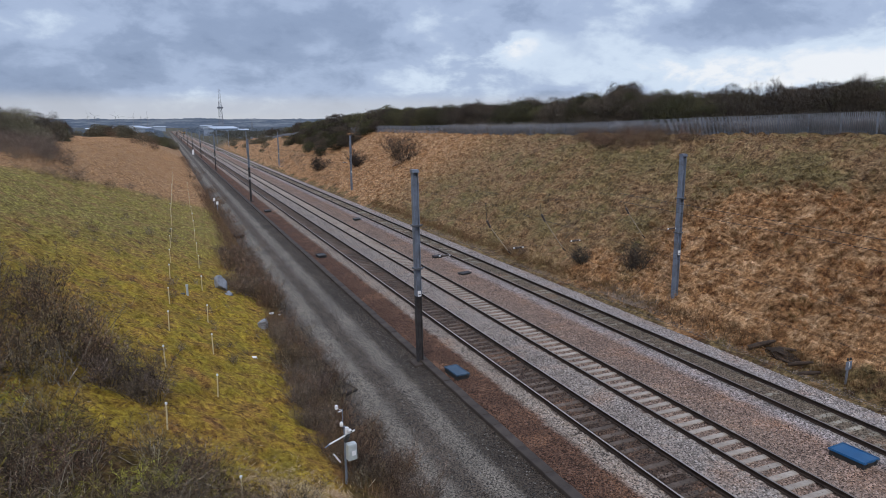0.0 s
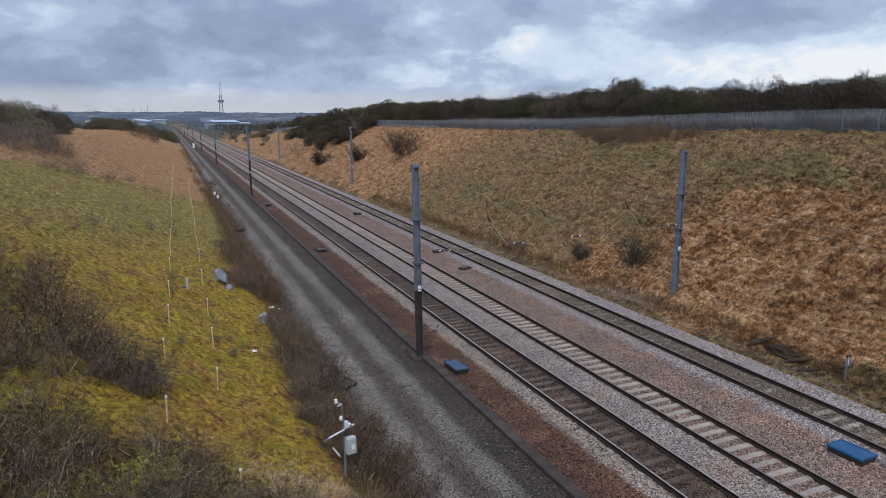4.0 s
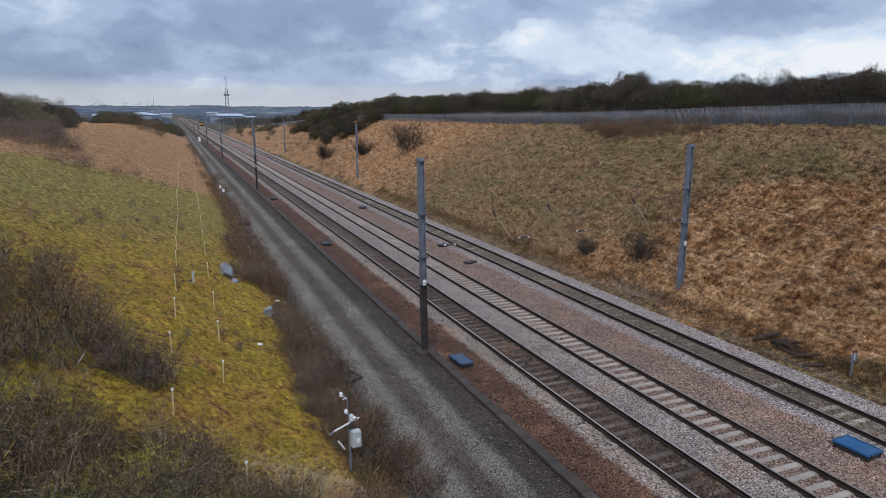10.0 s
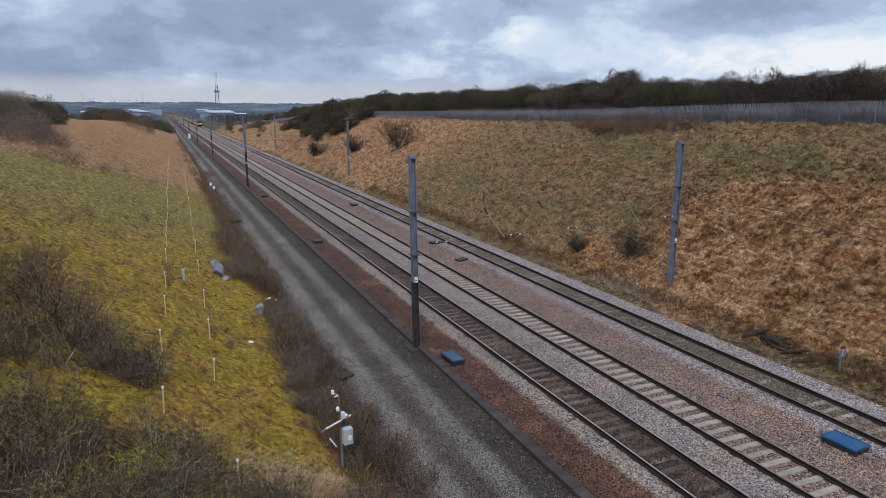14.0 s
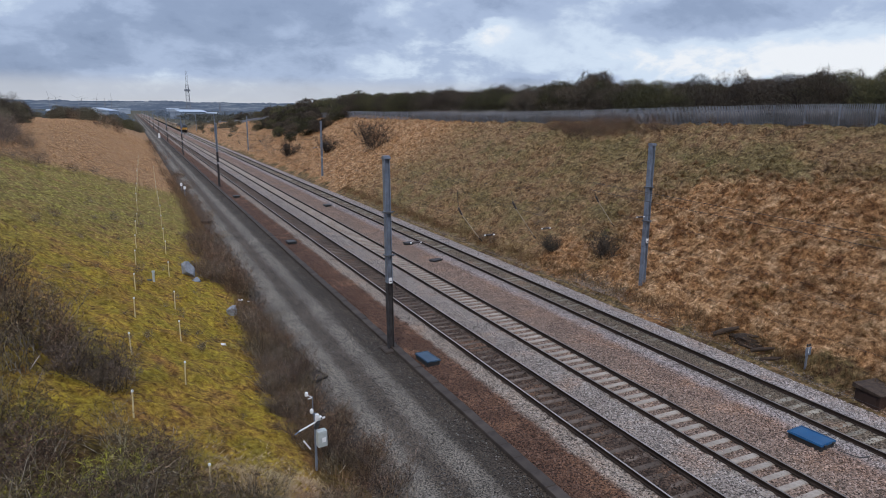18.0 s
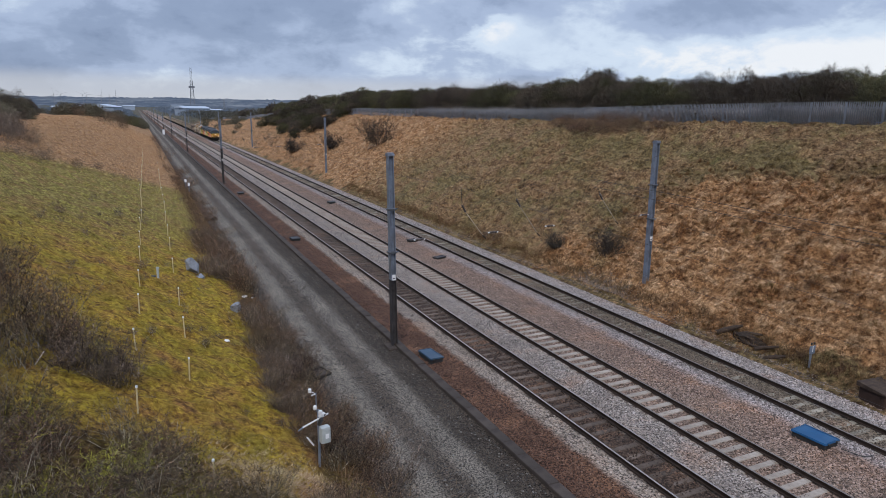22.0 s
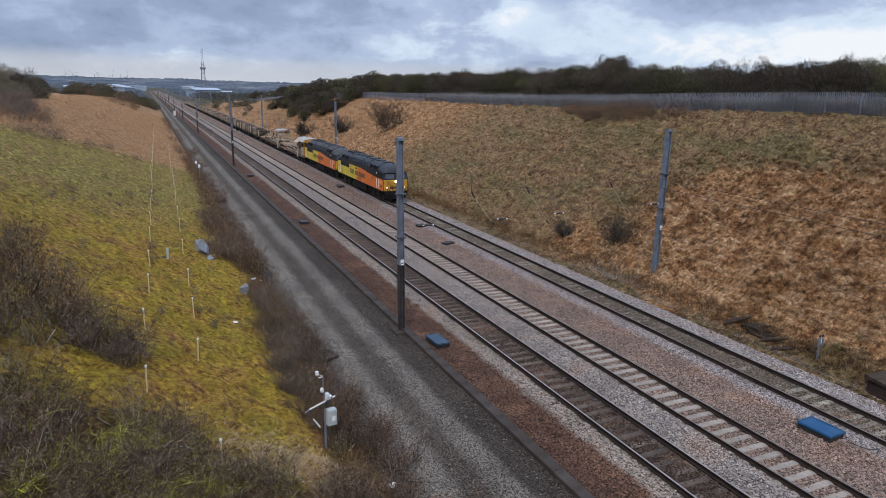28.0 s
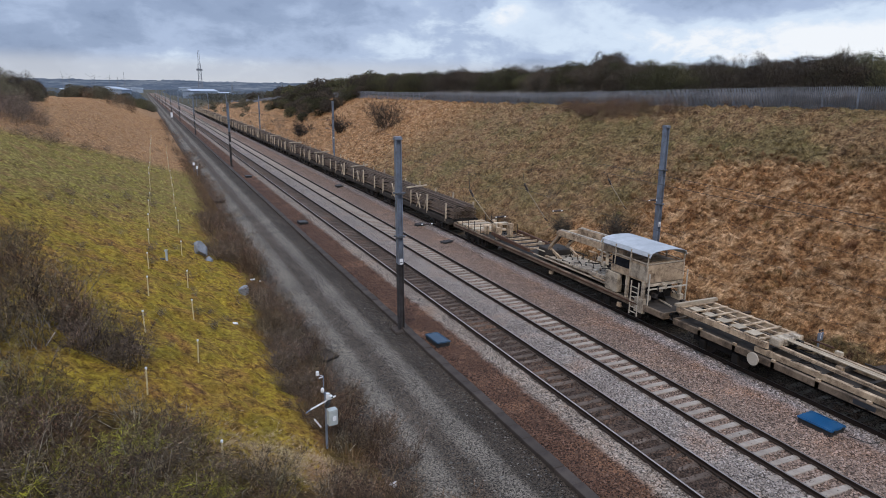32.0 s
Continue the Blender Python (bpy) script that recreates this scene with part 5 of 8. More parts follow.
def join_far_trees():
    """The trees that stand far down the line, as one thicket."""
    rn = np.random.default_rng(14)
    for mt in ("wood_leaf", "wood_leaf_brown", "wood_leaf_pale"):
        vs = []
        for k, x, y, s, wide, turn in FAR_TREES:
            me = next(c for c in WOOD[k].children if c.name.startswith("crown")).data
            if me.materials[0].name != mt:
                continue
            co = np.empty(len(me.vertices) * 3, np.float32)
            me.vertices.foreach_get("co", co)
            tri = co.reshape(-1, 3, 3)
            tri = tri[rn.random(len(tri)) < 0.22]
            mid = (tri[:, :1] + tri[:, 1:2]) / 2
            tri = np.concatenate([mid + (tri[:, :2] - mid) * 4.5, tri[:, 2:]], 1)
            m = np.array(pose(x, y, float(ground_z(x, y, False)) - 0.1, 0, 0, turn) @ Matrix.Diagonal((s * wide, s * wide, s, 1)))
            vs.append(tri.reshape(-1, 3) @ m[:3, :3].T + m[:3, 3])
        v = np.concatenate(vs)
        tagged(new("far_thicket", fast_mesh("far_thicket", v, np.arange(len(v)).reshape(-1, 3), mt)), "dark leafless thicket far down the line", "woods", kind="stuff")


build_woods()
join_far_trees()


def build_far_woods():
    rn = np.random.default_rng(9)
    sets = (("far_wood", 150, ((420, 46, 130, 230, 460, 4.6), (300, 46, 190, 320, 620, 5.0), (420, -330, -8, 250, 640, 2.8), (70, 50, 84, 690, 745, 5.4), (40, -34, -10, 690, 750, 4.4))),
            ("haze_blue", 110, ((700, 24, 420, 560, 1200, 4.4), (700, -520, 2, 520, 1300, 4.0), (1500, -1300, 1300, 1000, 2500, 6.5), (150, 28, 130, 900, 1500, 6.0), (260, -90, 4, 540, 1400, 4.6))))
    for mt, per, areas in sets:
        pts = []
        for n, x0, x1, y0, y1, s in areas:
            x, y = rn.uniform(x0, x1, n), rn.uniform(y0, y1, n)
            keep = np.abs(x - 17) > 12 + 0.01 * y
            pts.append(np.stack([x, y, ground_z(x, y, False) + s * 0.45, s * rn.uniform(0.6, 1.2, n)], 1)[keep])
        p = np.concatenate(pts)
        v, t = leaf_cloud(rn, p[:, :3], p[:, 3:4] * np.array([[1.7, 1.7, 0.62]]), per, 1.0)
        k = np.repeat(p[:, 3] * 0.115, per * 3)[:, None]
        mid = np.repeat(v.reshape(-1, 3, 3).mean(1), 3, 0)
        v = mid + (v - mid) * k
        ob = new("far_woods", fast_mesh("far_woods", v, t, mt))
        tagged(ob, "dark winter woods and hedges in the distance" if mt == "far_wood" else "woods far off below the hills, tinted blue-grey for haze", "woods", kind="stuff")


build_far_woods()


# ---- grass ----
def blades(rn, x, y, per, length, width, droop, lean, radius=0.06, swirl=0.0):
    """Grass blades in a tuft round each root, leaning outwards and downhill."""
    n = len(x) * per
    size = np.repeat(rn.uniform(0.6, 1.35, len(x)), per)
    a = rn.uniform(0, 6.283, n)
    q = np.abs(rn.normal(0, 1, n))
    x, y = np.repeat(x, per) + np.cos(a) * q * radius * size, np.repeat(y, per) + np.sin(a) * q * radius * size
    z = ground_z(x, y) - 0.02
    b = a + rn.normal(0, 0.7, n)
    ln = length * size * rn.uniform(0.55, 1.3, n)
    out = np.clip(0.25 + 0.4 * q + rn.normal(0, 0.15, n), 0.1, 1.1)
    th = 9.0 * vnoise(x * 0.35, y * 0.35, 41) + 2.0 * vnoise(x * 1.4, y * 1.4, 43)
    dx, dy = np.cos(b) * out + lean[0] + swirl * np.cos(th), np.sin(b) * out + lean[1] + swirl * np.sin(th)
    ww = width * rn.uniform(0.6, 1.4, n)
    wx, wy = -np.sin(b) * ww, np.cos(b) * ww
    b0 = np.stack([x - wx, y - wy, z], 1)
    b1 = np.stack([x + wx, y + wy, z], 1)
    tip = np.stack([x + dx * ln, y + dy * ln, z + ln * (1.0 - 0.35 * swirl - droop * out)], 1)
    v = np.stack([b0, b1, tip], 1).reshape(-1, 3)
    return v, np.arange(n * 3).reshape(-1, 3)


def build_grass():
    rn = np.random.default_rng(3)
    # name, spacing of the tufts, area, blades a tuft, length, width, droop, lean, radius of a tuft
    jobs = [
        ("tussock_grass", 0.34, 26.4, 41.5, 9, 40, 46, 0.25, 0.010, 0.55, (-0.25, 0.0), 0.12, "tawny tussocky dead grass on the bank"),
        ("bank_turf", 0.30, 41.5, 47.8, 9, 40, 26, 0.13, 0.010, 0.5, (-0.15, 0.0), 0.10, "short olive-buff turf high on the bank"),
        ("bank_turf", 0.30, 26.4, 47.8, 40, 64, 26, 0.14, 0.011, 0.5, (-0.15, 0.0), 0.10, "short olive-buff turf on the bank"),
        ("far_tussock_grass", 0.58, 26.6, 46.8, 64, 175, 26, 0.26, 0.016, 0.7, (-0.2, 0.0), 0.16, "tawny dead grass on the far stretch of bank"),
        ("mossy_turf", 0.22, -13.5, 5.2, 11, 62, 24, 0.05, 0.0065, 0.6, (0.1, 0.0), 0.07, "short yellow-green mossy turf"),
        ("straw_grass", 0.55, -16, 4.8, 60, 240, 18, 0.20, 0.015, 0.7, (0.15, 0.0), 0.15, "straw-coloured dead grass on the hump"),
    ]
    for name, gap, x0, x1, y0, y1, per, ln, w, droop, lean, radius, label in jobs:
        gx, gy = np.meshgrid(np.arange(x0, x1, gap), np.arange(y0, y1, gap))
        x = gx.ravel() + rn.uniform(-0.5, 0.5, gx.size) * gap
        y = gy.ravel() + rn.uniform(-0.5, 0.5, gx.size) * gap
        k = vnoise(x * 0.9, y * 0.9, 17) + 0.5 * vnoise(x * 2.6, y * 2.6, 19)
        keep = k > 0.40
        v, t = blades(rn, x[keep], y[keep], per, ln, w, droop, lean, radius, 0.55 if "tussock" in name else 0.2)
        tagged(new(name, fast_mesh(name, v, t, "grass_blades")), label, "grass", kind="stuff")
    # domed tussocks standing out of the dead grass
    x, y = rn.uniform(28.0, 40.5, 330), 10 + 29 * rn.random(330)
    v, t = blades(rn, x, y, 150, 0.30, 0.010, 0.62, (-0.1, 0.0), 0.17, 0.1)
    tagged(new("tussocks", fast_mesh("tussocks", v, t, "tussock_blade")), "domed red-brown tussocks in the dead grass", "grass", kind="stuff")
    # bleached grass on the open ground by the weather station
    x, y = rn.normal(2.9, 0.9, 900), rn.normal(16.2, 0.7, 900)
    v, t = blades(rn, x, y, 9, 0.16, 0.009, 0.7, (0.2, 0), 0.09, 0.6)
    tagged(new("bleached_turf", fast_mesh("bleached_turf", v, t, "pale_straw")), "patch of bleached tan grass among the moss", "grass", kind="stuff")
    x, y = rn.normal(26.95, 0.2, 160), rn.normal(44.6, 0.55, 160)
    v, t = blades(rn, x, y, 12, 0.38, 0.012, 0.6, (-0.2, 0), 0.1, 0.3)
    tagged(new("bleached_tuft", fast_mesh("bleached_tuft", v, t, "pale_straw")), "bleached tuft of dead grass at the bank foot", "grass", kind="stuff")
    # weeds along the foot of the bank and the ditch
    x, y = np.concatenate([rn.normal(26.75, 0.30, 4200), rn.normal(5.2, 0.5, 3000)]), np.concatenate([rn.uniform(9, 90, 4200), rn.uniform(12, 110, 3000)])
    v, t = blades(rn, x, y, 6, 0.38, 0.012, 0.6, (0, 0))
    tagged(new("rank_grass", fast_mesh("rank_grass", v, t, "dead_grass")), "rank pale dead grass along the ditch and ballast edge", "grass", kind="stuff")

    # tall bleached grass behind the fence
    y = 12 + 98 * rn.random(30000) ** 1.3
    x = np.interp(y, [0, 33, 74, 170], [50.3, 48.75, 46.65, 44.6]) + rn.uniform(0.25, 2.4, 30000)
    v, t = blades(rn, x, y, 6, 1.25, 0.018, 0.35, (0, 0), 0.12)
    tagged(new("bleached_grass", fast_mesh("bleached_grass", v, t, "pale_reed")), "tall bleached grass behind the fence", "grass", kind="stuff")


build_grass()


def build_stones():
    """Loose stones on the ballast and the road where the line passes near."""
    rn = np.random.default_rng(4)
    octa = np.array([[1, 0, 0], [-1, 0, 0], [0, 1, 0], [0, -1, 0], [0, 0, 0.8], [0, 0, -0.6]])
    tri = np.array([[0, 2, 4], [2, 1, 4], [1, 3, 4], [3, 0, 4], [2, 0, 5], [1, 2, 5], [3, 1, 5], [0, 3, 5]])
    for name, n, x0, x1, mt, zf, size, label in (("ballast_stones", 60000, 11.2, 26.0, "ballast_stone", bed_height, 0.034, "loose broken stones on the ballast"), ("road_stones", 9000, 5.6, 10.6, "gravel_stone", lambda x: np.full_like(x, -0.345), 0.030, "loose gravel on the haul road")):
        x = rn.uniform(x0, x1, n)
        y = 8 + 40 * rn.random(n) ** 1.6
        if mt == "ballast_stone":
            for cx in LINES:
                for s in (-1, 1):
                    x = np.where(np.abs(x - cx - s * 0.7525) < 0.09, x + 0.2, x)
        z = zf(x) + 0.012
        sc = size * rn.uniform(0.5, 1.5, (n, 1, 1)) * rn.uniform(0.6, 1.3, (n, 1, 3))
        pts = octa[None] * sc * rn.uniform(0.7, 1.3, (n, 6, 1))
        a = rn.uniform(0, 6.283, n)
        c, s = np.cos(a)[:, None], np.sin(a)[:, None]
        px, py = pts[..., 0] * c - pts[..., 1] * s, pts[..., 0] * s + pts[..., 1] * c
        v = np.stack([px + x[:, None], py + y[:, None], pts[..., 2] + z[:, None]], -1).reshape(-1, 3)
        t = (np.arange(n)[:, None, None] * 6 + tri[None]).reshape(-1, 3)
        tagged(new(name, fast_mesh(name, v, t, mt)), label, "stones", kind="stuff")


def build_spill():
    """Stones spilled over the edge of the bed, and a fan of them by the mast."""
    rn = np.random.default_rng(6)
    octa = np.array([[1, 0, 0], [-1, 0, 0], [0, 1, 0], [0, -1, 0], [0, 0, 0.8], [0, 0, -0.6]])
    tri = np.array([[0, 2, 4], [2, 1, 4], [1, 3, 4], [3, 0, 4], [2, 0, 5], [1, 2, 5], [3, 1, 5], [0, 3, 5]])
    y = np.concatenate([8 + 60 * rn.random(6000) ** 1.3, rn.normal(32.6, 1.3, 5200)])
    x = np.concatenate([25.75 + np.abs(rn.normal(0, 0.2, 6000)) * (0.4 + 1.6 * vnoise(y[:6000] * 0.6, y[:6000] * 0, 51)), 26.2 + np.abs(rn.normal(0, 0.5, 5200))])
    n = len(x)
    z = np.maximum(ground_z(x, y), bed_height(np.minimum(x, 25.9))) + 0.015
    pts = octa[None] * 0.032 * rn.uniform(0.5, 1.5, (n, 1, 1)) * rn.uniform(0.7, 1.3, (n, 6, 3))
    v = (pts + np.stack([x, y, z], 1)[:, None]).reshape(-1, 3)
    tagged(new("spilled_stones", fast_mesh("spilled_stones", v, (np.arange(n)[:, None, None] * 6 + tri[None]).reshape(-1, 3), "ballast_stone")), "stones spilled along the foot of the bank", "stones", kind="stuff")


build_spill()
twig_material("gravel_stone", (0.27, 0.25, 0.225), (0.06, 0.054, 0.048))
build_stones()

# ---- distance ----
def build_backdrop():
    """Ridges of hills far off, behind everything."""
    for k, (dist, h0, amp, seed) in enumerate(((3000, 20, 12, 2), (4300, 44, 10, 3))):
        az = np.radians(np.linspace(-75, 110, 3600))
        x, y = np.sin(az) * dist, np.cos(az) * dist
        top = h0 + amp * (vnoise(az * 9, az * 0 + 1, seed) - 0.5) + amp * 0.35 * (vnoise(az * 60, az * 0 + 2, seed) - 0.3) + 7.0 * vnoise(az * 900, az * 0 + 2, seed) * vnoise(az * 60, az * 0 + 4, seed) + 6.0 * vnoise(az * 260, az * 0 + 7, seed) * vnoise(az * 35, az * 0 + 9, seed)
        v = np.concatenate([np.stack([x, y, np.full_like(x, -30.0)], 1), np.stack([x, y, top], 1)])
        n = len(az)
        i = np.arange(n - 1)
        t = np.concatenate([np.stack([i, i + 1, i + n + 1], 1), np.stack([i, i + n + 1, i + n], 1)])
        ob = new("backdrop", fast_mesh("backdrop", v, t, "hazed_hill"))
        tagged(ob, "wooded hills on the horizon, tinted blue-grey for haze", "hills", kind="structure")


build_backdrop()


def shed(x, y, w, d, h, turn, label):
    """A long low warehouse with a shallow pale roof."""
    z = float(ground_z(x, y, False))
    ob = thing("warehouse", label, "warehouse", "distant warehouses", (x, y, z))
    ob.rotation_euler = (0, 0, radians(turn))
    Mesh().box(-w / 2, w / 2, -d / 2, d / 2, -2, h).put("wall", "shed_wall" if h < 15 else "haze_blue", ob)
    r = Mesh().add([(-w / 2 - 1, -d / 2 - 1, h), (w / 2 + 1, -d / 2 - 1, h), (w / 2 + 1, d / 2 + 1, h), (-w / 2 - 1, d / 2 + 1, h), (-w / 2 - 1, 0, h + d * 0.1), (w / 2 + 1, 0, h + d * 0.1)], [(0, 1, 5, 4), (2, 3, 4, 5), (1, 2, 5), (3, 0, 4), (3, 2, 1, 0)])
    r.put("roof", "shed_roof", ob)
    for i in range(4 if w < 45 and d > 15 and h < 15 else 0):
        Mesh().box(-w / 2 + w * (0.12 + 0.22 * i), -w / 2 + w * (0.22 + 0.22 * i), -d / 2 - 0.3, -d / 2 - 0.05, 0, h * 0.55).put("door", "shed_roof", ob)


def az_point(az, dist):
    """A place at a distance in a direction given by degrees right of the line."""
    return math.sin(radians(az)) * dist, math.cos(radians(az)) * dist


for _az, _d, _w, _dp, _h, _t, _l in ((-2.15, 800, 58, 30, 8.4, 82, "pale blue warehouse with a white roof beyond the hump"), (4.25, 800, 30, 24, 7.6, 22, "long pale-roofed warehouse under the lattice tower"), (5.75, 850, 20, 12, 6.2, 10, "low white shed beside a long warehouse"),
                                      (-0.35, 1500, 22, 12, 9.0, 0, "white building far down the line"), (3.1, 1900, 30, 14, 10.0, 8, "pale building below the hills"), (-3.9, 1250, 14, 10, 7.0, 12, "small white building beyond the hump"),
                                      (-4.9, 760, 16, 12, 8.0, 10, "small pale shed beyond the hump")):
    _x, _y = az_point(_az, _d)
    shed(_x, _y, _w, _dp, _h, _t, _l)


def lattice_tower(x, y, height, w, label, name="lattice_tower", r=0.35):
    z = float(ground_z(x, y, False))
    ob = thing(name, label, "tower", "", (x, y, z))
    lv = 9
    corners = [[(sx * (w * (1 - 0.55 * i / lv)) / 2, sy * (w * (1 - 0.55 * i / lv)) / 2, height * 0.72 * i / lv) for sx, sy in ((-1, -1), (1, -1), (1, 1), (-1, 1))] for i in range(lv + 1)]
    for k in range(4):
        Mesh().tube([c[k] for c in corners], r, 4).put("leg", "fence_steel", ob)
    m = Mesh()
    for i in range(lv):
        for k in range(4):
            m.beam(corners[i][k], corners[i + 1][(k + 1) % 4], r).beam(corners[i + 1][k], corners[i + 1][(k + 1) % 4], r)
    m.put("bracing", "fence_steel", ob)
    Mesh().box(-w * 0.55, w * 0.55, -w * 0.55, w * 0.55, height * 0.57, height * 0.61).put("platform", "fence_steel", ob)
    top = Mesh()
    for k in range(8):
        a, b = height * (0.72 + 0.035 * k), height * (0.72 + 0.035 * (k + 1))
        s = w * 0.2 * (1 if k % 2 else -1)
        top.beam((s, 0, a), (-s, 0, b), r)
    for sx in (-1, 1):
        top.beam((sx * w * 0.2, 0, height * 0.7), (sx * w * 0.16, 0, height), r)
    top.put("top_mast", "fence_steel", ob)
    return ob


_x, _y = az_point(4.3, 900)
lattice_tower(_x, _y, 57.5, 6.0, "tall lattice radio tower on the skyline", r=0.24)
for _az, _d, _h in ((6.7, 1500, 26), (10.6, 1700, 28), (14.6, 1000, 20), (-1.66, 2000, 36)):
    _x, _y = az_point(_az, _d)
    lattice_tower(_x, _y, _h, 4, "distant power pylon on the skyline", "pylon", 0.28)


def turbine(x, y, h):
    z = float(ground_z(x, y, False))
    ob = thing("wind_turbine", "small white wind turbine on the horizon", "wind turbine", "wind turbines", (x, y, z))
    Mesh().tube([(0, 0, 0), (0, 0, h)], [0.9, 0.6], 8).put("tower", "fence_steel", ob)
    for k in range(3):
        a = 2.094 * k + x
        Mesh().beam((0, -1.5, h), (math.sin(a) * h * 0.5, -1.5, h + math.cos(a) * h * 0.5), 0.8, 0.4).put("rotor_blade", "fence_steel", ob)


for _az in (-5.32, -4.87, -3.44, -3.2, -2.21, -1.2):
    _x, _y = az_point(_az, 2600)
    turbine(_x, _y, 40)

# ---- trackside things ----
def lid_box(name, x, y, z, w, d, h, turn, lid, label):
    ob = thing(name, label, "trackside box", "trackside boxes", (x, y, z))
    ob.rotation_euler = (0, 0, radians(turn))
    Mesh().box(-w / 2, w / 2, -d / 2, d / 2, -0.12, h, 0.02).put("base", "black_plastic", ob)
    top = Mesh().box(-w / 2 - 0.04, w / 2 + 0.04, -d / 2 - 0.04, d / 2 + 0.04, h, h + 0.045, 0.02).put("lid", lid, ob)
    for x in (-0.5, 0.5):
        Mesh().box(x * w - 0.022, x * w + 0.022, -d / 2 - 0.03, d / 2 + 0.03, h + 0.045, h + 0.07, 0.008).put("rim", lid, top)
    for y in (-0.5, 0.5):
        Mesh().box(-w / 2 + 0.024, w / 2 - 0.024, y * d - 0.022, y * d + 0.022, h + 0.045, h + 0.068, 0.008).put("rim", lid, top)
    for s in (-1, 1):
        Mesh().box(s * w * 0.3 - 0.05, s * w * 0.3 + 0.05, -d / 2 - 0.07, -d / 2 - 0.035, h - 0.04, h + 0.04).put("latch", "black_plastic", ob)
    return ob


lid_box("signal_box", 20.85, 13.6, -0.16, 0.78, 1.2, 0.20, 4, "blue_lid", "low black box with a bright blue lid between the lines")
lid_box("signal_box", 11.72, 26.4, -0.30, 0.62, 1.25, 0.16, 4, "slate_lid", "low box with a dark slate-blue lid beside the trough")
lid_box("signal_box", 11.95, 56.6, -0.30, 0.7, 1.0, 0.12, 3, "black_plastic", "dark lidded box beside the trough")
lid_box("signal_box", 12.0, 90.0, -0.30, 0.8, 1.1, 0.14, 0, "black_plastic", "dark lidded box beside the trough")
lid_box("signal_box", 20.6, 76.3, -0.14, 0.7, 1.0, 0.14, 0, "black_plastic", "dark box between the lines")
lid_box("signal_box", 20.9, 51.3, -0.16, 0.7, 0.5, 0.14, 12, "mast_stained", "low dark box between the lines")
lid_box("signal_box", 20.45, 44.6, -0.16, 0.9, 0.5, 0.08, 20, "mast_stained", "flat dark plate box between the lines")
lid_box("signal_box", 6.3, 70.5, -0.45, 0.9, 0.9, 0.28, 15, "trough_concrete", "low concrete chamber beside the haul road")
lid_box("inspection_cover", 6.45, 26.7, -0.56, 0.75, 0.8, 0.26, 20, "trough_concrete", "dark flat cover half hidden in scrub")


def earth_heap(x, y, z, sx, sy, sz, seed):
    """A low lump of bare dark soil."""
    rn = np.random.default_rng(seed)
    bm = bmesh.new()
    bmesh.ops.create_icosphere(bm, subdivisions=3, radius=1.0)
    for v in bm.verts:
        k = 1 + 0.3 * (float(vnoise(v.co.x * 2 + seed, v.co.y * 2 + v.co.z, seed)) - 0.5) + rn.normal(0, 0.11)
        v.co = Vector((v.co.x * sx * k, v.co.y * sy * k, v.co.z * sz * k))
    me = bpy.data.meshes.new("soil")
    bm.to_mesh(me)
    bm.free()
    me.materials.append(MATS["bare_soil"])
    ob = thing("earth_heap", "dark bare soil dug out under rotten timbers", "soil", "", (x, y, z))
    new("soil", me).parent = ob


surface("bare_soil", (0.055, 0.036, 0.025), (0.014, 0.010, 0.007), rough=0.95, scale=6, grain=50, relief=0.8, depth=0.03)
earth_heap(26.72, 21.3, 0.06, 0.45, 1.0, 0.34, 3)


def cable(points, parent, r=0.018):
    Mesh().tube(points, r, 5).put("cable", "black_plastic", parent)


_ob = thing("loose_cable", "thin black cable trailing from the blue-lidded box", "cable", "", (20.8, 12.6, -0.1))
cable([(0, 0, 0.15), (0.25, -0.1, 0.05), (0.5, -0.45, -0.02), (0.9, -0.55, -0.03)], _ob)


def stake(x, y, h, lean, label):
    z = float(ground_z(x, y))
    ob = thing("stake", label, "stake", "rows of wooden stakes", (x, y, z))
    ob.rotation_euler = (radians(lean), radians(lean * 0.6), 0)
    Mesh().tube([(0, 0, -0.2), (0, 0, h)], [0.025, 0.023], 6).put("post", "stake_wood", ob)
    Mesh().tube([(0, 0, h - 0.05), (0, 0, h + 0.010)], 0.034, 8).put("cap", "white_paint", ob, "small white cap")


_r = random.Random(2)
for _k, _y in enumerate((18.5, 23.9, 28.3, 33.3, 39.0, 44.4, 50, 55, 60, 65, 70.5, 76, 81, 87, 93, 99, 106, 113, 120, 128, 136)):
    stake(-0.62 + 0.012 * (_y - 18) + _r.uniform(-0.06, 0.06), _y, 0.78 + 0.002 * _y, _r.uniform(-3, 3), "pale wooden stake with a white cap in the turf")
for _k, _y in enumerate((22.4, 27.1, 32.0, 39.6, 46, 52, 57.5, 63, 69, 75, 81, 88, 95, 103, 111)):
    stake(1.0 + 0.018 * (_y - 22) + _r.uniform(-0.06, 0.06), _y, 0.80 + 0.002 * _y, _r.uniform(-3, 3), "pale wooden stake with a white cap in the turf")
stake(1.05, 15.2, 0.75, 1.0, "pale wooden stake with a white cap among scrub")


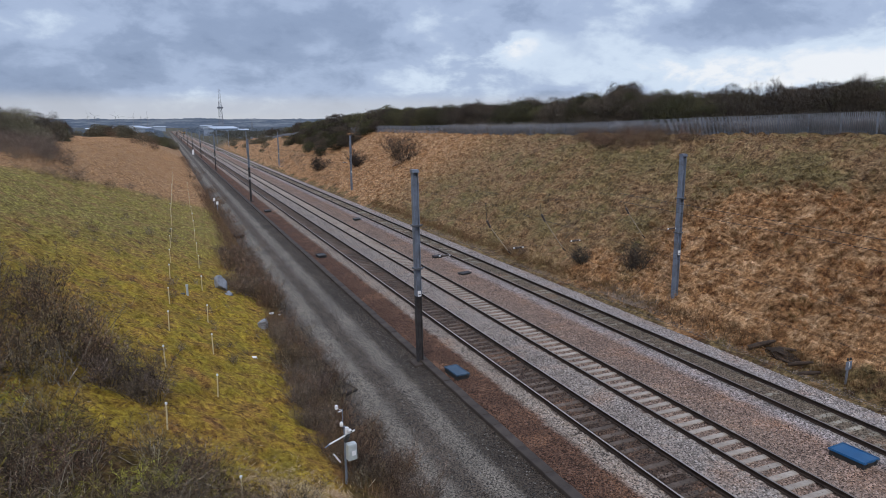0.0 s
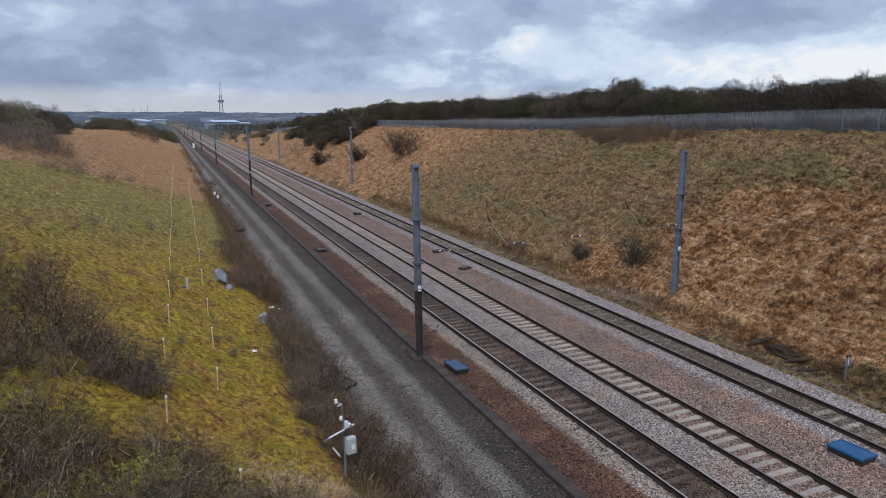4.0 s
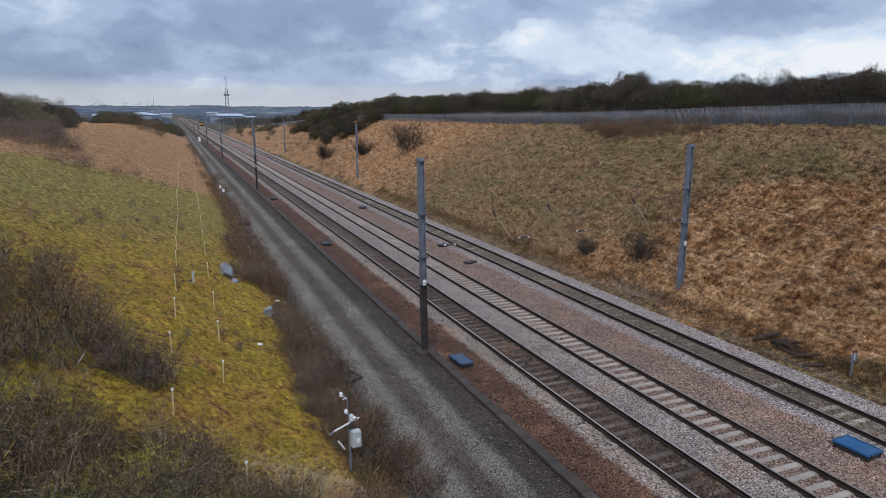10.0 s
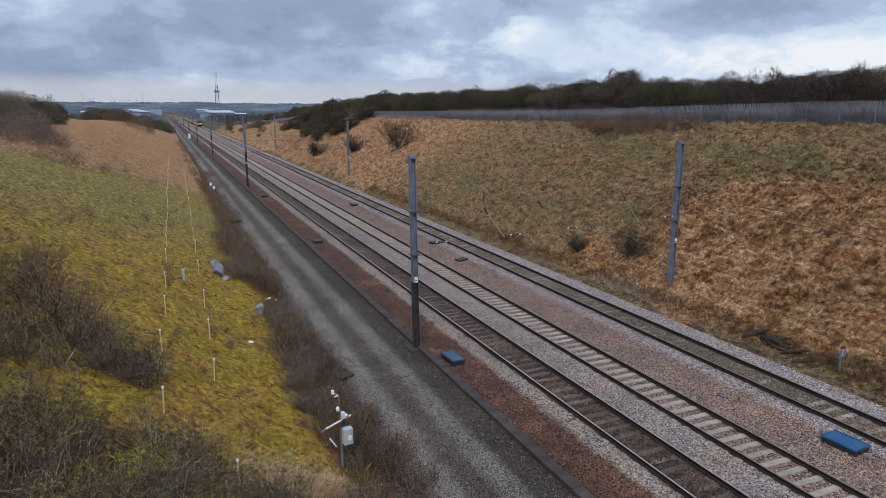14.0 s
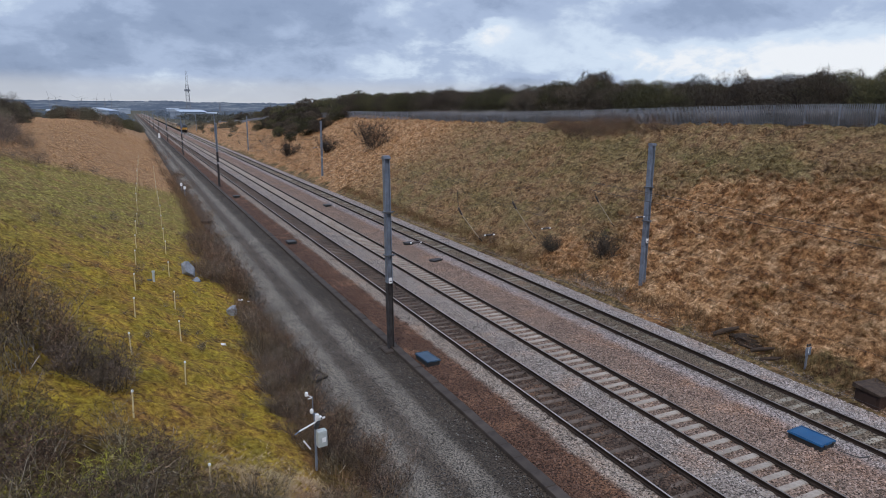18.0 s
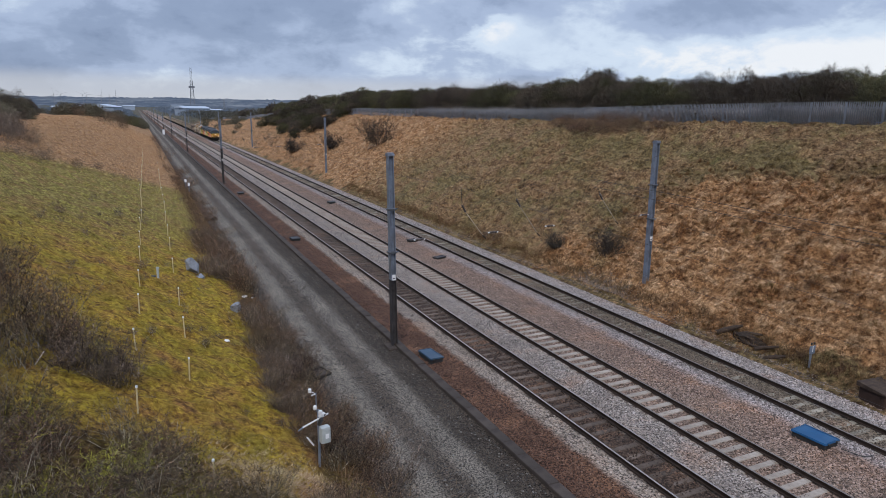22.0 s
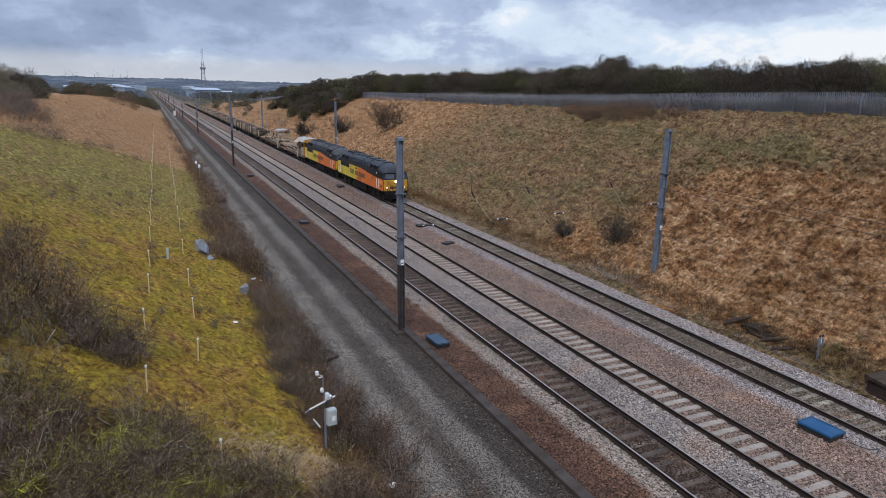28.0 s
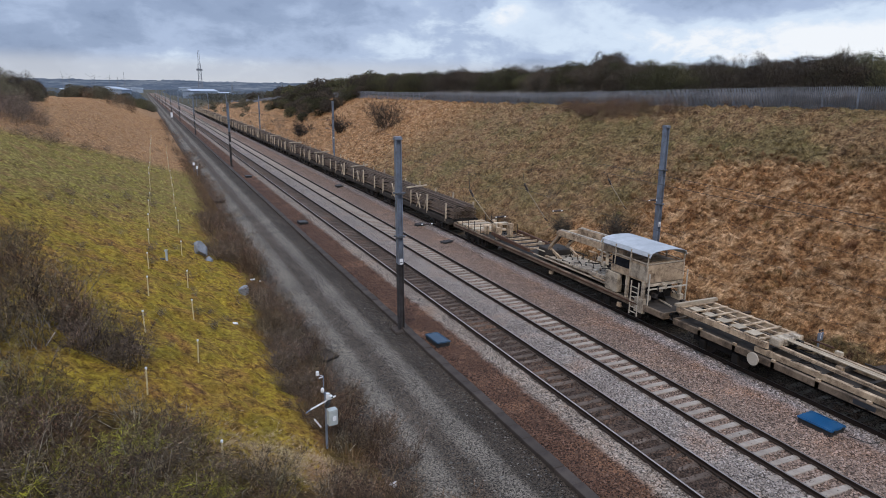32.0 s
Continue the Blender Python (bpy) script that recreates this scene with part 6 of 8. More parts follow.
def build_station():
    """Monitoring post with an enclosure, a cross arm, a radiation shield, camera heads and a top sensor."""
    x, y = 4.28, 17.9
    z = float(ground_z(x, y))
    ob = thing("weather_station", "white trackside weather station on a grey post", "weather station", "", (x, y, z))
    ob.rotation_euler = (0, 0, radians(8))
    ob.scale = (0.80, 0.80, 0.91)
    Mesh().tube([(0, 0, -0.3), (0, 0, 2.05)], 0.05, 10).put("post", "galvanised", ob)
    box = Mesh().box(-0.02, 0.34, -0.34, -0.07, 0.95, 1.50, 0.02).put("enclosure", "grey_box", ob, "pale grey cabinet")
    Mesh().box(0.02, 0.30, -0.362, -0.345, 1.0, 1.45).put("door", "grey_box", box)
    Mesh().box(0.12, 0.26, -0.372, -0.364, 1.12, 1.28).put("label_plate", "white_paint", box)
    Mesh().beam((-0.62, 0.0, 1.56), (0.36, -0.1, 1.88), 0.042).put("cross_arm", "white_paint", ob)
    Mesh().beam((-0.62, 0.0, 1.56), (-0.80, 0.01, 1.47), 0.035).put("side_arm", "galvanised", ob)
    Mesh().beam((-0.5, -0.1, 1.22), (-0.24, -0.05, 0.86), 0.05).put("strut", "white_paint", ob)
    Mesh().beam((0, -0.07, 1.55), (0.06, -0.16, 1.78), 0.16, 0.10).put("junction", "black_plastic", ob)
    sh = Mesh()
    for k in range(5):
        sh.tube([(0.03, -0.14, 1.86 + k * 0.045), (0.03, -0.14, 1.88 + k * 0.045)], [0.085, 0.065], 12)
    sh.put("radiation_shield", "white_paint", ob, smooth=True)
    dome = Mesh()
    dome.tube([(-0.14, -0.05, 2.10), (-0.14, -0.05, 2.16), (-0.14, -0.05, 2.22), (-0.14, -0.05, 2.26)], [0.06, 0.07, 0.06, 0.02], 12)
    dome.put("camera_dome", "white_paint", ob, smooth=True)
    lens = Mesh().tube([(0.09, -0.24, 1.98), (0.12, -0.32, 1.96)], [0.07, 0.06], 10)
    lens.put("camera_head", "white_paint", ob)
    Mesh().tube([(0.125, -0.322, 1.96), (0.13, -0.335, 1.957)], 0.035, 10).put("lens", "black_plastic", ob)
    Mesh().tube([(-0.07, 0, 2.0), (-0.07, 0, 2.66)], 0.022, 8).put("top_rod", "galvanised", ob)
    Mesh().beam((-0.25, 0, 2.60), (-0.07, 0, 2.62), 0.025).put("sensor_arm", "white_paint", ob)
    Mesh().beam((-0.10, 0, 2.64), (-0.27, 0, 2.74), 0.02).put("antenna_arm", "white_paint", ob)
    Mesh().tube([(-0.30, 0, 2.72), (-0.30, 0, 2.84)], 0.06, 10).put("top_sensor", "white_paint", ob)


build_station()


def boulder(x, y, size, seed, label, sink=0.15):
    rn = np.random.default_rng(seed)
    bm = bmesh.new()
    bmesh.ops.create_icosphere(bm, subdivisions=3, radius=1.0)
    cuts = [(Vector(rn.normal(size=3)).normalized(), rn.uniform(0.48, 0.72)) for _ in range(16)]
    for v in bm.verts:
        for n, d in cuts:
            e = v.co.dot(n) - d
            if e > 0:
                v.co -= n * e
        v.co *= 1 + 0.05 * noise.noise(v.co * 4)
        v.co = Vector((v.co.x * size[0], v.co.y * size[1], v.co.z * size[2]))
    me = bpy.data.meshes.new("boulder")
    bm.to_mesh(me)
    bm.free()
    me.materials.append(MATS["boulder"])
    ob = new("boulder", me)
    ob.location = (x, y, float(ground_z(x, y)) + size[2] * 0.6 - sink)
    ob.rotation_euler = (rn.uniform(-0.4, 0.4), rn.uniform(-0.4, 0.4), rn.uniform(0, 3))
    tagged(ob, label, "boulder", "boulders on the bank")


boulder(2.45, 41.2, (0.52, 0.50, 0.68), 3, "tall blue-grey boulder against the scrub")
boulder(2.85, 40.7, (0.42, 0.36, 0.34), 4, "pale grey boulder beside a taller one")
boulder(4.1, 35.0, (0.56, 0.48, 0.44), 5, "blue-grey boulder low on the mossy bank")
boulder(4.35, 33.9, (0.20, 0.16, 0.10), 6, "small pale stone below a boulder")


def litter(x, y, z, seed, label, size=0.16):
    r = random.Random(seed)
    pts = [(r.uniform(-1, 1) * size, r.uniform(-1, 1) * size, r.uniform(0, 0.8) * size) for _ in range(9)]
    bm = bmesh.new()
    for p in pts:
        bm.verts.new(p)
    bmesh.ops.convex_hull(bm, input=bm.verts)
    me = bpy.data.meshes.new("litter")
    bm.to_mesh(me)
    bm.free()
    me.materials.append(MATS["white_paint"])
    ob = new("litter", me)
    ob.location = (x, y, z)
    tagged(ob, label, "litter", "scraps of litter")


for _i, (_x, _y) in enumerate(((5.4, 36.2), (2.9, 28.4), (5.1, 38.9), (5.6, 39.3), (4.7, 30.6), (5.9, 16.4))):
    litter(_x, _y, float(max(ground_z(_x, _y), -0.45)) + 0.05, _i, "crumpled white scrap lying in the grass", 0.10 + 0.03 * (_i % 3))


def build_right_foot():
    x, y = 26.5, 18.0
    z = float(ground_z(x, y))
    ob = thing("marker_post", "short grey post with a blue-grey plate in dead grass", "marker post", "", (x, y, z))
    Mesh().beam((0, 0, -0.2), (0.03, 0, 0.95), 0.07).put("post", "fence_steel", ob)
    Mesh().box(-0.19, 0.19, -0.07, -0.04, 0.70, 1.08, 0.02).put("plate", "galvanised", ob, "blue-grey plate with a pale bar")
    Mesh().box(-0.02, 0.02, -0.08, -0.072, 0.80, 1.06).put("plate_bar", "white_paint", ob)
    for s in (-1, 1):
        Mesh().tube([(s * 0.09, -0.05, 1.12), (s * 0.09, -0.05, 1.22)], 0.04, 8).put("lug", "black_plastic", ob)
    ob = thing("equipment_case", "dark rusty steel equipment case with a sloped lid", "equipment case", "", (26.35, 14.75, -0.45))
    ob.rotation_euler = (0, 0, radians(-6))
    Mesh().box(-0.5, 0.9, -0.55, 0.55, 0, 0.78, 0.02).put("body", "case_steel", ob)
    Mesh().add([(-0.58, -0.63, 0.78), (0.98, -0.63, 0.78), (0.98, 0.63, 0.78), (-0.58, 0.63, 0.78), (-0.58, -0.63, 0.84), (0.98, -0.63, 0.84), (0.98, 0.63, 0.96), (-0.58, 0.63, 0.96)], [(3, 2, 1, 0), (4, 5, 6, 7), (0, 1, 5, 4), (1, 2, 6, 5), (2, 3, 7, 6), (3, 0, 4, 7)]).put("lid", "old_wood", ob)
    Mesh().box(-0.525, -0.502, -0.4, 0.4, 0.1, 0.66).put("door", "case_steel", ob)
    for i, (a, b, r) in enumerate((((26.2, 22.9, 0.10), (26.9, 22.0, 0.65), 0.13), ((26.35, 21.9, 0.0), (26.3, 20.3, 0.12), 0.07), ((26.2, 20.6, 0.0), (26.5, 19.6, 0.42), 0.09), ((26.8, 22.0, 0.25), (27.0, 20.9, 0.5), 0.10), ((26.0, 19.9, -0.2), (26.35, 19.1, 0.15), 0.10), ((25.95, 19.0, -0.25), (26.25, 18.7, -0.2), 0.05))):
        ob = thing("rotten_log", "dark rotten timber lying at the bank foot", "log", "rotten timbers", (0, 0, 0))
        ob.location = a
        d = Vector(b) - Vector(a)
        Mesh().tube([(0, 0, 0), d * 0.3 + Vector((0.03, 0, 0.03)), d * 0.7 + Vector((-0.02, 0.02, 0)), d], [r, r * 1.1, r * 0.9, r * 0.5], 8).put("timber", "old_wood", ob)


build_right_foot()


def pipe_post(x, y, label):
    z = float(ground_z(x, y))
    ob = thing("vent_post", label, "post", "", (x, y, z))
    Mesh().tube([(0, 0, -0.2), (0, 0, 0.52)], 0.06, 8).put("pipe", "grey_box", ob)
    Mesh().tube([(0, 0, 0.50), (0, 0, 0.58)], 0.08, 8).put("cap", "grey_box", ob)
    m = Mesh()
    m.box(-0.35, -0.1, -0.12, 0.12, -0.05, 0.14, 0.03)
    m.put("stub", "black_plastic", ob)


pipe_post(0.45, 36.3, "short grey-green pipe in the turf")
for _x, _y in ((5.85, 93.6), (5.7, 97.5)):
    ob = thing("relay_box", "pale grey trackside box on a post", "trackside box", "", (_x, _y, float(ground_z(_x, _y))))
    Mesh().tube([(0, 0, -0.2), (0, 0, 1.3)], 0.05, 8).put("post", "galvanised", ob)
    Mesh().box(-0.14, 0.14, -0.1, 0.1, 1.0, 1.4, 0.03).put("box", "white_paint", ob)
ob = thing("relay_cabinet", "pale cabinet beside the haul road", "cabinet", "", (9.9, 286, float(ground_z(9.9, 286))))
Mesh().box(-0.4, 0.4, -0.3, 0.3, -0.2, 2.0, 0.04).put("body", "white_paint", ob)
Mesh().box(-0.45, 0.45, -0.35, 0.35, 2.0, 2.08, 0.03).put("roof", "grey_box", ob)

# ---- the train ----
TRAIN_X = LINES[2]
TRAIN = []


def train_front(t):
    """Place of the leading end along the line at t seconds: it slows a little as it comes near."""
    s = 30.0 - t
    return 13.28 + 24.65 * s + 0.2 * s * s if s > 0 else 13.28 + 24.65 * s


def vehicle(name, label, category, offset, group="train"):
    ob = thing(name, label, category, group, (TRAIN_X, train_front(0) + offset, 0))
    TRAIN.append((ob, offset))
    return ob


def wheelset(parent, y, r, outside=0.79):
    ax = Mesh().tube([(-outside, y, r), (outside, y, r)], 0.08, 8).put("axle", "wheel_steel", parent)
    for s in (-1, 1):
        w = Mesh().tube([(s * (outside - 0.10), y, r), (s * (outside - 0.07), y, r), (s * (outside - 0.065), y, r), (s * outside, y, r)], [r + 0.03, r + 0.03, r, r], 20)
        w.tube([(s * outside, y, r), (s * (outside + 0.03), y, r)], [r * 0.3, r * 0.22], 10)
        w.put("wheel", "wheel_steel", parent)


def bogie(parent, yc, axles, r, half, z_frame=0.75, mat="underframe"):
    """A bogie frame with axle boxes, springs and its wheels."""
    b = Mesh()
    for s in (-1, 1):
        x0, x1 = (0.98, 1.14) if s > 0 else (-1.14, -0.98)
        b.box(x0, x1, yc - half, yc + half, z_frame - 0.14, z_frame + 0.12, 0.02)
        for a in axles:
            b.box(s * 1.16 - 0.09, s * 1.16 + 0.09, yc + a - 0.17, yc + a + 0.17, r - 0.18, r + 0.22, 0.03)
            for q in (-0.3, 0.3):
                b.tube([(s * 1.1, yc + a + q, r + 0.02), (s * 1.1, yc + a + q, z_frame)], 0.07, 6)
    b.box(-1.0, 1.0, yc - 0.3, yc + 0.3, z_frame - 0.1, z_frame + 0.15)
    frame_part = b.put("bogie", mat, parent)
    for a in axles:
        wheelset(frame_part, yc + a, r)


def side_sheet(poly, x0, thick=0.012):
    """A flat sheet of (y, z) outline on a side wall at x0, as a mesh with depth."""
    n = len(poly)
    s = 1 if x0 > 0 else -1
    v = [(x0, y, z) for y, z in poly] + [(x0 + s * thick, y, z) for y, z in poly]
    f = [tuple(range(n)), tuple(range(2 * n - 1, n - 1, -1))] + [(k, n + k, n + (k + 1) % n, (k + 1) % n) for k in range(n)]
    return Mesh().add(v, f)


LOCO_LEN = 17.75


def build_loco(offset, label, plate):
    loco = vehicle("diesel_locomotive", label, "locomotive", offset)
    L = LOCO_LEN
    roof_mat = "loco_roof" if plate else "loco_roof_grey"

    def ring(y, lo, pts):
        return [(x, y + dy, z) for x, z, dy in lo + pts + [(-x, z, dy) for x, z, dy in reversed(pts)] + [(-x, z, dy) for x, z, dy in reversed(lo)]]

    # body shell; the ends lean back above the waist
    def body_ring(y, e):
        return ring(y, [(1.30, 1.06, 0)], [(1.345, 1.25, 0), (1.345, 2.32, 0), (1.345, 2.62, 0.10 * e), (1.30, 2.92, 0.24 * e), (1.27, 3.02, 0.30 * e)])
    Mesh().loft([body_ring(0.0, 1), body_ring(0.06, 1), body_ring(1.2, 0.2), body_ring(L - 1.2, -0.2), body_ring(L - 0.06, -1), body_ring(L, -1)]).put("body", "loco_black", loco)

    def roof_ring(y, s):
        base = [(1.30, 2.985), (1.24, 3.14), (1.06, 3.42), (0.72, 3.70), (0.34, 3.83), (0.0, 3.86)]
        pts = [(x * (0.9 + 0.1 * s), 2.985 + (z - 2.985) * s) for x, z in base]
        full = pts + [(-x, z) for x, z in reversed(pts[:-1])]
        return [(x, y, z) for x, z in full]
    ys = [(0.10, 0.12), (0.22, 0.34), (0.55, 0.62), (1.1, 0.86), (1.9, 1.0), (L - 1.9, 1.0), (L - 1.1, 0.86), (L - 0.55, 0.62), (L - 0.22, 0.34), (L - 0.10, 0.12)]
    Mesh().loft([roof_ring(y, s) for y, s in ys]).put("roof", roof_mat, loco, smooth=True)
    # rolled ribs across the roof
    for y in (2.1, 5.6, 8.2, 12.6):
        m = Mesh()
        base = [(1.31, 3.0), (1.25, 3.15), (1.07, 3.43), (0.73, 3.715), (0.34, 3.845), (0.0, 3.875)]
        full = base + [(-x, z) for x, z in reversed(base[:-1])]
        m.tube([(x, y, z) for x, z in full], 0.035, 5)
        m.put("roof_rib", "loco_roof", loco)
    # fans at the cooler end, hatches and exhaust along the ridge
    for y in (15.6, 14.0):
        fan = Mesh().tube([(0.05, y, 3.74), (0.05, y, 3.865)], [0.66, 0.62], 24).put("cooling_fan", "grille_black", loco, "round black roof fan")
        rim = Mesh()
        rim.tube([(0.05 + 0.68 * math.cos(k * 0.2618), y + 0.68 * math.sin(k * 0.2618), 3.84) for k in range(25)], 0.045, 6, False)
        rim.put("fan_rim", roof_mat, fan)
        for k in range(6):
            a = k * 0.5236
            Mesh().beam((0.05 - math.cos(a) * 0.55, y - math.sin(a) * 0.55, 3.87), (0.05 + math.cos(a) * 0.55, y + math.sin(a) * 0.55, 3.87), 0.025, 0.015).put("grille_bar", "loco_roof", fan)
    for y0, y1, w in ((11.6, 12.2, 0.5), (9.4, 10.8, 0.42), (8.6, 9.2, 0.35), (6.2, 7.6, 0.5), (4.3, 5.2, 0.45), (2.5, 3.3, 0.4)):
        Mesh().box(-w, w, y0, y1, 3.80, 3.905, 0.03).put("roof_hatch", "loco_black" if y0 > 8 else "loco_roof", loco)
    Mesh().tube([(0.3, 1.6, 3.75), (0.3, 1.6, 3.95)], 0.06, 8).put("antenna", "loco_roof", loco)
    # louvres along the shoulder and windows of the engine room
    for s in (-1, 1):
        for y0, y1 in ((5.75, 6.9), (7.0, 8.1), (8.3, 9.3), (9.4, 10.4), (10.5, 11.4), (11.5, 12.4)):
            back = Mesh().add([(s * 1.268, y0, 3.10), (s * 1.268, y1, 3.10), (s * 1.02, y1, 3.50), (s * 1.02, y0, 3.50), (s * 1.17, y0, 3.06), (s * 1.17, y1, 3.06), (s * 0.94, y1, 3.44), (s * 0.94, y0, 3.44)],
                              [(0, 1, 2, 3), (4, 7, 6, 5), (0, 4, 5, 1), (1, 5, 6, 2), (2, 6, 7, 3), (3, 7, 4, 0)]).put("louvre", "grille_black", loco, "black louvred panel")
            for k in range(6):
                u = (k + 0.5) / 6
                x, z = 1.282 - 0.248 * u, 3.115 + 0.40 * u
                Mesh().beam((s * x, y0, z), (s * x, y1, z), 0.035, 0.022, (s * 0.8, 0, 0.6)).put("louvre_slat", roof_mat, back)
            for yy in (y0, y1):
                Mesh().beam((s * 1.287, yy, 3.09), (s * 1.03, yy, 3.51), 0.05, 0.03, (s * 0.8, 0, 0.6)).put("louvre_frame", roof_mat, back)
        for y0, y1 in ((2.25, 3.75), (3.9, 4.95), (13.2, 14.7), (14.85, 16.2)):
            Mesh().add([(s * 1.285, y0, 3.09), (s * 1.285, y1, 3.09), (s * 1.085, y1, 3.44), (s * 1.085, y0, 3.44), (s * 1.20, y0, 3.04), (s * 1.20, y1, 3.04), (s * 1.0, y1, 3.38), (s * 1.0, y0, 3.38)],
                       [(0, 1, 2, 3), (4, 7, 6, 5), (0, 4, 5, 1), (1, 5, 6, 2), (2, 6, 7, 3), (3, 7, 4, 0)]).put("side_window", "grille_black", loco)
            Mesh().beam((s * 1.295, y0 - 0.03, 3.06), (s * 1.295, y1 + 0.03, 3.06), 0.05).beam((s * 1.09, y0 - 0.03, 3.46), (s * 1.09, y1 + 0.03, 3.46), 0.045).beam((s * 1.295, y0 - 0.03, 3.06), (s * 1.09, y0 - 0.03, 3.46), 0.045).beam((s * 1.295, y1 + 0.03, 3.06), (s * 1.09, y1 + 0.03, 3.46), 0.045).put("window_frame", roof_mat, loco)
        x0 = s * 1.346
        # painted sheets of the flanks
        side_sheet([(0.02, 1.15), (9.60, 1.15), (9.05, 2.66), (8.0, 2.70), (4.8, 2.45), (2.2, 2.33), (0.02, 2.30)], x0).put("orange_panel", "loco_orange", loco, "orange painted flank")
        side_sheet([(9.62, 1.15), (L - 1.55, 1.15), (L - 1.55, 2.16), (12.5, 2.16), (12.5, 2.66), (9.07, 2.66)], x0).put("yellow_panel", "loco_yellow", loco, "yellow painted flank")
        side_sheet([(L - 1.53, 1.15), (L - 0.02, 1.15), (L - 0.02, 2.5), (L - 0.5, 2.62), (L - 1.53, 2.62)], x0).put("cab_panel", "loco_yellow", loco, "yellow rear cab side")
        # livery lettering as plain bars, word by word
        bars = []
        for y0, y1, n in ((12.25, 10.55, 5), (10.2, 9.0, 4), (8.7, 6.2, 7)):
            step = (y0 - y1) / n
            for k in range(n):
                bars.append((y0 - step * (k + 0.12), y0 - step * (k + 0.82)))
        x1 = s * 1.3585
        for a, b in bars:
            for u in (a, a - (a - b) * 0.60):
                side_sheet([(u - 0.095, 1.66), (u, 1.66), (u, 2.18), (u - 0.095, 2.18)], x1, 0.004).put("lettering_bar", "lettering", loco)
        if plate:
            side_sheet([(9.2, 2.34), (9.95, 2.34), (9.95, 2.52), (9.2, 2.52)], x1, 0.012).put("name_plate", "rust", loco, "small red-brown plate")
        side_sheet([(0.62, 2.05), (1.02, 1.97), (0.66, 1.88), (0.36, 1.96)], x1, 0.003).put("emblem", "loco_yellow", loco)
        if plate:
            side_sheet([(L - 0.28, 2.02), (L - 0.62, 2.16), (L - 0.98, 2.02), (L - 0.62, 1.88)], x1, 0.003).put("emblem", "lettering", loco)
            side_sheet([(L - 0.42, 2.02), (L - 0.62, 2.09), (L - 0.84, 2.02), (L - 0.62, 1.95)], s * 1.3625, 0.003).put("emblem_centre", "loco_yellow", loco)
        else:
            side_sheet([(L - 0.35, 1.80), (L - 0.62, 2.14), (L - 0.90, 1.80)], x1, 0.003).put("emblem", "loco_orange", loco)
        side_sheet([(0.35, 1.5), (0.85, 1.5), (0.85, 1.66), (0.35, 1.66)], x1, 0.003).put("number_bar", "rust", loco)
        # cab door, rails and window at each end
        for y0, y1 in ((1.36, 2.02), (L - 1.42, L - 0.80)):
            side_sheet([(y0, 1.10), (y1, 1.10), (y1, 2.95), (y0, 2.95)], s * 1.341, 0.0035).put("cab_door", "loco_black", loco)
            for y in (y0 - 0.05, y1 + 0.05):
                Mesh().tube([(s * 1.39, y, 1.25), (s * 1.39, y, 2.25)], 0.028, 6).put("handrail", "white_paint", loco)
        for y0, y1 in ((0.38, 1.18), (L - 1.3, L - 0.45)):
            side_sheet([(y0 + 0.08, 2.44), (y1, 2.44), (y1, 2.93), (y0 + 0.22, 2.93)], s * 1.335, 0.02).put("cab_window", "glass_dark", loco)
        Mesh().box(s * 1.345 - 0.03, s * 1.345 + 0.03, 2.18, 2.28, 2.72, 2.86).put("mirror", "white_paint", loco)
        for k in range(3):
            Mesh().box(s * 1.28 - 0.1, s * 1.28 + 0.1, 1.45, 1.95, 0.42 + 0.24 * k, 0.46 + 0.24 * k).put("step", "underframe", loco)
        Mesh().box(min(s * 0.75, s * 1.25), max(s * 0.75, s * 1.25), 6.2, 11.2, 0.34, 1.02, 0.05).put("fuel_tank", "underframe", loco)
        Mesh().box(s * 1.31 - 0.02, s * 1.31 + 0.02, 0.4, L - 0.4, 1.0, 1.075).put("sole_bar", "underframe", loco)
    # ends
    for y, d in ((0.0, -1), (L, 1)):
        face = Mesh()
        face.add([(-1.30, y, 1.15), (1.30, y, 1.15), (1.30, y, 2.30), (-1.30, y, 2.30), (-1.26, y + d * 0.05, 1.18), (1.26, y + d * 0.05, 1.18), (1.26, y + d * 0.05, 2.27), (-1.26, y + d * 0.05, 2.27)],
                 [(4, 5, 6, 7), (0, 1, 5, 4), (1, 2, 6, 5), (2, 3, 7, 6), (3, 0, 4, 7)])
        end = face.put("end_panel", "loco_amber", loco, "amber warning panel with grime")
        for s in (-1, 1):
            a = s * 0.16
            b = s * 1.12
            yb, yt = y + d * -0.02, y - d * 0.20
            Mesh().add([(a, yb - 0.0, 2.42), (b, yb, 2.42), (b * 0.97, yt, 2.88), (a, yt, 2.88), (a, yb + d * 0.035, 2.42), (b, yb + d * 0.035, 2.42), (b * 0.97, yt + d * 0.035, 2.88), (a, yt + d * 0.035, 2.88)],
                       [(4, 5, 6, 7), (0, 1, 5, 4), (1, 2, 6, 5), (2, 3, 7, 6), (3, 0, 4, 7)]).put("windscreen", "windscreen", loco, "dark windscreen")
            Mesh().tube([(s * 0.87, y + d * 0.08, 0.98), (s * 0.87, y + d * 0.50, 0.98), (s * 0.87, y + d * 0.52, 0.98), (s * 0.87, y + d * 0.56, 0.98)], [0.11, 0.10, 0.25, 0.25], 14).put("buffer", "underframe", loco)
            Mesh().tube([(s * 0.95, y + d * 0.05, 1.52), (s * 0.95, y + d * 0.09, 1.52)], 0.075, 12).put("marker_light", "marker_lamp" if d < 0 and offset == 0 else "glass_dark", end)
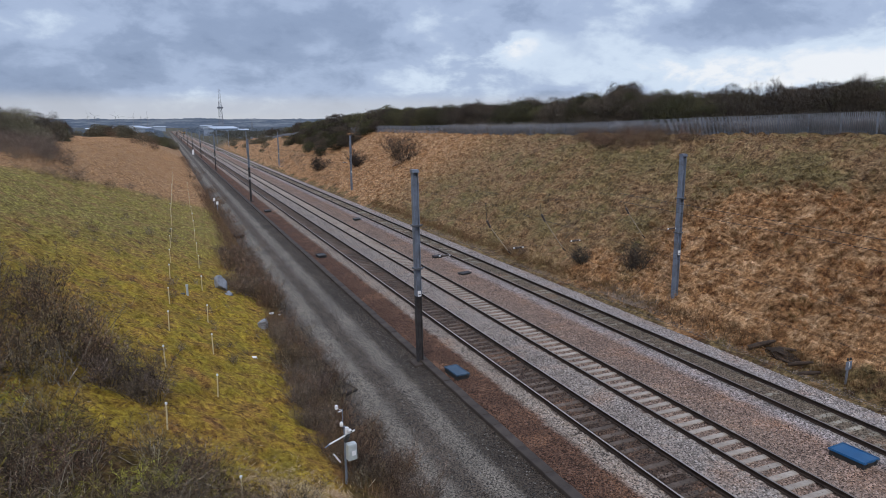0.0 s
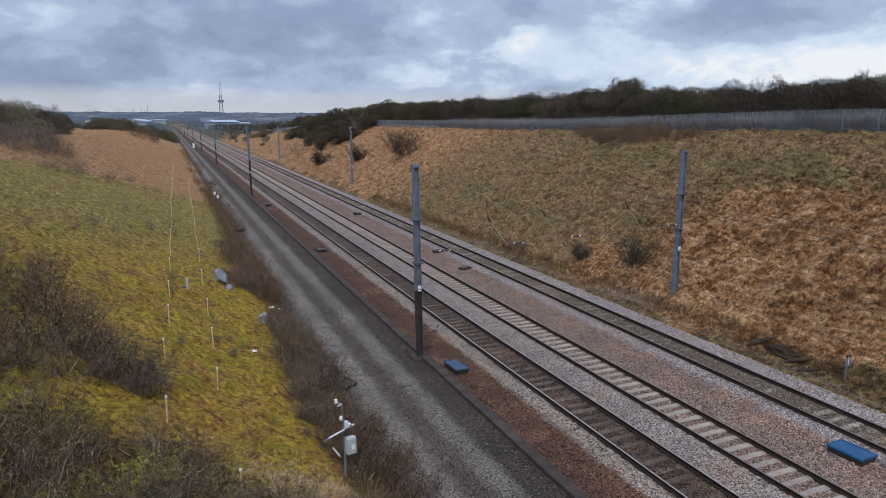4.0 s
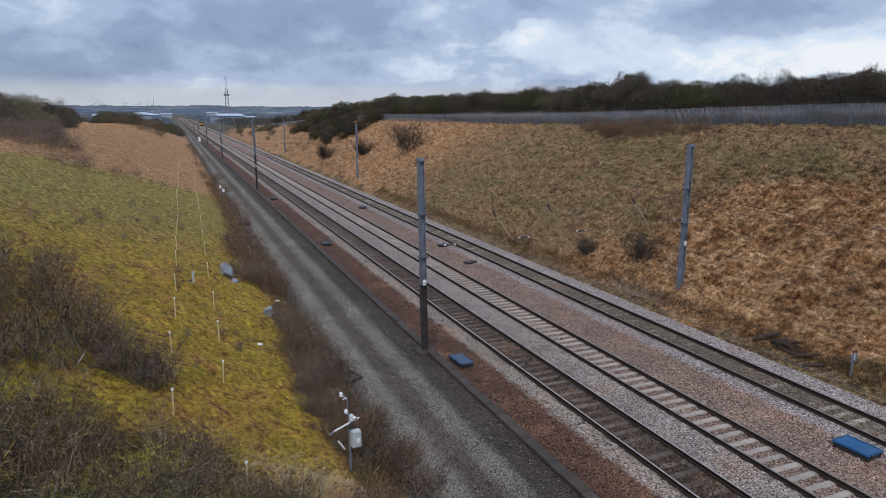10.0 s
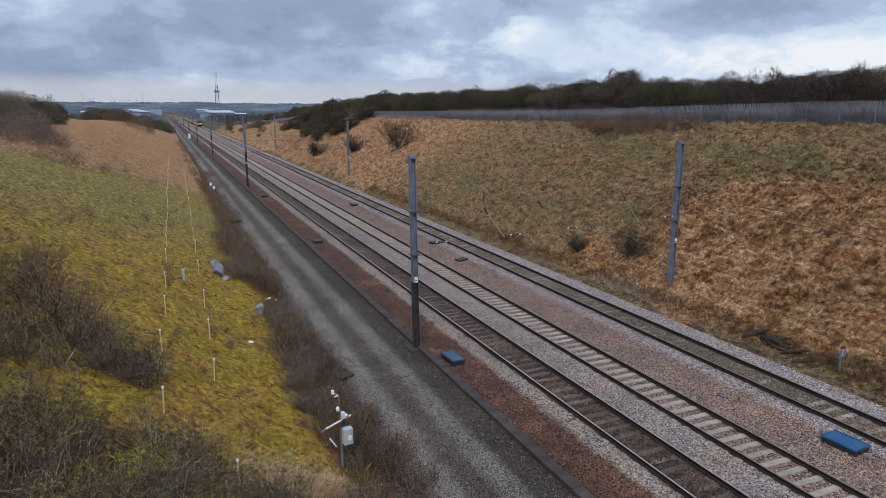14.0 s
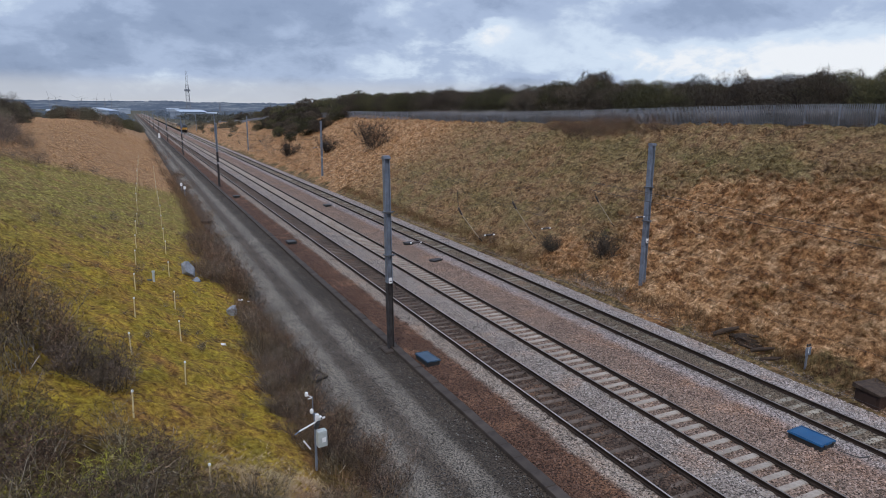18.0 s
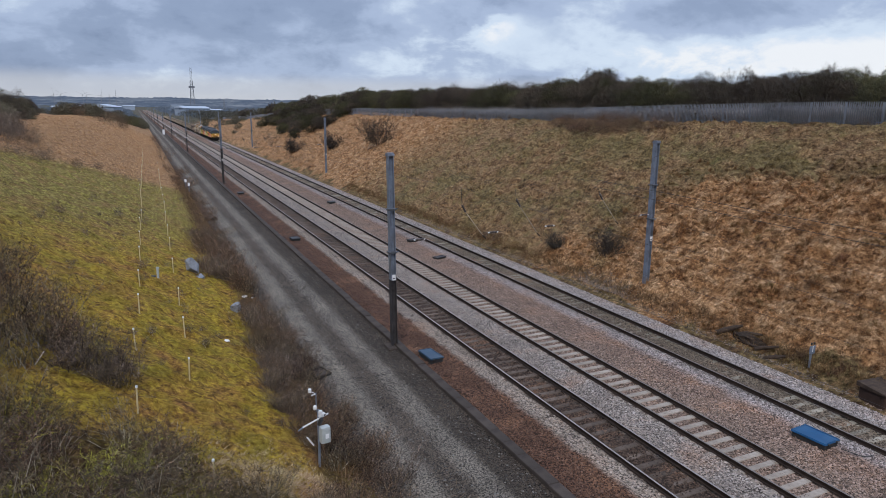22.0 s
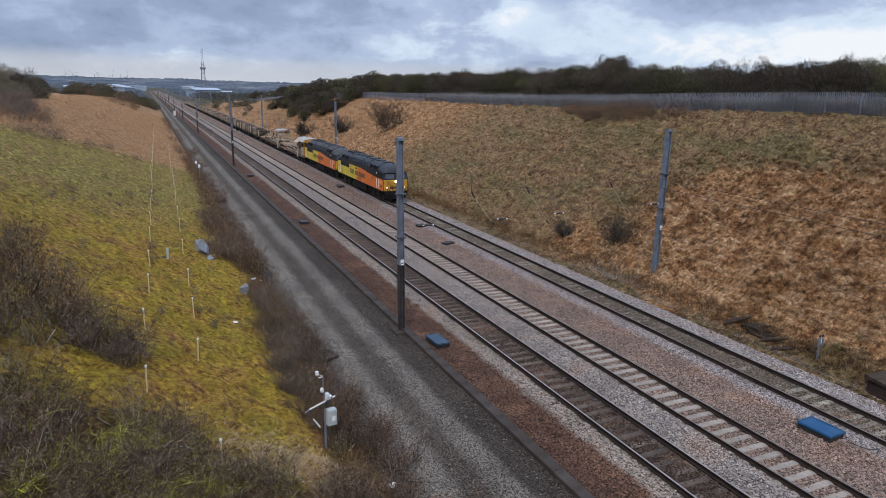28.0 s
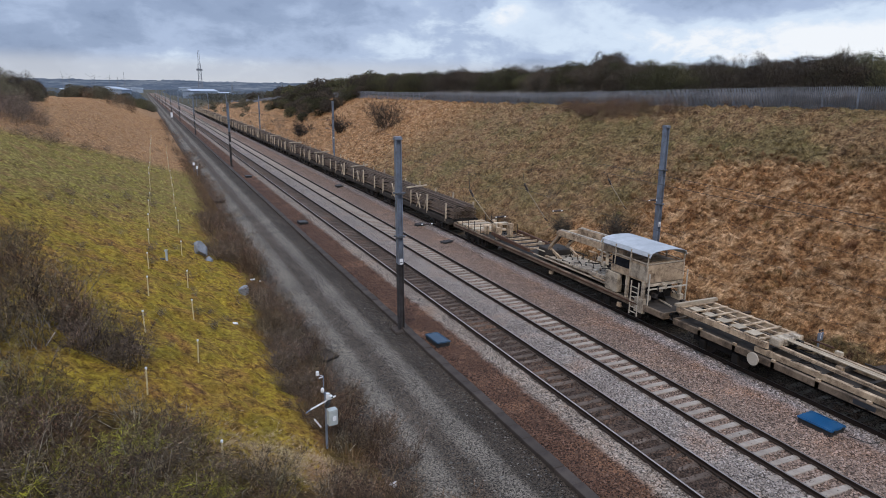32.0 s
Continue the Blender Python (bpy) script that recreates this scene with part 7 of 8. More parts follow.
            Mesh().tube([(s * 0.55, y + d * 0.10, 1.35), (s * 0.55, y + d * 0.10, 2.1)], 0.02, 6).put("handrail", "underframe", end)
            Mesh().beam((s * 0.35, y + d * 0.07, 1.3), (s * 0.30, y + d * 0.07, 1.72), 0.05).put("hose", "underframe", end)
        Mesh().box(-0.62, 0.55, min(y, y + d * 0.075), max(y, y + d * 0.075), 1.42, 1.62, 0.02).put("jumper_case", "rust", end)
        for k, xx in enumerate((-0.95, -0.72, -0.2, 0.12, 0.46, 0.78)):
            Mesh().tube([(xx, y + d * 0.06, 1.40 - 0.04 * (k % 3)), (xx + 0.02, y + d * 0.12, 1.28), (xx, y + d * 0.11, 1.14)], 0.024, 6).put("hose", "underframe", end)
        Mesh().box(-0.95, 0.95, min(y, y + d * 0.085), max(y, y + d * 0.085), 2.22, 2.27).put("step_ledge", "loco_yellow", end)
        Mesh().tube([(0, y + d * 0.05, 2.12), (0, y + d * 0.11, 2.12)], 0.10 if d < 0 and offset == 0 else 0.06, 14).put("headlight", "lit_lamp" if d < 0 and offset == 0 else "glass_dark", end, "lit round headlamp" if d < 0 and offset == 0 else "")
        Mesh().box(-1.25, 1.25, min(y, y + d * 0.12), max(y, y + d * 0.12), 0.80, 1.16, 0.03).put("buffer_beam", "underframe", loco)
        Mesh().box(-1.1, 1.1, min(y + d * 0.05, y + d * 0.12), max(y + d * 0.05, y + d * 0.12), 0.35, 0.78, 0.03).put("plough", "underframe", loco)
        Mesh().box(-0.08, 0.08, min(y, y + d * 0.5), max(y, y + d * 0.5), 0.86, 1.04).put("coupling", "underframe", loco)
    for yc in (3.35, L - 3.35):
        bogie(loco, yc, (-1.75, 0.0, 1.75), 0.55, 2.35, 0.82)
    Mesh().box(-0.9, 0.9, 1.0, L - 1.0, 0.85, 1.1).put("underframe", "underframe", loco)


def marker_material():
    m, t, b = shader("marker_lamp")
    b.inputs["Base Color"].default_value = (1, 0.9, 0.7, 1)
    b.inputs["Emission Color"].default_value = (1, 0.85, 0.6, 1)
    b.inputs["Emission Strength"].default_value = 1.2


marker_material()
surface("windscreen", (0.05, 0.06, 0.075), (0.025, 0.03, 0.04), rough=0.08, scale=2, relief=0, spec=0.6)
build_loco(0.0, "black-roofed diesel locomotive in orange and yellow, headlamp lit", True)
build_loco(19.12, "second diesel locomotive in orange and yellow with a grey roof", False)


def flat_frame(ob, y0, y1, z, mat, depth=0.34):
    """Solebars, headstocks, floor and buffers of a flat wagon."""
    for s in (-1, 1):
        Mesh().box(s * 1.22 - 0.07, s * 1.22 + 0.07, y0, y1, z - depth, z, 0.02).put("solebar", mat, ob)
    Mesh().box(-1.15, 1.15, y0 + 0.05, y1 - 0.05, z - 0.16, z - 0.05).put("floor", "wagon_dark", ob)
    for y, d in ((y0, -1), (y1, 1)):
        Mesh().box(-1.28, 1.28, min(y, y + d * 0.1), max(y, y + d * 0.1), z - depth, z + 0.02).put("headstock", mat, ob)
        for s in (-1, 1):
            Mesh().tube([(s * 0.87, y + d * 0.1, 1.0), (s * 0.87, y + d * 0.36, 1.0), (s * 0.87, y + d * 0.38, 1.0), (s * 0.87, y + d * 0.42, 1.0)], [0.09, 0.09, 0.22, 0.22], 12).put("buffer", "underframe", ob)


def roof_sheet(y0, y1, half, z_edge, z_top, drop, tilt=0.0, n=8):
    """A curved roof sheet with thickness."""
    secs = []
    for y in (y0, y1):
        top = [(half * math.cos(math.pi * k / n), y, z_edge + (z_top - z_edge) * math.sin(math.pi * k / n) ** 0.6 + tilt * (y - y0)) for k in range(n + 1)]
        low = [(x * 0.985, yy, z - drop) for x, yy, z in reversed(top)]
        secs.append(top + low)
    return Mesh().loft(secs)


def fittings(parent, seed, n, xs, ys, zs, mats):
    """Small bars, cases, levers and hoses over a stretch of a wagon."""
    r = random.Random(seed)
    for i in range(n):
        x, y, z = r.uniform(*xs), r.uniform(*ys), r.uniform(*zs)
        kind = r.randrange(4)
        if kind == 0:
            Mesh().box(x - 0.09, x + 0.09, y - 0.14, y + 0.14, z - 0.12, z + 0.1, 0.02).put("case", r.choice(mats), parent)
        elif kind == 1:
            Mesh().beam((x, y, z - 0.15), (x + r.uniform(-0.1, 0.1), y + r.uniform(-0.2, 0.2), z + 0.28), 0.05).put("lever", r.choice(mats), parent)
        elif kind == 2:
            Mesh().beam((x, y - r.uniform(0.3, 0.9), z), (x + r.uniform(-0.15, 0.15), y + r.uniform(0.3, 0.9), z + r.uniform(-0.06, 0.06)), 0.06).put("bar", r.choice(mats), parent)
        else:
            Mesh().tube([(x, y, z), (x + 0.1, y + 0.3, z + 0.12), (x + 0.05, y + 0.7, z + 0.02), (x + 0.15, y + 1.0, z - 0.06)], 0.025, 6).put("hose", "underframe", parent)


def build_power_wagon():
    """Crew and generator cab at one end, long twin beams with pipes behind it."""
    o = 37.75
    w = vehicle("rail_handling_wagon", "weathered buff wagon with a roofed cab and long beams", "wagon", o)
    flat_frame(w, 0.1, 20.0, 1.06, "wagon_brown", 0.26)
    # roof
    prof = [(-1.42, 3.20), (-0.98, 3.62), (0.0, 3.72), (0.98, 3.62), (1.42, 3.20), (1.38, 3.17), (0.96, 3.57), (0.0, 3.67), (-0.96, 3.57), (-1.38, 3.17)]
    Mesh().extrude(prof, 0.3, 5.75).put("roof", "pale_roof", w, "pale dirty steel roof with a flat top and steep eaves")
    Mesh().add([(-1.44, 3.0, 3.22), (-1.44, 5.7, 3.22), (-1.72, 5.7, 2.98), (-1.72, 3.0, 2.98), (-1.42, 3.0, 3.19), (-1.42, 5.7, 3.19), (-1.70, 5.7, 2.95), (-1.70, 3.0, 2.95)], [(0, 1, 2, 3), (7, 6, 5, 4), (0, 4, 5, 1), (1, 5, 6, 2), (2, 6, 7, 3), (3, 7, 4, 0)]).put("eave_flap", "pale_roof", w)
    # dark sheet added on the far side to stand in for the shaded interior
    Mesh().box(1.14, 1.18, 0.5, 4.1, 1.14, 3.25).put("far_panel", "wagon_dark", w)
    Mesh().box(-0.35, 0.25, 2.6, 2.95, 3.70, 3.74).put("roof_hatch", "wagon_dark", w)
    Mesh().add([(-0.96, 3.9, 3.632), (0.0, 3.9, 3.732), (0.0, 5.7, 3.732), (-0.96, 5.7, 3.632), (-0.96, 3.9, 3.645), (0.0, 3.9, 3.745), (0.0, 5.7, 3.745), (-0.96, 5.7, 3.645)], [(4, 5, 6, 7), (0, 4, 7, 3), (0, 1, 5, 4), (2, 3, 7, 6), (1, 2, 6, 5)]).put("roof_sheet", "sheet_roof", w, "bluish sheet laid over the roof")
    # yellow end frame
    for s in (-1, 1):
        Mesh().beam((s * 1.2, 0.42, 1.1), (s * 1.2, 0.42, 3.30), 0.10).put("corner_post", "loco_amber", w, "amber end post")
        Mesh().beam((s * 0.72, 0.42, 1.1), (s * 0.72, 0.42, 3.45), 0.07).put("end_post", "loco_amber", w)
    Mesh().beam((-1.2, 0.42, 2.35), (1.2, 0.42, 2.35), 0.09).put("end_rail", "loco_amber", w)
    Mesh().add([(-1.34, 0.32, 3.18), (1.34, 0.32, 3.18), (0.95, 0.32, 3.55), (-0.95, 0.32, 3.55), (-1.34, 0.37, 3.18), (1.34, 0.37, 3.18), (0.95, 0.37, 3.55), (-0.95, 0.37, 3.55)], [(0, 1, 2, 3), (7, 6, 5, 4), (0, 4, 5, 1), (2, 6, 7, 3), (1, 5, 6, 2), (3, 7, 4, 0)]).put("end_gable", "loco_amber", w)
    # cabinets
    Mesh().box(-1.2, 0.6, 0.75, 2.35, 1.14, 2.30, 0.03).put("generator_casing", "wagon_buff", w, "buff generator casing")
    Mesh().box(-1.19, 0.59, 0.66, 0.76, 1.16, 2.26, 0.02).put("casing_end", "casing_amber", w, "orange-brown casing end")
    for y0, y1, z0, z1 in ((0.85, 1.5, 1.24, 1.62), (1.6, 2.25, 1.24, 1.62), (0.85, 2.25, 1.72, 2.22)):
        side_sheet([(y0, z0), (y1, z0), (y1, z1), (y0, z1)], -1.202, 0.014).put("casing_door", "wagon_grey", w)
    for y in (2.42, 4.05, 5.6):
        for s in (-1, 1):
            Mesh().beam((s * 1.24, y, 1.1), (s * 1.24, y, 3.28), 0.08).put("post", "wagon_grey", w)
    Mesh().box(-0.4, 1.15, 2.5, 4.0, 1.14, 2.7, 0.03).put("tank", "wagon_dark", w)
    Mesh().tube([(-0.8, 2.75, 1.14), (-0.8, 2.75, 2.05)], 0.22, 12).put("cylinder", "pale_roof", w)
    Mesh().tube([(-0.85, 3.3, 1.14), (-0.85, 3.3, 1.95)], 0.20, 12).put("cylinder", "wagon_grey", w)
    for z in (1.6, 2.1):
        Mesh().beam((-1.24, 2.45, z), (-1.24, 5.6, z), 0.04).put("guard_rail", "wagon_grey", w)
    cab = Mesh().box(-1.2, 1.2, 4.15, 5.55, 1.14, 3.16, 0.04).put("operator_cab", "wagon_grey", w, "weathered buff operator cab")
    for s in (-1, 1):
        side_sheet([(4.75, 2.35), (5.45, 2.35), (5.45, 3.05), (4.75, 3.05)], s * 1.202, 0.012).put("cab_window", "glass_dark", cab)
        side_sheet([(4.2, 1.3), (4.65, 1.3), (4.65, 3.0), (4.2, 3.0)], s * 1.202, 0.012).put("cab_door", "wagon_buff", cab)
    Mesh().box(-1.0, 1.0, 5.55, 5.565, 2.3, 3.05).put("end_window", "glass_dark", cab)
    for k in range(6):
        Mesh().beam((-1.30, 4.9, 0.45 + 0.2 * k), (-1.30, 5.35, 0.45 + 0.2 * k), 0.03).put("ladder_rung", "wagon_grey", w)
    Mesh().box(-1.36, -1.26, 4.85, 5.4, 0.5, 1.5).put("step_board", "pale_roof", w)
    # beams behind the cab
    for s in (-1, 1):
        Mesh().box(s * 0.95 - 0.09, s * 0.95 + 0.09, 6.0, 15.8, 1.06, 1.28, 0.02).put("main_beam", "wagon_buff", w, "long buff steel beam")
        Mesh().beam((s * 0.62, 6.4, 1.32), (s * 0.62, 16.0, 1.50), 0.14, 0.12).put("inner_beam", "wagon_buff", w)
        for k in range(7):
            Mesh().box(s * 1.24 - 0.05, s * 1.24 + 0.05, 7.0 + 1.9 * k, 7.16 + 1.9 * k, 0.8, 1.14).put("bracket", "wagon_buff", w)
    for k in range(3):
        Mesh().tube([(-0.30 + 0.09 * k, 6.2, 1.62), (-0.30 + 0.09 * k, 15.4, 1.74)], 0.04, 8).put("pipe", "bolster", w)
    for k in range(8):
        Mesh().beam((-1.0, 6.6 + 1.25 * k, 1.22), (1.0, 6.6 + 1.25 * k, 1.22), 0.14).put("cross_member", "wagon_dark", w)
    # raised lattice end
    for s in (-1, 1):
        Mesh().box(s * 1.0 - 0.07, s * 1.0 + 0.07, 15.2, 20.2, 1.36, 1.62, 0.02).put("end_beam", "wagon_buff", w)
        Mesh().box(s * 0.33 - 0.05, s * 0.33 + 0.05, 15.6, 20.0, 1.50, 1.62).put("end_bar", "wagon_buff", w)
    for k in range(7):
        Mesh().beam((-1.05, 15.6 + 0.72 * k, 1.63), (1.05, 15.6 + 0.72 * k, 1.63), 0.15, 0.05).put("end_slat", "wagon_buff", w)
    Mesh().box(-1.25, 1.25, 19.95, 20.12, 1.66, 1.80).put("end_rail", "bolster", w)
    for k in range(4):
        Mesh().box(-0.75 + 0.36 * k, -0.5 + 0.36 * k, 14.9, 15.4, 1.5, 1.78, 0.04).put("clamp_block", "wagon_grey", w)
    Mesh().tube([(-1.31, 15.55, 0.85), (-1.36, 15.55, 0.85)], 0.27, 20).put("brake_wheel", "pale_roof", w, "pale round handbrake wheel")
    side_sheet([(10.6, 0.84), (11.4, 0.84), (11.4, 1.02), (10.6, 1.02)], -1.292, 0.004).put("data_bar", "lettering", w)
    side_sheet([(8.0, 0.86), (8.8, 0.86), (8.8, 1.06), (8.0, 1.06)], -1.292, 0.004).put("data_bar", "lettering", w)
    for yc in (2.6, 17.4):
        bogie(w, yc, (-0.9, 0.9), 0.44, 1.5, 0.62)
    Mesh().box(-0.7, 0.7, 5, 15, 0.45, 0.75).put("underframe_tank", "underframe", w)
    # ribbed plates over the raised end, bars, hoses and small fittings
    for k in range(5):
        Mesh().box(-0.98 + 0.02 * k, -0.42, 15.9 + 0.8 * k, 16.4 + 0.8 * k, 1.66, 1.69).put("plate", "bolster", w)
    fittings(w, 51, 26, (-1.15, 1.15), (6.1, 15.0), (1.3, 1.6), ("wagon_buff", "bolster", "rust", "wagon_dark"))
    fittings(w, 52, 22, (-1.2, 0.2), (2.5, 4.1), (1.2, 2.9), ("wagon_grey", "wagon_dark", "rust", "pale_roof"))
    fittings(w, 53, 14, (-1.3, 1.3), (4.0, 16.0), (0.55, 0.85), ("wagon_buff", "underframe", "rust"))


surface("wagon_brown", (0.26, 0.19, 0.13), (0.085, 0.06, 0.042), rough=0.8, scale=1.2, grain=25, relief=0.2, stain=(0.03, 0.022, 0.016), stain_scale=1.4, stain_amount=0.8)
build_power_wagon()


def build_gantry_wagon():
    """A roofed handling cab with two long arms over a studded deck, machinery at the other end."""
    o = 59.8
    w = vehicle("rail_handling_wagon", "weathered buff wagon with a raised cab and long jib arms", "wagon", o)
    flat_frame(w, -1.25, 22.1, 1.08, "wagon_brown", 0.28)
    for s in (-1, 1):
        Mesh().box(s * 1.30 - 0.03, s * 1.30 + 0.03, 0.5, 21.8, 0.95, 1.02).put("side_pipe", "rust", w)
    # portal legs and cab
    for s in (-1, 1):
        for y in (0.3, 1.5):
            Mesh().beam((s * 1.18, y, 0.9), (s * 1.18, y, 2.2), 0.14).put("portal_leg", "wagon_grey", w)
        for k in range(6):
            Mesh().beam((s * 1.30, 0.55, 0.5 + 0.26 * k), (s * 1.30, 1.0, 0.5 + 0.26 * k), 0.04).put("ladder_rung", "pale_roof", w)
        for y in (0.5, 1.05):
            Mesh().beam((s * 1.30, y, 0.35), (s * 1.30, y, 2.1), 0.05).put("ladder_rail", "pale_roof", w)
        Mesh().box(s * 1.08 - 0.17, s * 1.08 + 0.17, 2.2, 3.2, 1.12, 2.1, 0.03).put("side_case", "wagon_grey", w)
    Mesh().box(-0.85, 0.85, 0.5, 2.9, 1.2, 2.0, 0.04).put("engine", "underframe", w)
    Mesh().box(-1.2, 1.2, 0.15, 0.35, 1.95, 2.1).put("portal_beam", "wagon_grey", w)
    cab = Mesh().box(-1.15, 1.15, 0.12, 2.9, 2.15, 3.05, 0.03).put("cab", "wagon_buff", w, "buff cab body")
    for s in (-1, 1):
        side_sheet([(1.5, 2.55), (2.8, 2.55), (2.8, 3.0), (1.5, 3.0)], s * 1.152, 0.012).put("cab_window", "glass_dark", cab)
        for y in (0.15, 1.4, 2.6, 3.7):
            Mesh().beam((s * 1.15, y, 2.2), (s * 1.15, y, 3.62), 0.06).put("roof_post", "wagon_grey", w)
        side_sheet([(0.2, 2.25), (1.35, 2.25), (1.35, 2.95), (0.2, 2.95)], s * 1.152, 0.010).put("cab_panel", "wagon_grey", cab)
        Mesh().beam((s * 1.15, 0.15, 3.12), (s * 1.15, 2.9, 3.12), 0.05).put("guard_rail", "wagon_grey", w)
    Mesh().beam((-1.15, 0.12, 3.12), (1.15, 0.12, 3.12), 0.05).put("guard_rail", "wagon_grey", w)
    roof_sheet(0.0, 3.85, 1.18, 3.48, 3.82, 0.03, 0.0).put("roof", "sheet_roof", w, "bluish-white sheeted curved roof")
    # jib arms
    for s in (-1, 1):
        Mesh().beam((s * 0.72, 2.4, 3.12), (s * 0.72, 8.4, 3.02), 0.26, 0.34).put("jib_arm", "wagon_buff", w, "long buff box-section arm")
        Mesh().beam((s * 0.72, 2.6, 3.33), (s * 0.72, 8.2, 3.23), 0.10, 0.06).put("arm_rail", "pale_roof", w)
        Mesh().beam((s * 0.72, 8.3, 2.95), (s * 0.66, 9.5, 1.75), 0.16).put("jib_link", "wagon_buff", w)
        Mesh().beam((s * 0.66, 9.4, 1.85), (s * 0.62, 8.2, 1.4), 0.14).put("jib_strut", "wagon_buff", w)
        Mesh().tube([(s * 0.72, 8.1, 2.9), (s * 0.5, 9.1, 2.2)], 0.05, 8).put("ram", "wheel_steel", w)
        Mesh().beam((s * 0.85, 3.6, 2.2), (s * 0.72, 3.8, 3.0), 0.16).put("arm_support", "wagon_grey", w)
    Mesh().beam((-0.9, 8.4, 3.0), (0.9, 8.4, 3.0), 0.16).put("arm_tie", "wagon_buff", w)
    # studded runway
    for x in (-0.8, -0.1, 0.6):
        Mesh().box(x - 0.10, x + 0.10, 3.4, 9.6, 1.12, 1.36, 0.02).put("runway", "wagon_buff", w)
        for k in range(9):
            Mesh().tube([(x, 3.7 + 0.68 * k, 1.38), (x, 3.7 + 0.68 * k, 1.50)], [0.05, 0.04], 8).put("stud", "wagon_dark", w)
    Mesh().box(-0.98, 0.78, 3.3, 9.0, 1.365, 1.40, 0.01).put("runway_plate", "wagon_grey", w, "pale plate with rows of dark studs")
    for s in (-1, 1):
        Mesh().beam((s * 1.08, 2.4, 1.62), (s * 1.08, 6.4, 1.50), 0.10, 0.14).put("side_arm", "wagon_grey", w)
        Mesh().tube([(s * 1.12, 3.0, 1.30), (s * 1.12, 10.5, 1.26)], 0.045, 8).put("pipe", "bolster", w)
        Mesh().tube([(s * 1.0, 3.0, 1.24), (s * 1.0, 16.0, 1.22)], 0.035, 8).put("pipe", "rust", w)
        Mesh().box(s * 1.2 - 0.12, s * 1.2 + 0.12, 0.1, 0.75, 0.62, 1.35, 0.03).put("step_case", "wagon_grey", w)
    Mesh().beam((-1.25, -0.1, 1.9), (1.25, -0.1, 1.9), 0.06).put("end_handrail", "pale_roof", w)
    for x in (-1.2, 1.2):
        Mesh().beam((x, -0.1, 1.1), (x, -0.1, 2.7), 0.05).put("end_stanchion", "pale_roof", w)
    Mesh().box(-0.75, 0.75, 9.0, 10.6, 1.15, 1.75, 0.05).put("winch", "wagon_dark", w)
    for s in (-1, 1):
        Mesh().beam((s * 1.05, 11.2, 1.3), (s * 1.05, 16.2, 1.42), 0.14, 0.2).put("side_beam", "rust", w)
    for k in range(5):
        Mesh().beam((-1.0, 11.6 + 0.95 * k, 1.3), (1.0, 11.6 + 0.95 * k, 1.3), 0.12).put("cross_beam", "wagon_buff", w)
    for x, y, h in ((-0.9, 15.0, 0.75), (-0.4, 15.7, 0.9), (0.1, 15.0, 0.95), (0.55, 15.9, 0.7), (-0.85, 16.8, 0.5), (0.9, 16.6, 0.6), (-0.1, 17.1, 0.85)):
        Mesh().box(x - 0.14, x + 0.14, y + 0.44, y + 0.76, 1.1, 1.2 + h, 0.03).put("stanchion", "wagon_buff", w)
    Mesh().box(-0.5, 0.5, 16.6, 17.1, 1.85, 2.0, 0.02).put("guide_head", "wagon_grey", w)
    for k in range(5):
        Mesh().box(-1.15, 1.15, 17.9 + 0.85 * k, 18.5 + 0.85 * k, 1.10, 1.22, 0.02).put("deck_board", "bolster" if k % 2 else "wagon_buff", w)
    for k in range(6):
        for s in (-1, 1):
            Mesh().beam((s * 1.25, 16.6 + 1.0 * k, 1.1), (s * 1.25, 16.6 + 1.0 * k, 1.85), 0.035).put("rail_post", "wagon_dark", w)
    for yc in (2.0, 18.9):
        bogie(w, yc, (-0.9, 0.9), 0.44, 1.5, 0.62)
    Mesh().tube([(-1.30, 14.4, 0.7), (-1.34, 14.4, 0.82)], 0.2, 16).put("brake_wheel", "wheel_steel", w)
    Mesh().box(-0.7, 0.7, 5, 16, 0.45, 0.75).put("underframe_tank", "underframe", w)
    fittings(w, 61, 34, (-1.2, 1.1), (2.2, 5.2), (1.2, 2.7), ("wagon_grey", "wagon_buff", "wagon_dark", "pale_roof"))
    fittings(w, 62, 30, (-1.15, 1.1), (5.0, 16.0), (1.2, 1.6), ("wagon_buff", "rust", "wagon_dark", "bolster"))
    fittings(w, 63, 24, (-1.0, 1.0), (-0.6, 1.8), (1.1, 2.0), ("wagon_grey", "underframe", "wagon_dark"))
    fittings(w, 64, 14, (-1.3, 1.3), (1.0, 19.0), (0.5, 0.85), ("wagon_buff", "underframe", "rust"))


build_gantry_wagon()


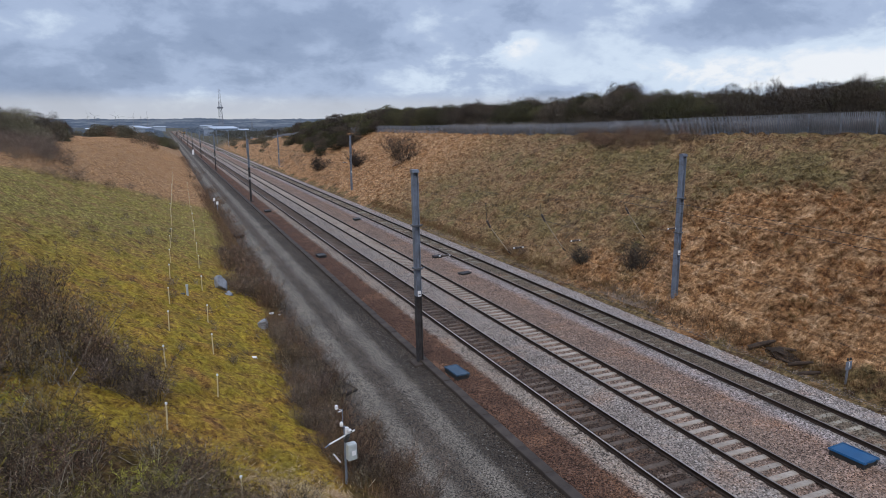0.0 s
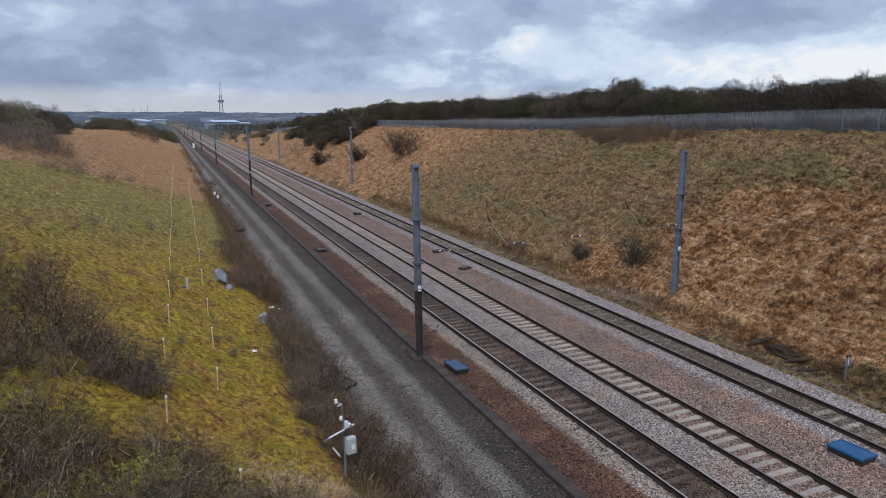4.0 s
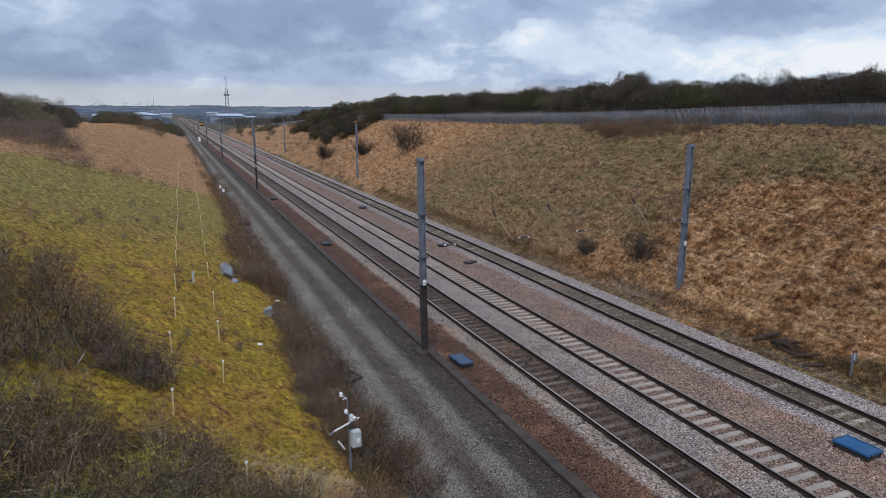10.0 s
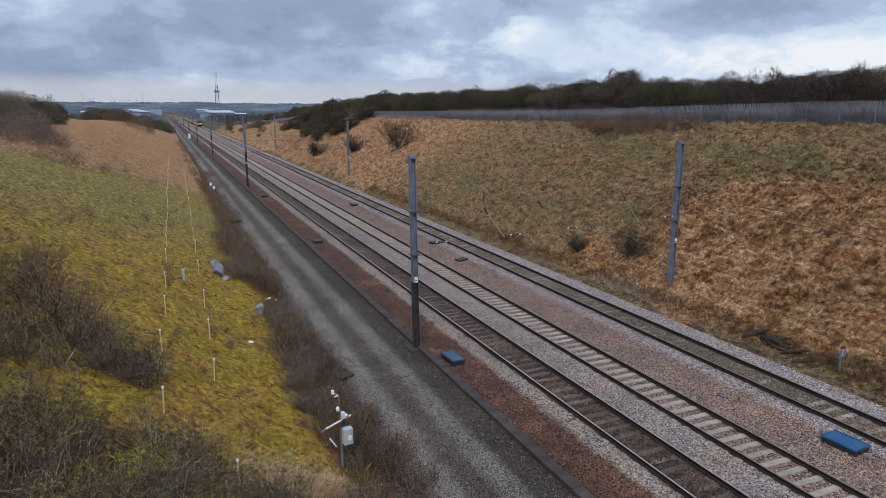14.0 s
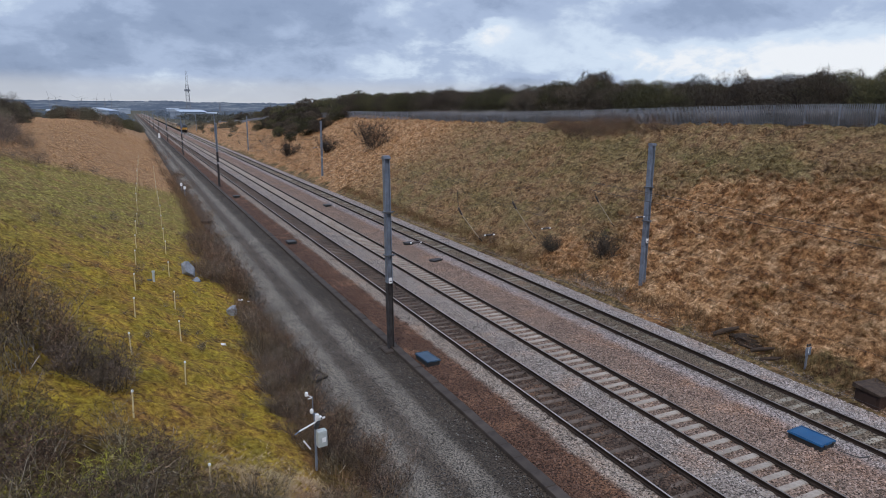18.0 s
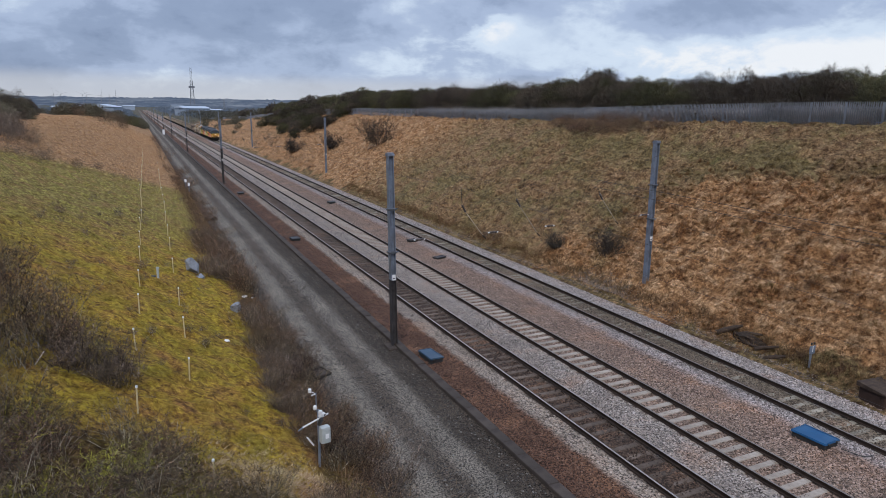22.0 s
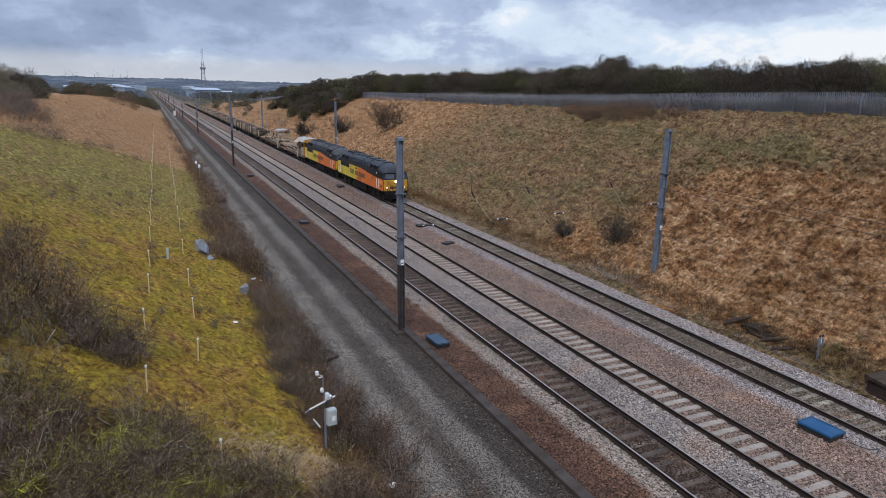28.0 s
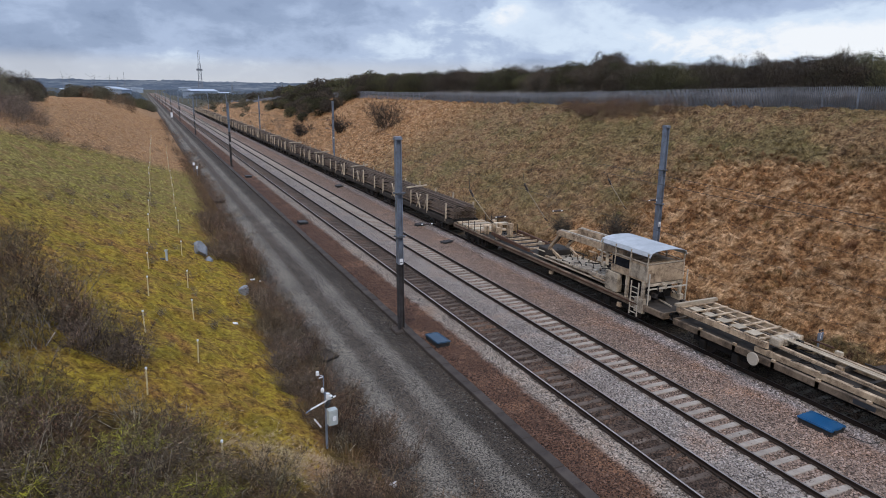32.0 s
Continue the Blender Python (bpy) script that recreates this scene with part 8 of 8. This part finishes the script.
def build_rail_wagons():
    """A row of flat wagons under tiers of long rails, held by pale posts and bolsters."""
    pitch, length, start = 18.35, 17.5, 82.6
    first, load = None, None
    for k in range(16):
        o = start + pitch * k
        if first is None:
            first = vehicle("flat_wagon", "dark flat wagon carrying tiers of long rails", "wagon", o, "flat wagons of the train")
            flat_frame(first, 0.3, length, 1.12, "wagon_dark", 0.36)
            for yc in (2.6, length - 2.3):
                bogie(first, yc, (-0.9, 0.9), 0.44, 1.4, 0.62)
            for j in range(5):
                y = 1.0 + 3.9 * j
                for s in (-1, 1):
                    Mesh().beam((s * 1.24, y, 0.9), (s * 1.24, y, 2.36 + 0.2 * (j % 2)), 0.12).put("stanchion", "bolster", first, "pale worn steel post")
                    if j % 2:
                        Mesh().beam((s * 1.23, y + 0.7, 1.1), (s * 1.23, y + 0.05, 2.3), 0.10).put("brace", "bolster", first)
                for z in (1.15, 1.42, 1.71, 2.0):
                    Mesh().box(-1.2, 1.2, y - 0.09, y + 0.09, z, z + 0.08).put("bolster", "wagon_dark", first)
            Mesh().beam((-1.2, 10.0, 2.42), (1.2, 10.9, 2.42), 0.12).put("loose_bolster", "bolster", first)
            for y in (6.4, 12.9):
                Mesh().beam((-1.27, y, 1.05), (-1.27, y + 0.9, 2.3), 0.09).put("brace", "bolster", first)
                Mesh().beam((-1.28, y + 0.9, 1.05), (-1.28, y, 2.3), 0.09).put("brace", "bolster", first)
            Mesh().box(-0.6, 0.6, 5.2, 11.6, 0.5, 0.8).put("underframe_tank", "underframe", first)
            load = vehicle("rail_bundle", "tiers of dark rusty rails stacked on a wagon", "rails", o, "rail bundles")
            prof = Mesh().extrude([(-0.06, 0), (0.06, 0), (0.06, 0.015), (0.012, 0.035), (0.012, 0.12), (0.035, 0.13), (0.035, 0.165), (-0.035, 0.165), (-0.035, 0.13), (-0.012, 0.12), (-0.012, 0.035), (-0.06, 0.015)], 0, pitch)
            me = bpy.data.meshes.new("rail")
            me.from_pydata(prof.v, [], prof.f)
            me.materials.append(MATS["cargo_rail"])
            rnd = random.Random(6)
            for tier in range(4):
                n = 9 - (tier == 3) * 2
                for i in range(n):
                    if tier == 3 and rnd.random() < 0.3:
                        continue
                    ob = new("rail", me)
                    ob.parent = load
                    ob.matrix_basis = pose(-1.02 + 2.04 * (i + (tier == 3)) / 8 + rnd.uniform(-0.06, 0.06), 0.0, 1.24 + 0.29 * tier + rnd.uniform(0, 0.02), 0, 0, 0)
        else:
            for src in (first, load):
                ob = copy_thing(src, pose(TRAIN_X, train_front(0) + o, 0))
                TRAIN.append((ob, o))


build_rail_wagons()


def motions():
    times = [0, 4, 8, 12, 16, 20, 24, 27, 28.5, 30, 32]
    for ob, offset in TRAIN:
        walk(ob, [(t, pose(TRAIN_X, train_front(t) + offset, 0)) for t in times])


motions()
